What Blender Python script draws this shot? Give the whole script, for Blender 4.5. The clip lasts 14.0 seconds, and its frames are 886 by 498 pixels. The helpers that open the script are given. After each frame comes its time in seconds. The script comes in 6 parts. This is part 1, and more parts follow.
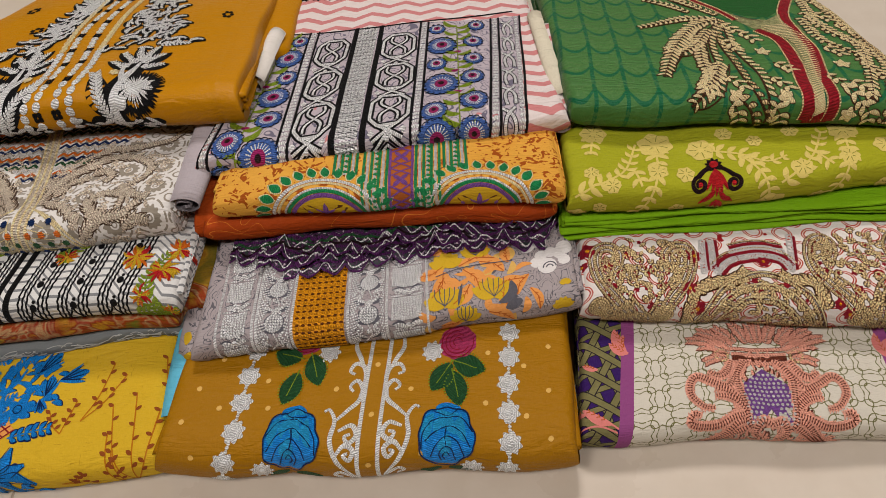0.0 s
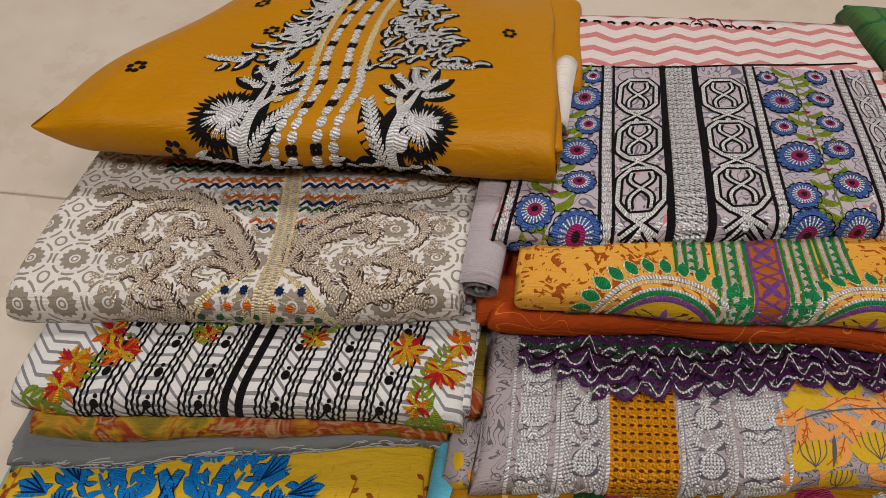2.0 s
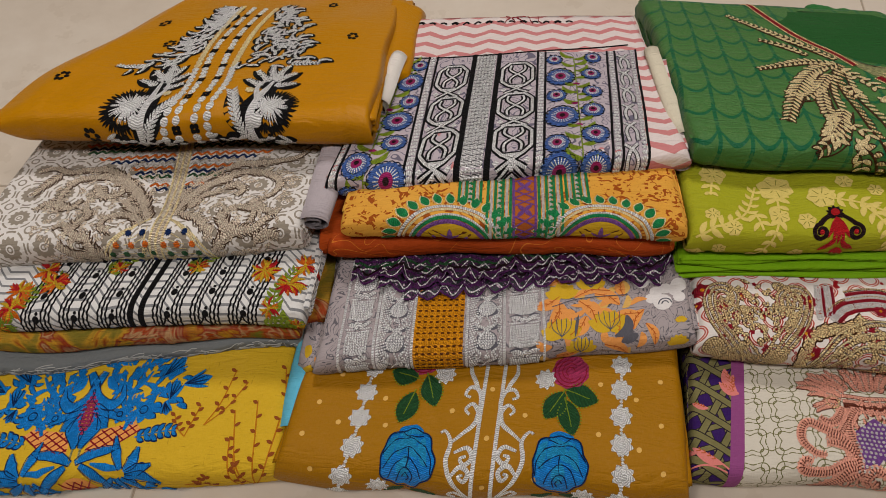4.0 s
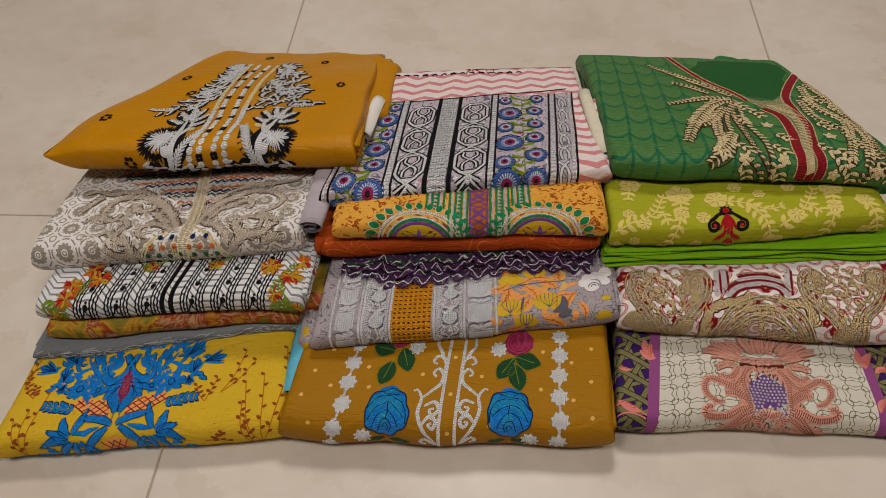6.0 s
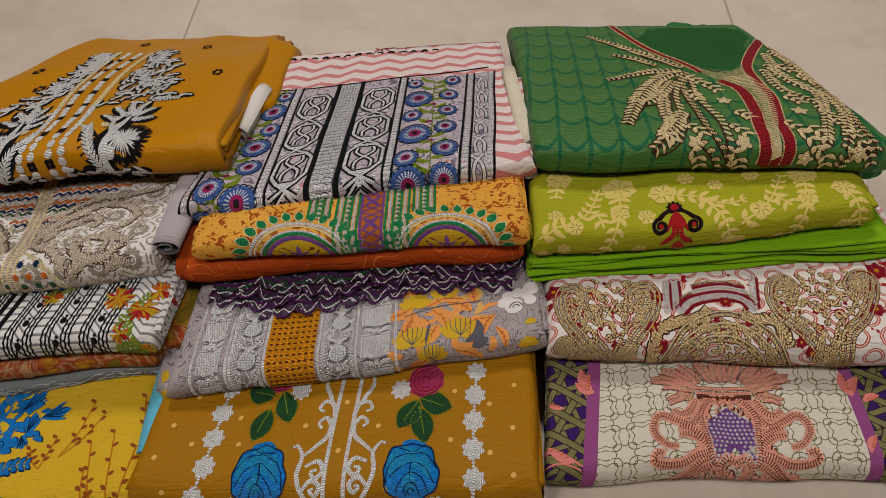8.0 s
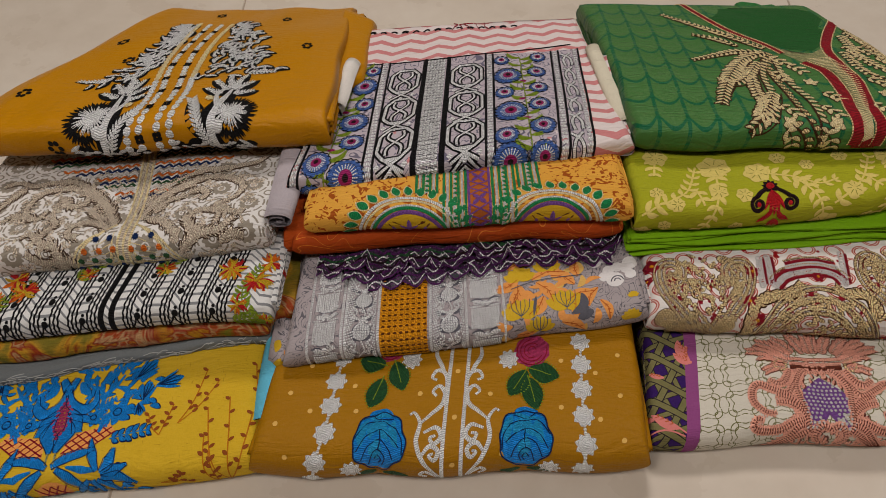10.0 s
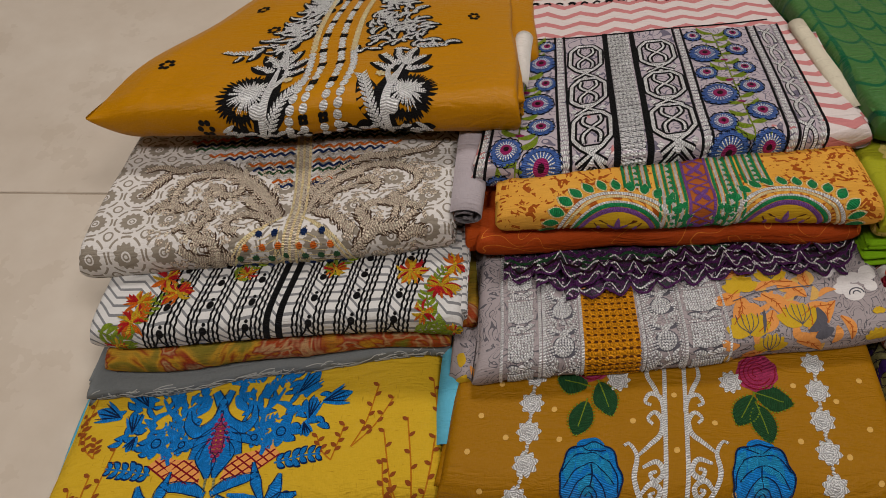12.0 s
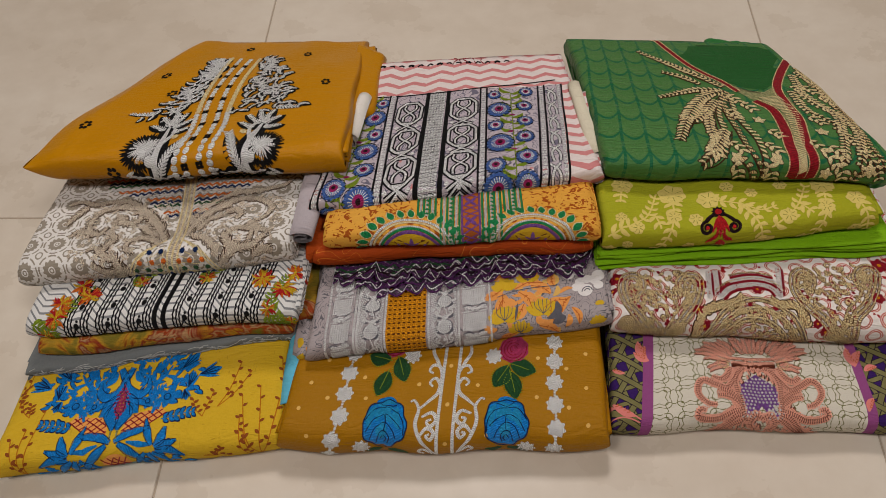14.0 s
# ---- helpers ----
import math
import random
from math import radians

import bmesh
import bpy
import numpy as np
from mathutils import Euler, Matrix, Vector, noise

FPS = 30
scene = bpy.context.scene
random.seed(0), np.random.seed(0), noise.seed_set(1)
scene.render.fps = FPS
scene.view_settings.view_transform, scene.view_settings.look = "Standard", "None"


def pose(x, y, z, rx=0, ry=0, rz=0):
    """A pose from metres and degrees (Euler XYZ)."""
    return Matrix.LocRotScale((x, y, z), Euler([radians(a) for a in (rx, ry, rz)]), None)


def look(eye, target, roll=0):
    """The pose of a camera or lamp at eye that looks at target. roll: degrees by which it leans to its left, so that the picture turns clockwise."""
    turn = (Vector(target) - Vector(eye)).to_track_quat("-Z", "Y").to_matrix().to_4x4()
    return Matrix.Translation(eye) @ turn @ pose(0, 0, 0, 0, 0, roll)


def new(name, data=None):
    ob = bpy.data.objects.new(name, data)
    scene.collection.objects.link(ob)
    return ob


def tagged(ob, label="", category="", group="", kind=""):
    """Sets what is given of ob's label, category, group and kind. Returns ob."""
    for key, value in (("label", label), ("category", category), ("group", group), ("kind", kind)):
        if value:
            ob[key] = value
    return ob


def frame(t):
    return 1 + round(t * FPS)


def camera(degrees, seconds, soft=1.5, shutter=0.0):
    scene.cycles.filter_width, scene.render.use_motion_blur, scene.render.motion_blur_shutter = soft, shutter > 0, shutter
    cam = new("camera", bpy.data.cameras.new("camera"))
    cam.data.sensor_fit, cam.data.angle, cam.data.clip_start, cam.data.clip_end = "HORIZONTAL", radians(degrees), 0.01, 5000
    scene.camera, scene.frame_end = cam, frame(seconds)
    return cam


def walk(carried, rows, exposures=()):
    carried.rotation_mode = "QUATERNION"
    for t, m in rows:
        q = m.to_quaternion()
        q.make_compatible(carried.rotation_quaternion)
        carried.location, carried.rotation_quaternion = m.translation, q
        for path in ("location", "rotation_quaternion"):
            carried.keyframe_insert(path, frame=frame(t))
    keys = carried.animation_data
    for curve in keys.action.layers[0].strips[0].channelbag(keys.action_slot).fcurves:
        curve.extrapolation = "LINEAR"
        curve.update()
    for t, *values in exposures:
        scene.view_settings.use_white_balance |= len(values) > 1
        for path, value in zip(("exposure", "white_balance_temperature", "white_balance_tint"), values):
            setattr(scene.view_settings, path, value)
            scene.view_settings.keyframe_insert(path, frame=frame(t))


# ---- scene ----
cam = camera(57.0, 14.0, soft=0.6)
PATH = [
    (0, (0.0616, 0.0116, 0.7014), (0.0003, 0.9357, -0.6033), -3.75),
    (0.5, (-0.0363, 0.0519, 0.6569), (-0.0811, 0.9837, -0.6430), -0.17),
    (1, (-0.1393, 0.1105, 0.6063), (-0.2215, 1.0408, -0.6928), 0.61),
    (1.5, (-0.1768, 0.1551, 0.6126), (-0.2828, 1.0638, -0.7001), -0.09),
    (2, (-0.1760, 0.1655, 0.6091), (-0.3021, 1.0720, -0.7033), -0.71),
    (2.5, (-0.1809, 0.1459, 0.5957), (-0.3089, 1.0589, -0.7120), -0.60),
    (3, (-0.1767, 0.1125, 0.6099), (-0.3124, 1.0250, -0.6973), -0.76),
    (3.5, (-0.1107, 0.0807, 0.6612), (-0.2495, 0.9944, -0.6448), -2.37),
    (4, (-0.0150, 0.0163, 0.7320), (-0.1435, 0.9408, -0.5675), -3.78),
    (4.2, (0.0332, -0.0153, 0.7504), (-0.1025, 0.9359, -0.5290), -4.67),
    (6.3, (0.0251, -0.1587, 0.8251), (-0.0916, 0.8825, -0.3841), -3.59),
    (6.5, (0.0237, -0.1520, 0.8168), (-0.0917, 0.8854, -0.3959), -3.48),
    (7, (0.0689, -0.1100, 0.7673), (-0.0559, 0.9279, -0.4440), -4.40),
    (7.2, (0.0966, -0.0752, 0.7404), (-0.0301, 0.9598, -0.4731), -4.94),
    (9.3, (0.1201, -0.0040, 0.6930), (0.0601, 1.0053, -0.5470), -4.27),
    (9.5, (0.0819, -0.0068, 0.7122), (0.0305, 0.9947, -0.5346), -3.76),
    (10, (-0.0075, -0.0338, 0.7332), (-0.0691, 0.9443, -0.5315), -3.28),
    (10.5, (-0.0555, -0.0323, 0.7333), (-0.1246, 0.9420, -0.5339), -3.16),
    (11, (-0.1324, -0.0121, 0.7133), (-0.2111, 0.9565, -0.5578), -2.90),
    (11.5, (-0.1610, 0.0130, 0.6873), (-0.2534, 0.9778, -0.5858), -3.41),
    (12, (-0.1671, 0.0356, 0.6666), (-0.2722, 0.9871, -0.6154), -4.26),
    (12.5, (-0.1623, 0.0239, 0.6831), (-0.2711, 0.9721, -0.6010), -4.44),
    (13, (-0.1319, 0.0257, 0.7013), (-0.2449, 0.9601, -0.5925), -4.74),
    (13.5, (-0.0696, -0.0135, 0.7692), (-0.1757, 0.9149, -0.5295), -4.38),
    (14, (0.0143, -0.0916, 0.8694), (-0.0695, 0.8555, -0.4175), -3.92),
]
walk(cam, [(t, look(eye, target, roll)) for t, eye, target, roll in PATH],
     [(0.0, 0.27), (0.5, 0.1), (1.0, 0.06), (1.5, 0.1), (3.0, 0.16), (4.2, 0.03), (6.5, -0.04), (9.5, -0.07), (11.0, -0.08), (12.5, -0.09), (14.0, -0.03)])


# ---- light: unseen square lamps under the ceiling of a closed room ----
world = bpy.data.worlds.new("world")
scene.world = world
world.use_nodes = True
world.node_tree.nodes["Background"].inputs[0].default_value = (1.0, 0.96, 0.92, 1)
world.node_tree.nodes["Background"].inputs[1].default_value = 0.006
scene.view_settings.exposure = 0.0
# rear lamp follows the shadows; front pair is added fill for the front faces
UNSEEN_LAMPS = [(0.0, 1.7, 37.0), (-0.9, -0.6, 28.0), (0.9, -0.6, 28.0)]
ROOM_H = 2.7


def area_lamp(x, y, z, size, watts, colour):
    d = bpy.data.lights.new("unseen_lamp", "AREA")
    d.shape, d.size, d.energy, d.color = "SQUARE", size, watts, colour
    ob = new("unseen_lamp", d)
    ob.matrix_world = pose(x, y, z)
    return ob


for px, py, watts in UNSEEN_LAMPS:
    area_lamp(px, py, ROOM_H - 0.05, 0.5, watts, (1.0, 0.95, 0.935))

# ---- shader kit ----


class Ex:
    """A number inside a node tree, with the usual arithmetic."""

    def __init__(self, tree, sock):
        self.t, self.s = tree, sock

    def op(self, kind, *others):
        n = self.t.nodes.new("ShaderNodeMath")
        n.operation = kind
        for i, o in enumerate((self, *others)):
            if isinstance(o, Ex):
                self.t.links.new(o.s, n.inputs[i])
            else:
                n.inputs[i].default_value = o
        return Ex(self.t, n.outputs[0])

    def __add__(self, o): return self.op("ADD", o)
    def __sub__(self, o): return self.op("SUBTRACT", o)
    def __mul__(self, o): return self.op("MULTIPLY", o)
    def __truediv__(self, o): return self.op("DIVIDE", o)
    def lt(self, o): return self.op("LESS_THAN", o)
    def gt(self, o): return self.op("GREATER_THAN", o)
    def fract(self): return self.op("FRACT")
    def floor(self): return self.op("FLOOR")
    def abs(self): return self.op("ABSOLUTE")
    def sin(self): return self.op("SINE")
    def cos(self): return self.op("COSINE")
    def sqrt(self): return self.op("SQRT")
    def max(self, o): return self.op("MAXIMUM", o)
    def min(self, o): return self.op("MINIMUM", o)
    def atan2(self, o): return self.op("ARCTAN2", o)
    def pingpong(self, o): return self.op("PINGPONG", o)

    def band(self, a, b):
        return self.gt(a) * self.lt(b)


class Mat:
    """A cloth, thread or tile material under construction."""

    def __init__(self, name, rough=0.8, metal=0.0, sheen=0.0, spec=0.3):
        self.m = bpy.data.materials.new(name)
        self.m.use_nodes = True
        self.t = self.m.node_tree
        self.b = self.t.nodes["Principled BSDF"]
        self.b.inputs["Roughness"].default_value = rough
        self.b.inputs["Metallic"].default_value = metal
        self.b.inputs["Specular IOR Level"].default_value = spec
        self.b.inputs["Sheen Weight"].default_value = sheen
        self.b.inputs["Sheen Roughness"].default_value = 0.5
        self.bumps = []

    def uv(self):
        n = self.t.nodes.new("ShaderNodeUVMap")
        sep = self.t.nodes.new("ShaderNodeSeparateXYZ")
        self.t.links.new(n.outputs[0], sep.inputs[0])
        self.uvs = n.outputs[0]
        return Ex(self.t, sep.outputs[0]), Ex(self.t, sep.outputs[1])

    def noise(self, scale, detail=3.0, rough=0.5, stretch=(1, 1, 1), where="UV", distort=0.0):
        n = self.t.nodes.new("ShaderNodeTexNoise")
        n.inputs["Scale"].default_value = scale
        n.inputs["Detail"].default_value = detail
        n.inputs["Roughness"].default_value = rough
        n.inputs["Distortion"].default_value = distort
        mp = self.t.nodes.new("ShaderNodeMapping")
        mp.inputs["Scale"].default_value = stretch
        src = self.t.nodes.new("ShaderNodeTexCoord")
        self.t.links.new(src.outputs[where], mp.inputs[0])
        self.t.links.new(mp.outputs[0], n.inputs["Vector"])
        return Ex(self.t, n.outputs["Fac"])

    def voronoi(self, scale, stretch=(1, 1, 1), feature="F1", out="Distance", rand=1.0):
        n = self.t.nodes.new("ShaderNodeTexVoronoi")
        n.feature = feature
        n.inputs["Scale"].default_value = scale
        n.inputs["Randomness"].default_value = rand
        mp = self.t.nodes.new("ShaderNodeMapping")
        mp.inputs["Scale"].default_value = stretch
        src = self.t.nodes.new("ShaderNodeTexCoord")
        self.t.links.new(src.outputs["UV"], mp.inputs[0])
        self.t.links.new(mp.outputs[0], n.inputs["Vector"])
        return Ex(self.t, n.outputs[out])

    def rgb(self, c):
        n = self.t.nodes.new("ShaderNodeRGB")
        n.outputs[0].default_value = (*c, 1)
        return n.outputs[0]

    def mix(self, a, b, fac, kind="MIX"):
        n = self.t.nodes.new("ShaderNodeMix")
        n.data_type, n.blend_type = "RGBA", kind
        for sock, v in ((n.inputs[6], a), (n.inputs[7], b)):
            self.t.links.new(self.rgb(v) if isinstance(v, tuple) else v, sock)
        if isinstance(fac, Ex):
            self.t.links.new(fac.s, n.inputs[0])
        else:
            n.inputs[0].default_value = fac
        return n.outputs[2]

    def ramp(self, fac, stops):
        n = self.t.nodes.new("ShaderNodeValToRGB")
        e = n.color_ramp.elements
        while len(e) < len(stops):
            e.new(0.5)
        for el, (p, c) in zip(e, stops):
            el.position, el.color = p, (*c, 1)
        self.t.links.new(fac.s, n.inputs[0])
        return n.outputs[0]

    def done(self, col, height=None, dist=0.0005, strength=0.6):
        self.t.links.new(self.rgb(col) if isinstance(col, tuple) else col, self.b.inputs["Base Color"])
        if height is not None:
            n = self.t.nodes.new("ShaderNodeBump")
            n.inputs["Distance"].default_value = dist
            n.inputs["Strength"].default_value = strength
            self.t.links.new(height.s, n.inputs["Height"])
            self.t.links.new(n.outputs[0], self.b.inputs["Normal"])
        return self.m

    def cloth(self, col, grain=0.12, bump=0.5):
        """Finish as woven cloth: slubs, soft stains, crossing yarns and fine creases."""
        u, v = self.uv()
        slub = self.noise(160, 2, 0.6, (1, 12, 1)) + self.noise(160, 2, 0.6, (12, 1, 1))
        stain = self.noise(9, 3, 0.55)
        f = (slub - 1.0) * grain * 2.2 + (stain - 0.5) * grain * 1.6
        dark = self.mix(col, (0, 0, 0), (f * -1.0).max(0.0))
        lit = self.mix(dark, (1, 1, 1), (f * 0.15).max(0.0))
        yarn = slub * 0.7 + self.noise(900, 1, 0.5) * 0.35 + self.noise(38, 3, 0.6) * 2.2 + (self.noise(34, 3, 0.6, (0.5, 1.6, 1), "UV", 1.2) - 0.5).abs() * -9.0 + (self.noise(60, 2, 0.5, (0.35, 2.2, 1), "UV", 0.8) - 0.5).abs() * -2.5
        return self.done(lit, yarn, 0.0011, bump)


def srgb(r, g, b):
    return tuple((c / 255 / 12.92 if c <= 10 else ((c / 255 + 0.055) / 1.055) ** 2.4) for c in (r, g, b))


def plain(name, rgb, rough=0.8, sheen=0.0, grain=0.12, bump=0.5):
    m = Mat(name, rough, 0, sheen, 0.12)
    return m.cloth(rgb, grain, bump)


MAT = {}
MAT["mustard"] = plain("mustard_silk", srgb(178, 119, 0), 0.36, 0.0, 0.14, 0.28)
MAT["mustard2"] = plain("ochre_cotton", srgb(152, 103, 0), 0.5)
MAT["grey"] = plain("grey_cotton", srgb(112, 115, 114))
MAT["rust"] = plain("rust_cotton", srgb(166, 66, 14))
MAT["lime"] = plain("lime_cotton", srgb(118, 164, 14))
MAT["white"] = plain("white_cotton", srgb(215, 208, 198))
MAT["lilac"] = plain("lilac_grey_cotton", srgb(168, 158, 160))
MAT["green"] = plain("green_silk", srgb(40, 108, 50), 0.5)
MAT["neck"] = plain("neck_dark_green", srgb(30, 82, 34), 0.6)
MAT["olive"] = plain("lime_silk", srgb(154, 154, 28))

# ---- the cloth surface ----


class Fold:
    """A folded cloth: a soft slab on four floor corners fl, fr, br, bl (its underside), th thick, rounded fold in front.
    place(x, v) gives the surface point x metres from its left side and v metres up its face from the front's lower edge."""

    def __init__(self, fl, fr, br, bl, th, bulge=0.6, side=14, sag=0.0, wrinkle=0.0016, seed=1, nose=2.6, crown=0.0, hem=0.0022, reach=0.0, pinch=0.0):
        self.reach, self.pinch = reach, pinch
        self.c = [np.array(p, float) for p in (fl, fr, br, bl)]
        self.th, self.side, self.sag, self.wr, self.crown = th, side, sag, wrinkle, crown
        self.w = float(np.linalg.norm(self.c[1] - self.c[0]))
        self.d = float(np.linalg.norm((self.c[2] + self.c[3] - self.c[0] - self.c[1]) / 2))
        b = self.b = th * bulge
        a = np.linspace(-np.pi / 2, np.pi / 2, 25)
        e = 2 / nose
        fy = b * (1 - np.abs(np.cos(a)) ** e)
        fh = 0.5 + 0.5 * np.sign(np.sin(a)) * np.abs(np.sin(a)) ** e
        ty = np.linspace(b, self.d - b, 48)[1:-1]
        y = np.r_[fy, ty, self.d - fy[::-1]]
        h = np.r_[fh, np.ones(len(ty)), fh[::-1]]
        self.arc = np.r_[0, np.cumsum(np.hypot(np.diff(y), np.diff(h * th)))]
        self.py, self.ph = y, h
        r = np.random.RandomState(seed)
        self.waves = [(r.uniform(12, 70), r.uniform(0, 2 * np.pi), r.uniform(0, 6.3), r.uniform(0.4, 1)) for _ in range(9)]
        self.hem, self.k1, self.k2, self.k3 = hem, r.uniform(4, 8), r.uniform(0, 6), r.uniform(0, 6)
        self.folds = [(r.uniform(0.05, 0.95), r.uniform(-0.5, 0.5), r.uniform(0.003, 0.007), r.uniform(-1, 1)) for _ in range(7)]

    def raw(self, u, y, h):
        fl, fr, br, bl = self.c
        t = np.clip(y / self.d, 0, 1)
        u2, t2 = u[..., None], t[..., None]
        p = (fl * (1 - u2) + fr * u2) * (1 - t2) + (bl * (1 - u2) + br * u2) * t2
        e = np.clip(1 - np.abs(2 * u - 1) ** (self.side * 1.8), 0, 1) ** 0.35
        mid = 0.5
        if self.pinch:
            tip = np.clip(1 - u / self.pinch, 0, 1)
            e, mid = e * (1 - 0.8 * tip ** 1.6), 0.5 + 0.2 * tip
        z = self.th * (mid + (h - mid) * e)
        z = z + self.sag * 4 * t * (1 - t) + self.crown * 4 * u * (1 - u) * h
        wob = sum(k * np.sin(f * (np.cos(g) * u * self.w + np.sin(g) * y) + ph) for f, g, ph, k in self.waves) / 3
        for c0, sl, wd, amp in self.folds:
            q = (u - c0) * self.w - sl * (y - 0.02)
            wob = wob + 0.8 * amp * np.exp(-(q / wd) ** 2) * np.exp(-y / 0.10)
        p = p.copy()
        p[..., 2] += z + self.wr * wob * (0.3 + 0.7 * h)
        p[..., 1] += self.wr * 0.8 * wob * (1 - t) + self.hem * (1 - t) * (np.sin(u * self.k1 + self.k2) + 0.6 * np.sin(u * 2.3 * self.k1 + self.k3))
        p[..., 2] += self.hem * 0.5 * (1 - t) * np.sin(u * self.k1 * 1.4 + self.k3) * (h > 0)
        p[..., 0] += self.hem * 0.6 * np.sign(u - 0.5) * np.abs(2 * u - 1) ** 6 * np.sin(y * 45 + self.k2 + h * 2.0)
        return p

    def place(self, x, v, lift=0.0):
        x, v = np.asarray(x, float), np.asarray(v, float)
        v = v + self.reach * np.clip(v / 0.06, 0, 1)
        u = np.clip(x / self.w, 0, 1)
        y, h = np.interp(v, self.arc, self.py), np.interp(v, self.arc, self.ph)
        p = self.raw(u, y, h)
        if np.any(lift):
            e = 0.0006
            du = self.raw(np.clip(u + e, 0, 1), y, h) - self.raw(np.clip(u - e, 0, 1), y, h)
            va, vb = v - e, v + e
            dv = self.raw(u, np.interp(vb, self.arc, self.py), np.interp(vb, self.arc, self.ph)) - self.raw(
                u, np.interp(va, self.arc, self.py), np.interp(va, self.arc, self.ph))
            n = np.cross(du, dv)
            n /= np.linalg.norm(n, axis=-1, keepdims=True) + 1e-12
            p = p + n * np.asarray(lift)[..., None]
        return p

    def grid(self, nu=110, nv=150):
        a = np.linspace(-1, 1, nu)
        u = 0.5 + 0.5 * np.sign(a) * (1 - (1 - np.abs(a)) ** 1.5)
        L = self.arc[-1] - self.reach
        nf = nv // 2
        v = np.r_[np.linspace(0, min(0.12, L * 0.5), nf), np.linspace(min(0.12, L * 0.5), L, nv - nf + 1)[1:]]
        U, V = np.meshgrid(u, v)
        P = self.place(U * self.w, V)
        y = np.clip(np.interp(V, self.arc, self.py), self.b, self.d - self.b)
        bottom = self.raw(U, y, np.zeros_like(U))
        return U * self.w, V, P, bottom


def mesh_object(name, verts, faces, uvs, material, parent=None, label="", smooth=True):
    me = bpy.data.meshes.new(name)
    me.from_pydata([tuple(v) for v in verts], [], faces)
    if uvs is not None:
        layer = me.uv_layers.new(name="UVMap")
        idx = np.empty(len(me.loops), dtype=np.int64)
        me.loops.foreach_get("vertex_index", idx)
        layer.data.foreach_set("uv", np.asarray(uvs, float)[idx].ravel())
    if smooth:
        me.polygons.foreach_set("use_smooth", [True] * len(me.polygons))
    me.materials.append(material)
    me.update()
    ob = new(name, me)
    if parent is not None:
        ob.parent = parent
    if label:
        tagged(ob, label)
    return ob


def cloth_part(name, fold, material, parent, label="", nu=110, nv=150):
    X, V, P, B = fold.grid(nu, nv)
    n, m = X.shape
    r, c = np.unique(np.r_[np.arange(0, n, 5), n - 1]), np.unique(np.r_[np.arange(0, m, 5), m - 1])
    B = B[np.ix_(r, c)]
    verts = np.r_[P.reshape(-1, 3), B.reshape(-1, 3)]
    uv = np.r_[np.c_[X.ravel(), V.ravel()], np.c_[X[np.ix_(r, c)].ravel(), V[np.ix_(r, c)].ravel() + 1.0]]
    quads = lambda a, b: (lambda i: np.c_[i, i + 1, i + 1 + b, i + b])(np.arange((a - 1) * b).reshape(a - 1, b)[:, :-1].ravel())
    faces = quads(n, m).tolist() + (quads(len(r), len(c))[:, ::-1] + n * m).tolist()
    return mesh_object(name, verts, faces, uv, material, parent, label)


def thing(name, label, category, group="", at=(0, 0, 0)):
    ob = new(name)
    ob.empty_display_size = 0.02
    return tagged(ob, label, category, group)


# ---- the setting ----
def box(bm, x0, y0, z0, x1, y1, z1):
    vs = [bm.verts.new((x, y, z)) for x in (x0, x1) for y in (y0, y1) for z in (z0, z1)]
    for f in ((0, 1, 3, 2), (4, 6, 7, 5), (0, 4, 5, 1), (2, 3, 7, 6), (0, 2, 6, 4), (1, 5, 7, 3)):
        bm.faces.new([vs[i] for i in f])


def bm_object(name, bm, material, parent=None, label=""):
    bmesh.ops.recalc_face_normals(bm, faces=bm.faces)
    me = bpy.data.meshes.new(name)
    bm.to_mesh(me)
    bm.free()
    me.materials.append(material)
    ob = new(name, me)
    if parent is not None:
        ob.parent = parent
    return tagged(ob, label)


def tile_material():
    m = Mat("porcelain_tile", 0.38, 0, 0, 0.4)
    big = m.noise(2.2, 4, 0.55, (1, 1.6, 1), "Object")
    small = m.noise(26, 4, 0.6, (1, 1, 1), "Object")
    f = big * 0.65 + small * 0.35
    col = m.ramp(f, [(0.3, srgb(186, 172, 154)), (0.5, srgb(196, 183, 166)), (0.7, srgb(205, 194, 178))])
    return m.done(m.mix(col, srgb(176, 160, 140), m.noise(7, 5, 0.65, (1, 1, 1), "Object").gt(0.56) * 0.25), m.noise(300, 2, 0.5, (1, 1, 1), "Object"), 0.0002, 0.15)


MAT["tile"] = tile_material()
MAT["grout"] = Mat("grout", 0.9).done(srgb(158, 144, 126))
MAT["wall"] = Mat("wall_paint", 0.8).done(srgb(132, 124, 112))
T, GAP, JX, JY = 0.8, 0.0024, -0.35, 0.6
bm = bmesh.new()
box(bm, -2.75, -2.6, -0.05, 2.85, 3.0, -0.0015)
floor = tagged(bm_object("floor", bm, MAT["grout"]), "beige porcelain tiled floor with thin grout joints", "floor", kind="structure")
bm = bmesh.new()
box(bm, GAP / 2, GAP / 2, -0.012, T - GAP / 2, T - GAP / 2, 0)
bmesh.ops.bevel(bm, geom=list(bm.edges), offset=0.0008, segments=1, affect="EDGES")
bm_object("tile", bm, MAT["tile"], floor)
tile0 = bpy.data.objects["tile"]
first = True
for i in range(-3, 4):
    for j in range(-4, 3):
        ob = tile0 if first else tile0.copy()
        if not first:
            scene.collection.objects.link(ob)
        first = False
        ob.location = (JX + i * T, JY + j * T, 0)

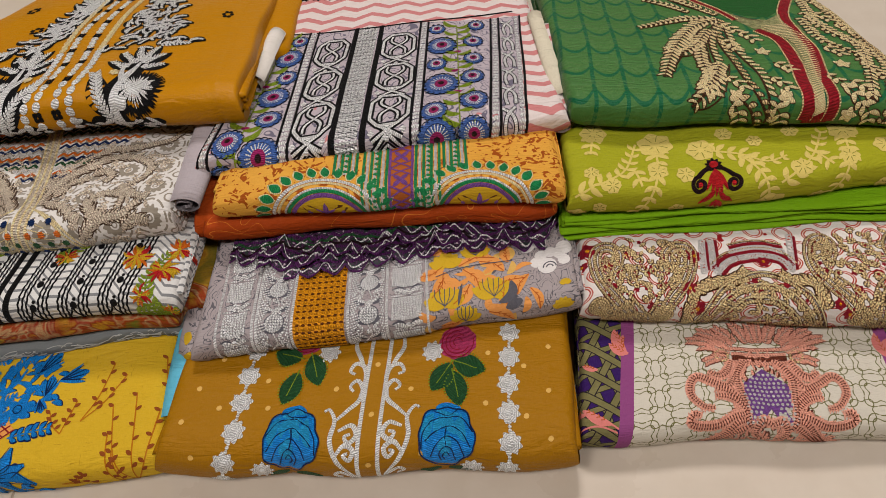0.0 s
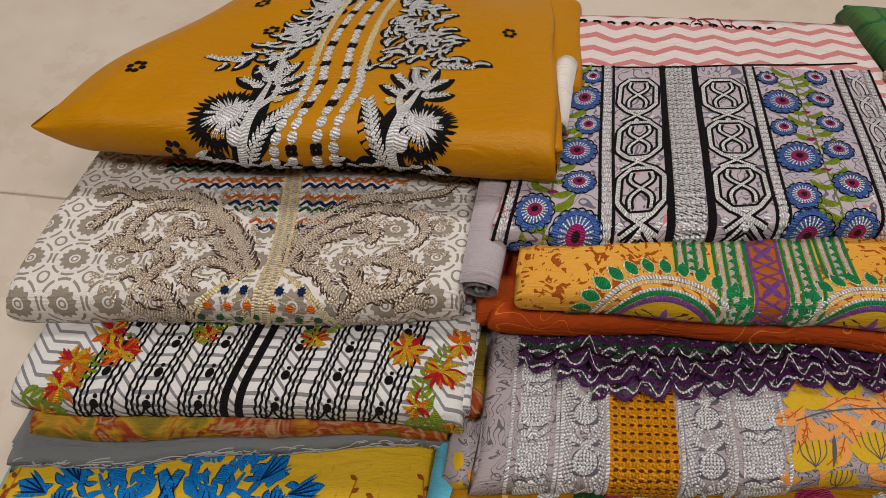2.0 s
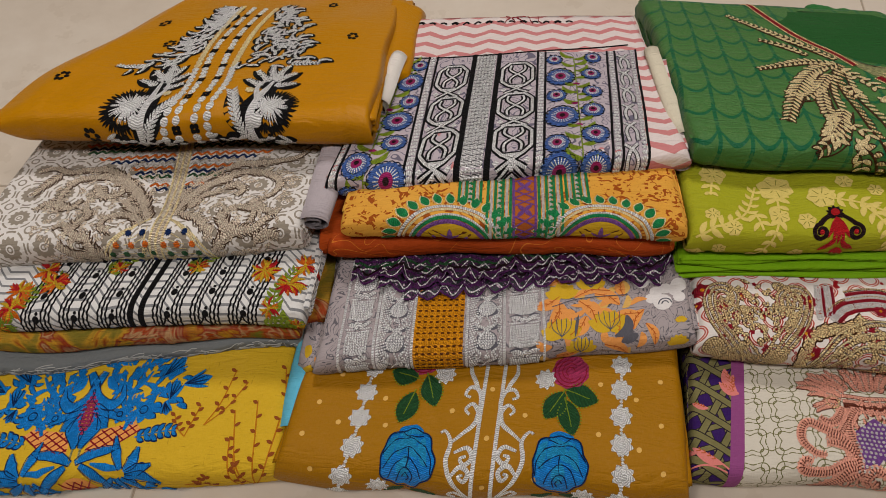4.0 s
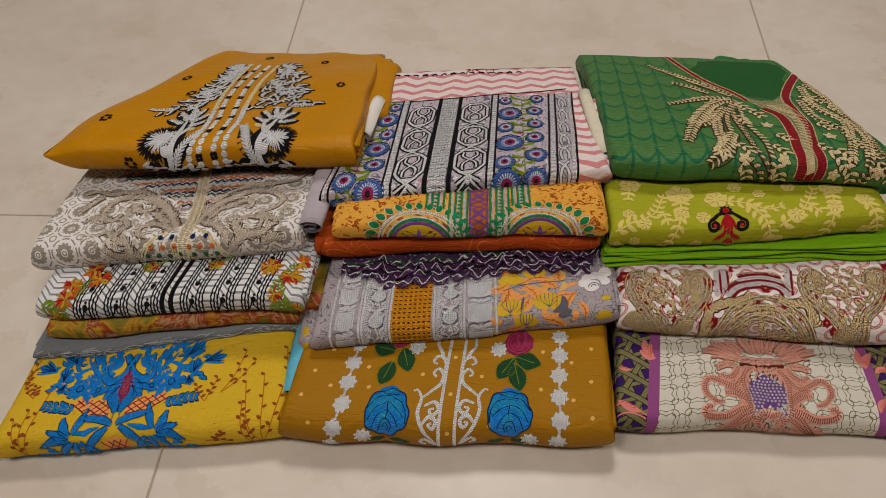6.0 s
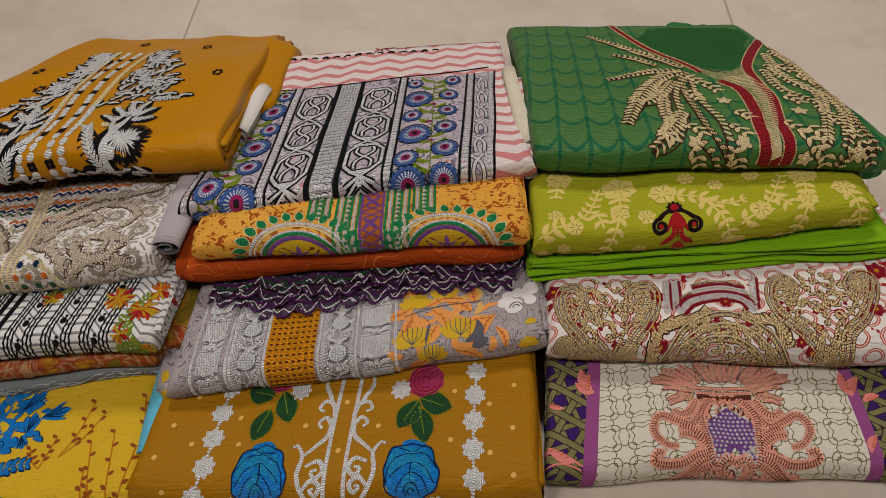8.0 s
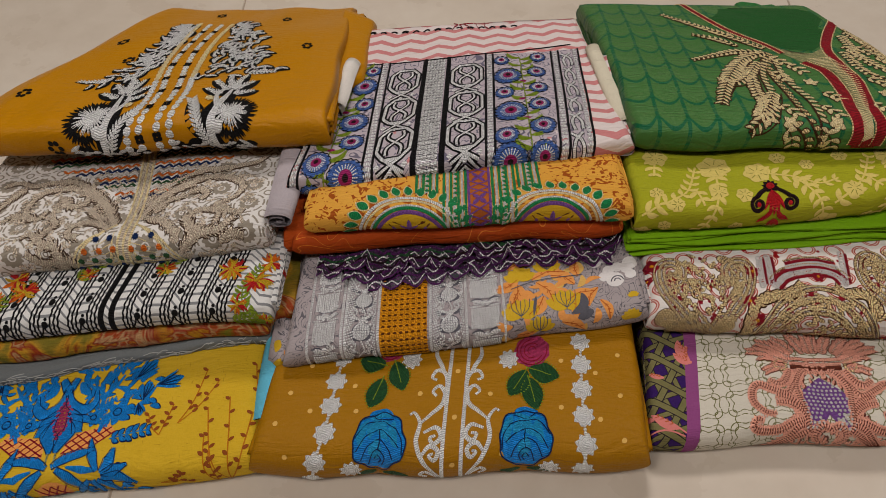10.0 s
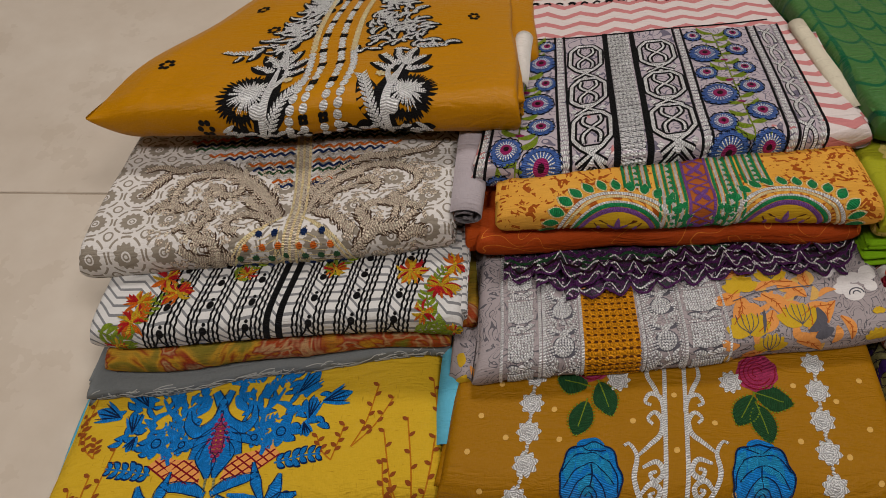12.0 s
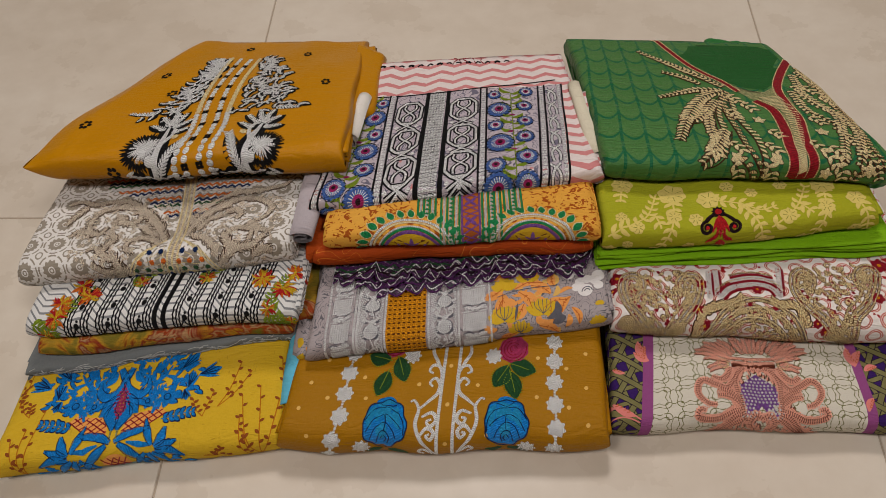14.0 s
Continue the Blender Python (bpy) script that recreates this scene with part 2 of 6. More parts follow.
# unseen walls and ceiling added to close the room, toned down to deepen shadows
for wname, b in (("wall_north", (-2.75, 3.0, 0, 2.85, 3.1, ROOM_H)), ("wall_south", (-2.75, -2.7, 0, 2.85, -2.6, ROOM_H)),
                 ("wall_west", (-2.85, -2.7, 0, -2.75, 3.1, ROOM_H)), ("wall_east", (2.85, -2.7, 0, 2.95, 3.1, ROOM_H)),
                 ("ceiling", (-2.85, -2.7, ROOM_H, 2.95, 3.1, ROOM_H + 0.1))):
    bm = bmesh.new()
    box(bm, *b)
    tagged(bm_object(wname, bm, MAT["wall"]), "unseen added grey-brown " + wname.split("_")[0], wname.split("_")[0], kind="structure")

# ---- folded garments ----
FOLDS = {
    "L5": Fold((-0.523, 0.219, 0.003), (-0.207, 0.261, 0.003), (-0.215, 0.56, 0.003), (-0.50, 0.54, 0.003), 0.046, seed=1, reach=0.012),
    "L4": Fold((-0.510, 0.326, 0.047), (-0.195, 0.383, 0.047), (-0.18, 0.68, 0.04), (-0.48, 0.66, 0.04), 0.016, seed=2, reach=0.006),
    "L3b": Fold((-0.491, 0.343, 0.062), (-0.203, 0.379, 0.062), (-0.19, 0.68, 0.05), (-0.47, 0.66, 0.05), 0.028, seed=3, side=22, reach=0.003),
    "L3": Fold((-0.494, 0.353, 0.088), (-0.193, 0.375, 0.088), (-0.19, 0.69, 0.05), (-0.485, 0.68, 0.05), 0.036, seed=4, side=22, reach=0.010),
    "L2": Fold((-0.511, 0.406, 0.106), (-0.203, 0.442, 0.106), (-0.19, 0.75, 0.05), (-0.512, 0.73, 0.05), 0.046, seed=5, side=26, reach=0.018),
    "L1": Fold((-0.524, 0.530, 0.150), (-0.148, 0.541, 0.150), (-0.160, 0.868, 0.045), (-0.41, 0.865, 0.050), 0.046, seed=6, sag=0.010, side=60, wrinkle=0.0026, reach=0.022, pinch=0.09),
    "M4": Fold((-0.213, 0.254, 0.003), (0.148, 0.261, 0.003), (0.142, 0.57, 0.003), (-0.165, 0.57, 0.003), 0.058, seed=7, side=24, wrinkle=0.0026, reach=0.012),
    "M3": Fold((-0.185, 0.339, 0.058), (0.157, 0.391, 0.058), (0.14, 0.68, 0.04), (-0.17, 0.65, 0.04), 0.038, seed=8, side=22, reach=0.004),
    "M2b": Fold((-0.185, 0.449, 0.094), (0.138, 0.472, 0.094), (0.13, 0.74, 0.06), (-0.17, 0.74, 0.06), 0.030, seed=9, side=22, reach=0.000),
    "M2": Fold((-0.168, 0.453, 0.124), (0.142, 0.463, 0.124), (0.13, 0.75, 0.07), (-0.16, 0.75, 0.07), 0.034, seed=10, side=20, reach=0.005),
    "M1": Fold((-0.190, 0.489, 0.132), (0.152, 0.545, 0.132), (0.118, 0.815, 0.075), (-0.145, 0.80, 0.075), 0.032, seed=11, side=22, reach=0.016),
    "R4": Fold((0.152, 0.284, 0.003), (0.507, 0.291, 0.003), (0.49, 0.59, 0.003), (0.16, 0.58, 0.003), 0.043, seed=12, side=26, reach=0.007),
    "R3": Fold((0.156, 0.387, 0.045), (0.507, 0.377, 0.045), (0.49, 0.68, 0.03), (0.16, 0.68, 0.03), 0.048, seed=13, side=20, reach=0.009),
    "R2b": Fold((0.142, 0.459, 0.085), (0.480, 0.482, 0.085), (0.47, 0.76, 0.05), (0.15, 0.75, 0.05), 0.022, seed=14, side=26, reach=0.011),
    "R2": Fold((0.144, 0.460, 0.106), (0.458, 0.491, 0.106), (0.45, 0.76, 0.06), (0.15, 0.75, 0.06), 0.040, seed=15, side=22, reach=0.006),
    "R1": Fold((0.150, 0.544, 0.138), (0.478, 0.534, 0.138), (0.408, 0.850, 0.055), (0.130, 0.875, 0.045), 0.040, seed=16, sag=0.006, side=22, reach=0.014),
}
# ---- cloth prints ----
def print_material(name, rough=0.75):
    m = Mat(name, rough, 0, 0.0, 0.12)
    x, v = m.uv()
    return m, x * 1000.0, v * 1000.0


def lattice_cloth():
    """Grey-beige cotton with white ring lattice and toothed rosettes."""
    m, x, v = print_material("rosette_print")
    a, b = (x / 31.0 + v * 0.003).fract() - 0.5, (v / 33.5 + 0.25).fract() - 0.5
    r = (a * a + b * b).sqrt()
    th = b.atan2(a)
    edge = (th * 12.0).sin() * 0.03 + 0.30
    grey, pale = srgb(142, 132, 117), srgb(212, 206, 199)
    col = m.mix(pale, grey, r.lt(edge))
    col = m.mix(col, pale, r.lt(0.125))
    col = m.mix(col, grey, r.band(0.045, 0.085))
    ring = ((r - 0.455).abs().lt(0.028)) * ((th * 4.0).cos().abs().gt(0.3))
    col = m.mix(col, grey, ring)
    corner = ((a.abs() - 0.5) * (a.abs() - 0.5) + (b.abs() - 0.5) * (b.abs() - 0.5)).sqrt()
    col = m.mix(col, grey, corner.band(0.09, 0.14))
    return m.cloth(col, 0.1)


def chevron_cloth(name, ground, line, px, py, amp, width, slant=0.0):
    m, x, v = print_material(name)
    z = (x / px).pingpong(0.5) * (2.0 * amp)
    wob = (m.noise(60, 2) - 0.5) * (py * 0.16)
    f = ((v + z + x * slant + wob) / py).fract()
    return m.cloth(m.mix(ground, line, f.lt(width)), 0.1)


def shard_cloth():
    """Amber cotton strewn with rust leaf shards."""
    m, x, v = print_material("leaf_print")
    e = m.voronoi(95, (1, 1.25, 1), "F1", "Distance", 1.0)
    n = m.noise(120, 1, 0.5, (1, 1, 1), "UV", 1.2)
    n2 = m.noise(70, 2, 0.6, (1, 1, 1), "UV", 2.0)
    rust = (n.gt(0.54)) * (n2.gt(0.47)) * (e.gt(0.18))
    ground = m.mix(srgb(220, 166, 70), srgb(202, 138, 44), m.noise(22, 2))
    return m.cloth(m.mix(ground, srgb(150, 72, 14), rust), 0.1)


def blur_cloth():
    """Crinkled chiffon in blurred red, olive, amber and grey blossom."""
    m, x, v = print_material("blossom_chiffon", 0.6)
    n = m.noise(22, 3, 0.55, (1, 0.8, 1), "UV", 1.2)
    col = m.ramp(n, [(0.30, srgb(88, 94, 26)), (0.41, srgb(140, 118, 36)), (0.46, srgb(186, 138, 36)), (0.51, srgb(138, 40, 18)),
                     (0.555, srgb(176, 140, 96)), (0.59, srgb(156, 56, 20)), (0.70, srgb(112, 112, 36))])
    # thin dark streaks: the shade of crinkles painted into the colour
    crinkle_shade = m.noise(240, 2, 0.6, (0.25, 5, 1))
    col = m.mix(col, srgb(60, 40, 20), crinkle_shade.gt(0.6) * 0.35)
    return m.cloth(col, 0.16)


def slub_cloth():
    m, x, v = print_material("slub_yellow")
    s = m.noise(120, 2, 0.7, (0.5, 3, 1)).gt(0.68)
    s2 = m.noise(120, 2, 0.7, (3, 0.4, 1)).gt(0.69)
    col = m.mix(srgb(198, 160, 34), srgb(154, 116, 18), s.max(s2) * 0.5)
    return m.cloth(col, 0.12)


def line_cloth(name, ground, line, scale, thick, distort=0.6):
    """Cotton with thin wandering printed outlines."""
    m, x, v = print_material(name)
    n = m.noise(scale, 1, 0.4, (1, 1, 1), "UV", distort)
    f = ((n * 7.0).fract() - 0.5).abs().lt(thick)
    return m.cloth(m.mix(ground, line, f), 0.1)


def scale_cloth():
    """Green silk with hanging scallops in brighter green."""
    m, x, v = print_material("scallop_silk", 0.44)
    m.b.inputs["Specular IOR Level"].default_value = 0.18
    xs = x - v * 0.10
    a = (xs / 29.0 + 0.33).fract() - 0.5
    lines = (a.abs() - 0.5).abs().lt(0.065)
    f = (v / 39.0 - a * a * 1.6 + 0.40).fract()
    arc = (f - 0.5).abs().lt(0.06)
    col = m.mix(srgb(64, 108, 52), srgb(8, 88, 52), lines.max(arc))
    col = m.mix(col, srgb(86, 122, 66), (m.noise(300, 2).gt(0.5)) * (f.gt(0.62)) * 0.35)
    return m.cloth(col, 0.1)


def ogee_cloth():
    """White cotton with red chain-stitched ogee cells."""
    m, x, v = print_material("ogee_print")
    row = (v / 17.0).floor()
    xs = x / 27.0 + row * 0.5
    a, b = xs.fract() - 0.5, (v / 17.0).fract() - 0.5
    d = (a * a * 1.5 + b * b * 0.62).sqrt() + (a.abs() + b.abs()) * 0.18
    col = m.mix(srgb(212, 204, 196), srgb(170, 66, 48), d.band(0.33, 0.395))
    col = m.mix(col, srgb(176, 78, 58), d.band(0.44, 0.505))
    blot = m.noise(55, 2, 0.5).gt(0.66)
    col = m.mix(col, srgb(150, 22, 26), blot * m.noise(160, 2).gt(0.45))
    return m.cloth(col, 0.1)


def net_cloth():
    """Off-white cotton with olive net lines, mauve bands and violet sides crossed by olive canes."""
    m, x, v = print_material("net_print")
    # quatrefoil net: two offset grids of outlined lobes
    def lobes(ox, oy):
        a, b = ((x + ox) / 34.0).fract() - 0.5, ((v + oy) / 30.0).fract() - 0.5
        d = (a * a + b * b).sqrt() + (b.atan2(a) * 4.0).cos() * 0.075
        return (d - 0.30).abs().lt(0.016), (d - 0.44).abs().lt(0.015)
    (l1, l2), (l3, l4) = lobes(0.0, 0.0), lobes(17.0, 15.0)
    col = m.mix(srgb(198, 190, 174), srgb(104, 100, 58), l1.max(l3).max(l2 * l4.lt(0.5)))
    # violet sides under a woven cane pattern of paired strips
    def strip(q, period, width):
        g = (q / period).fract() - 0.5
        return g.abs().lt(width), g.abs().band(width, width + 0.045)
    side = srgb(48, 20, 84)
    for q, period in ((x * 0.94 + v * 0.34, 17.0), (x * 0.34 - v * 0.94, 17.0), (x * 0.88 - v * 0.48, 21.0), (x * 0.5 + v * 0.87, 21.0)):
        on, rim = strip(q, period, 0.13)
        side = m.mix(m.mix(side, srgb(34, 26, 30), rim), m.mix(srgb(126, 118, 76), srgb(96, 92, 54), m.noise(90, 2)), on)
    lean = x - v * 0.10
    col = m.mix(col, side, lean.lt(30.0).max((x + v * 0.02).gt(281.0)))
    col = m.mix(col, srgb(134, 66, 116), lean.band(26.0, 38.0).max((x + v * 0.02).band(273.0, 284.0)))
    return m.cloth(col, 0.1)


MAT["rosette"] = lattice_cloth()
MAT["greychevron"] = chevron_cloth("grey_chevron", srgb(206, 203, 198), srgb(122, 122, 122), 34, 8.5, 9, 0.3, 0.5)
MAT["pinkchevron"] = chevron_cloth("pink_chevron", srgb(214, 200, 194), srgb(194, 124, 122), 44, 21, 9, 0.38)
MAT["shard"] = shard_cloth()
MAT["blossom"] = blur_cloth()
MAT["slub"] = slub_cloth()
MAT["rustline"] = line_cloth("rust_outline", srgb(160, 62, 14), srgb(196, 110, 36), 24, 0.025)
MAT["lilacline"] = line_cloth("lilac_outline", srgb(158, 147, 146), srgb(92, 88, 92), 60, 0.09, 1.5)
MAT["scale"] = scale_cloth()
MAT["ogee"] = ogee_cloth()
MAT["net"] = net_cloth()
MAT["skyblue"] = plain("sky_blue_cotton", srgb(92, 172, 196))
MAT["organza"] = line_cloth("grey_organza", srgb(176, 164, 168), srgb(104, 98, 112), 46, 0.10, 1.0)
MAT["ivory"] = plain("ivory_cotton", srgb(206, 196, 172))


def thread(name, rgb, metal=0.0, rough=0.5, pitch=1.1, depth=0.35, dark=None):
    """Satin-stitched thread: close stitches across the line; shade between them and uneven sheen painted into the
    colour.
    """
    m = Mat(name, rough, metal, 0.0, 0.18)
    x, v = m.uv()
    n = m.noise(520, 2, 0.6)
    s = ((v * (6283.0 / (pitch * 1.2))) + x * 900.0 + n * 7.0).sin() * 0.5 + 0.5
    gap_shade = dark or tuple(c * 0.3 for c in rgb)
    # shadow between stitches, then sparkle, mixed into the base colour
    col = m.mix(rgb, gap_shade, (s * depth * 1.25 + (n - 0.5).abs() * depth * 2.0).min(1.0))
    col = m.mix(col, tuple(min(1, c * 1.35) for c in rgb), m.noise(240, 2).gt(0.58) * 0.4)
    return m.done(col, s * 1.2 + n * 1.4, 0.0011, 0.9)


TH = {
    "silver": thread("silver_thread", srgb(252, 250, 246), 0.1, 0.3, 1.6, 0.42, srgb(44, 42, 44)),
    "silver_lace": thread("silver_metal_thread", srgb(238, 234, 232), 0.2, 0.32, 2.0, 0.8, srgb(60, 58, 60)),
    "silver_bright": thread("bright_silver_thread", srgb(252, 249, 246), 0.12, 0.3, 1.8, 0.5, srgb(58, 56, 58)),
    "rust_print": plain("printed_rust", srgb(160, 84, 30), 0.8, 0.0, 0.16),
    "white": thread("white_thread", srgb(220, 214, 208), 0.0, 0.5),
    "black": thread("black_thread", srgb(12, 10, 11), 0.0, 0.75, 1.1, 0.5),
    "gold": thread("gold_thread", srgb(252, 220, 162), 0.14, 0.32, 1.9, 0.6, srgb(70, 40, 16)),
    "pale_gold": thread("pale_gold_thread", srgb(252, 230, 176), 0.12, 0.36, 1.5, 0.34, srgb(110, 76, 36)),
    "antique": thread("antique_gold_thread", srgb(238, 220, 196), 0.14, 0.34, 1.8, 0.5, srgb(88, 66, 52)),
    "bronze": thread("bronze_thread", srgb(84, 50, 24), 0.15, 0.5, 1.6, 0.6, srgb(30, 16, 8)),
    "blue": thread("bright_blue_thread", srgb(24, 138, 220), 0.0, 0.42, 1.4, 0.32, srgb(8, 66, 128)),
    "sky": thread("light_blue_thread", srgb(40, 160, 214), 0.0, 0.42),
    "navy": thread("navy_thread", srgb(16, 44, 92), 0.0, 0.5),
    "denim": thread("cornflower_thread", srgb(76, 112, 182), 0.0, 0.42, 1.2, 0.4, srgb(34, 48, 100)),
    "leaf": thread("leaf_green_thread", srgb(42, 88, 50), 0.0, 0.5),
    "lime": thread("lime_thread", srgb(138, 160, 40), 0.0, 0.45),
    "emerald": thread("emerald_thread", srgb(34, 146, 84), 0.1, 0.42, 1.4, 0.35),
    "pink": thread("rose_pink_thread", srgb(190, 62, 106), 0.0, 0.45),
    "crimson": thread("crimson_thread", srgb(160, 24, 44), 0.0, 0.5),
    "red": thread("red_thread", srgb(196, 30, 36), 0.0, 0.5),
    "darkred": thread("dark_red_braid", srgb(152, 18, 32), 0.0, 0.6, 2.2, 0.5),
    "maroon": thread("black_red_thread", srgb(36, 14, 18), 0.0, 0.5),
    "orange": thread("orange_thread", srgb(226, 110, 24), 0.0, 0.45),
    "yellow": thread("yellow_thread", srgb(222, 178, 40), 0.0, 0.45),
    "amber": thread("amber_thread", srgb(222, 148, 16), 0.0, 0.5, 2.4, 0.4, srgb(120, 62, 6)),
    "umber": thread("umber_hole_thread", srgb(104, 52, 8), 0.0, 0.7),
    "violet": thread("violet_thread", srgb(136, 84, 160), 0.0, 0.45),
    "plum": thread("plum_lace_thread", srgb(88, 36, 92), 0.0, 0.5, 1.4, 0.5),
    "coral": thread("coral_pink_thread", srgb(240, 172, 148), 0.0, 0.42, 1.9, 0.32, srgb(150, 78, 58)),
    "rustbrown": thread("rust_brown_thread", srgb(120, 58, 40), 0.05, 0.5, 1.4, 0.5, srgb(56, 24, 16)),
    "umber_shade": thread("umber_shade_backing", srgb(98, 74, 56), 0.1, 0.5, 1.4, 0.5, srgb(44, 32, 24)),
    "brown": thread("brown_satin_thread", srgb(128, 84, 50), 0.2, 0.45, 1.4, 0.5),
    "sage": thread("sage_braid", srgb(168, 164, 112), 0.1, 0.5, 2.4, 0.6, srgb(74, 84, 48)),
    "mauve": thread("magenta_thread", srgb(170, 36, 104), 0.0, 0.45),
    "twig": plain("printed_brown", srgb(132, 66, 20), 0.8, 0.0, 0.16),
    "stalk": plain("printed_ochre", srgb(172, 104, 12), 0.8, 0.0, 0.16),
    "dot": plain("printed_cream", srgb(208, 164, 86), 0.8, 0.0, 0.16),
    "beige_print": plain("printed_beige", srgb(206, 184, 100), 0.8, 0.0, 0.16),
    "orange_print": plain("printed_orange", srgb(216, 144, 74), 0.8, 0.0, 0.16),
    "vein_print": plain("printed_rust_vein", srgb(170, 84, 30), 0.8, 0.0, 0.16),
    "yellow_print": plain("printed_yellow", srgb(196, 158, 34), 0.8, 0.0, 0.16),
    "grey_print_and_shade": plain("printed_grey_and_shade", srgb(84, 82, 88), 0.8, 0.0, 0.16),
    "white_print": plain("printed_white", srgb(214, 208, 204), 0.8, 0.0, 0.16),
    "pink_print": plain("printed_salmon", srgb(206, 120, 112), 0.8, 0.0, 0.16),
    "olive_print": plain("printed_olive_line", srgb(128, 126, 44), 0.8, 0.0, 0.16),
}


def arc_pts(cx, cy, r, a0, a1, n=24, ry=None):
    a = np.radians(np.linspace(a0, a1, n))
    return np.c_[cx + r * np.cos(a), cy + (ry or r) * np.sin(a)]


def curve(*pts, n=40):
    """A smooth line through points (Catmull-Rom)."""
    p = np.array(pts, float)
    p = np.r_[[2 * p[0] - p[1]], p, [2 * p[-1] - p[-2]]]
    out = []
    k = max(4, n // (len(p) - 3))
    for i in range(1, len(p) - 2):
        t = np.linspace(0, 1, k, endpoint=i == len(p) - 3)[:, None]
        a, b, c, d = p[i - 1 : i + 3]
        out.append(0.5 * (2 * b + (c - a) * t + (2 * a - 5 * b + 4 * c - d) * t**2 + (3 * b - a - 3 * c + d) * t**3))
    return np.concatenate(out)


class Stitch:
    """Raised stitching laid on a fold; all coordinates in millimetres across and up its face."""

    def __init__(self, fold, base=0.25):
        self.f, self.base = fold, base
        self.xy, self.lift, self.uv, self.faces, self.n = [], [], [], [], 0

    def _add(self, xy, lift, uv, faces):
        self.xy.append(xy), self.lift.append(lift), self.uv.append(uv)
        self.faces += (np.asarray(faces) + self.n).tolist()
        self.n += len(xy)

    def line(self, pts, w, h=0.7, step=3.0, closed=False):
        p = np.array(pts, float)
        if closed:
            p = np.r_[p, p[:1]]
        d = np.r_[0, np.cumsum(np.hypot(*np.diff(p, axis=0).T))]
        if d[-1] < 1e-6:
            return self
        k = max(2, int(np.ceil(d[-1] / step)) + 1, min(len(p), 400))
        s = np.linspace(0, d[-1], k)
        q = np.c_[np.interp(s, d, p[:, 0]), np.interp(s, d, p[:, 1])]
        wd = np.interp(s / d[-1], np.linspace(0, 1, len(np.atleast_1d(w))), np.atleast_1d(w)) if np.ndim(w) else np.full(k, w)
        t = np.gradient(q, axis=0)
        t /= np.linalg.norm(t, axis=1, keepdims=True) + 1e-9
        nrm = np.c_[-t[:, 1], t[:, 0]] * wd[:, None] / 2
        xy = np.stack([q + nrm, q, q - nrm], 1).reshape(-1, 2)
        lift = np.tile([self.base, self.base + h, self.base], k)
        uv = np.stack([np.c_[wd / 2, s], np.c_[0 * wd, s], np.c_[-wd / 2, s]], 1).reshape(-1, 2) / 1000
        f = []
        for i in range(k - 1):
            a = 3 * i
            f += [(a, a + 1, a + 4, a + 3), (a + 1, a + 2, a + 5, a + 4)]
        self._add(xy, lift, uv + (0, self.n * 0.00137), f)
        return self

    def patch(self, outline, h=0.8, centre=None):
        o = np.array(outline, float)
        c = o.mean(0) if centre is None else np.array(centre, float)
        k = len(o)
        xy = np.r_[[c], c + (o - c) * 0.5, c + (o - c) * 0.85, o]
        lift = np.r_[self.base + h, np.full(k, self.base + h), np.full(k, self.base + h * 0.8), np.full(k, self.base)]
        f = []
        for i in range(k):
            j = (i + 1) % k
            f.append((1 + i, 1 + k + i, 1 + k + j, 1 + j))
            f.append((1 + k + i, 1 + 2 * k + i, 1 + 2 * k + j, 1 + k + j))
        self._add(xy, lift, xy / 1000 + (0, self.n * 0.0011), f)
        n0 = self.n - len(xy)
        self.faces += [(n0, n0 + 1 + i, n0 + 1 + (i + 1) % k) for i in range(k)]
        return self

    def disc(self, x, y, r, h=0.7, n=12, ry=None, teeth=0, bite=0.2, turn=0.0):
        k = max(n, teeth * 4) if teeth else n
        a = np.linspace(0, 2 * np.pi, k, endpoint=False)
        rr = 1 - bite * (0.5 + 0.5 * np.cos(a * teeth + turn)) if teeth else np.ones(k)
        return self.patch(np.c_[x + r * rr * np.cos(a), y + (ry or r) * rr * np.sin(a)], h, (x, y))

    def leaf(self, x, y, ang, length, width, h=0.8, bend=0.0):
        s = np.linspace(0, 1, 8)
        a = math.radians(ang)
        px, py = s * length, bend * length * np.sin(np.pi * s)
        pts = np.c_[x + px * math.cos(a) - py * math.sin(a), y + px * math.sin(a) + py * math.cos(a)]
        w = width * np.sin(np.pi * np.clip(s * 0.93 + 0.05, 0, 1)) ** 0.8
        return self.line(pts, w, h, step=max(2.0, length / 8))

    def flower(self, x, y, r, n=8, width=None, h=0.7, turn=0.0, inner=0.12):
        for i in range(n):
            a = 360 / n * i + turn
            self.leaf(x + r * inner * math.cos(math.radians(a)), y + r * inner * math.sin(math.radians(a)), a, r * (1 - inner), width or 5.2 * r / n, h)
        return self

    def ring(self, x, y, r, w, h=0.6, ry=None):
        return self.line(arc_pts(x, y, r, 0, 360, max(12, int(r * 2)), ry)[:-1], w, h, closed=True)

    def spiral(self, x, y, r, turns=1.5, start=0.0, way=1, w=2.2, h=0.7, inner=0.2):
        s = np.linspace(0, 1, int(16 * turns) + 6)
        a = math.radians(start) + way * s * turns * 2 * np.pi
        rr = r * (1 - (1 - inner) * s)
        return self.line(np.c_[x + rr * np.cos(a), y + rr * np.sin(a)], w, h, step=2)

    def chain(self, pts, r, gap, h=0.8):
        p = np.array(pts, float)
        d = np.r_[0, np.cumsum(np.hypot(*np.diff(p, axis=0).T))]
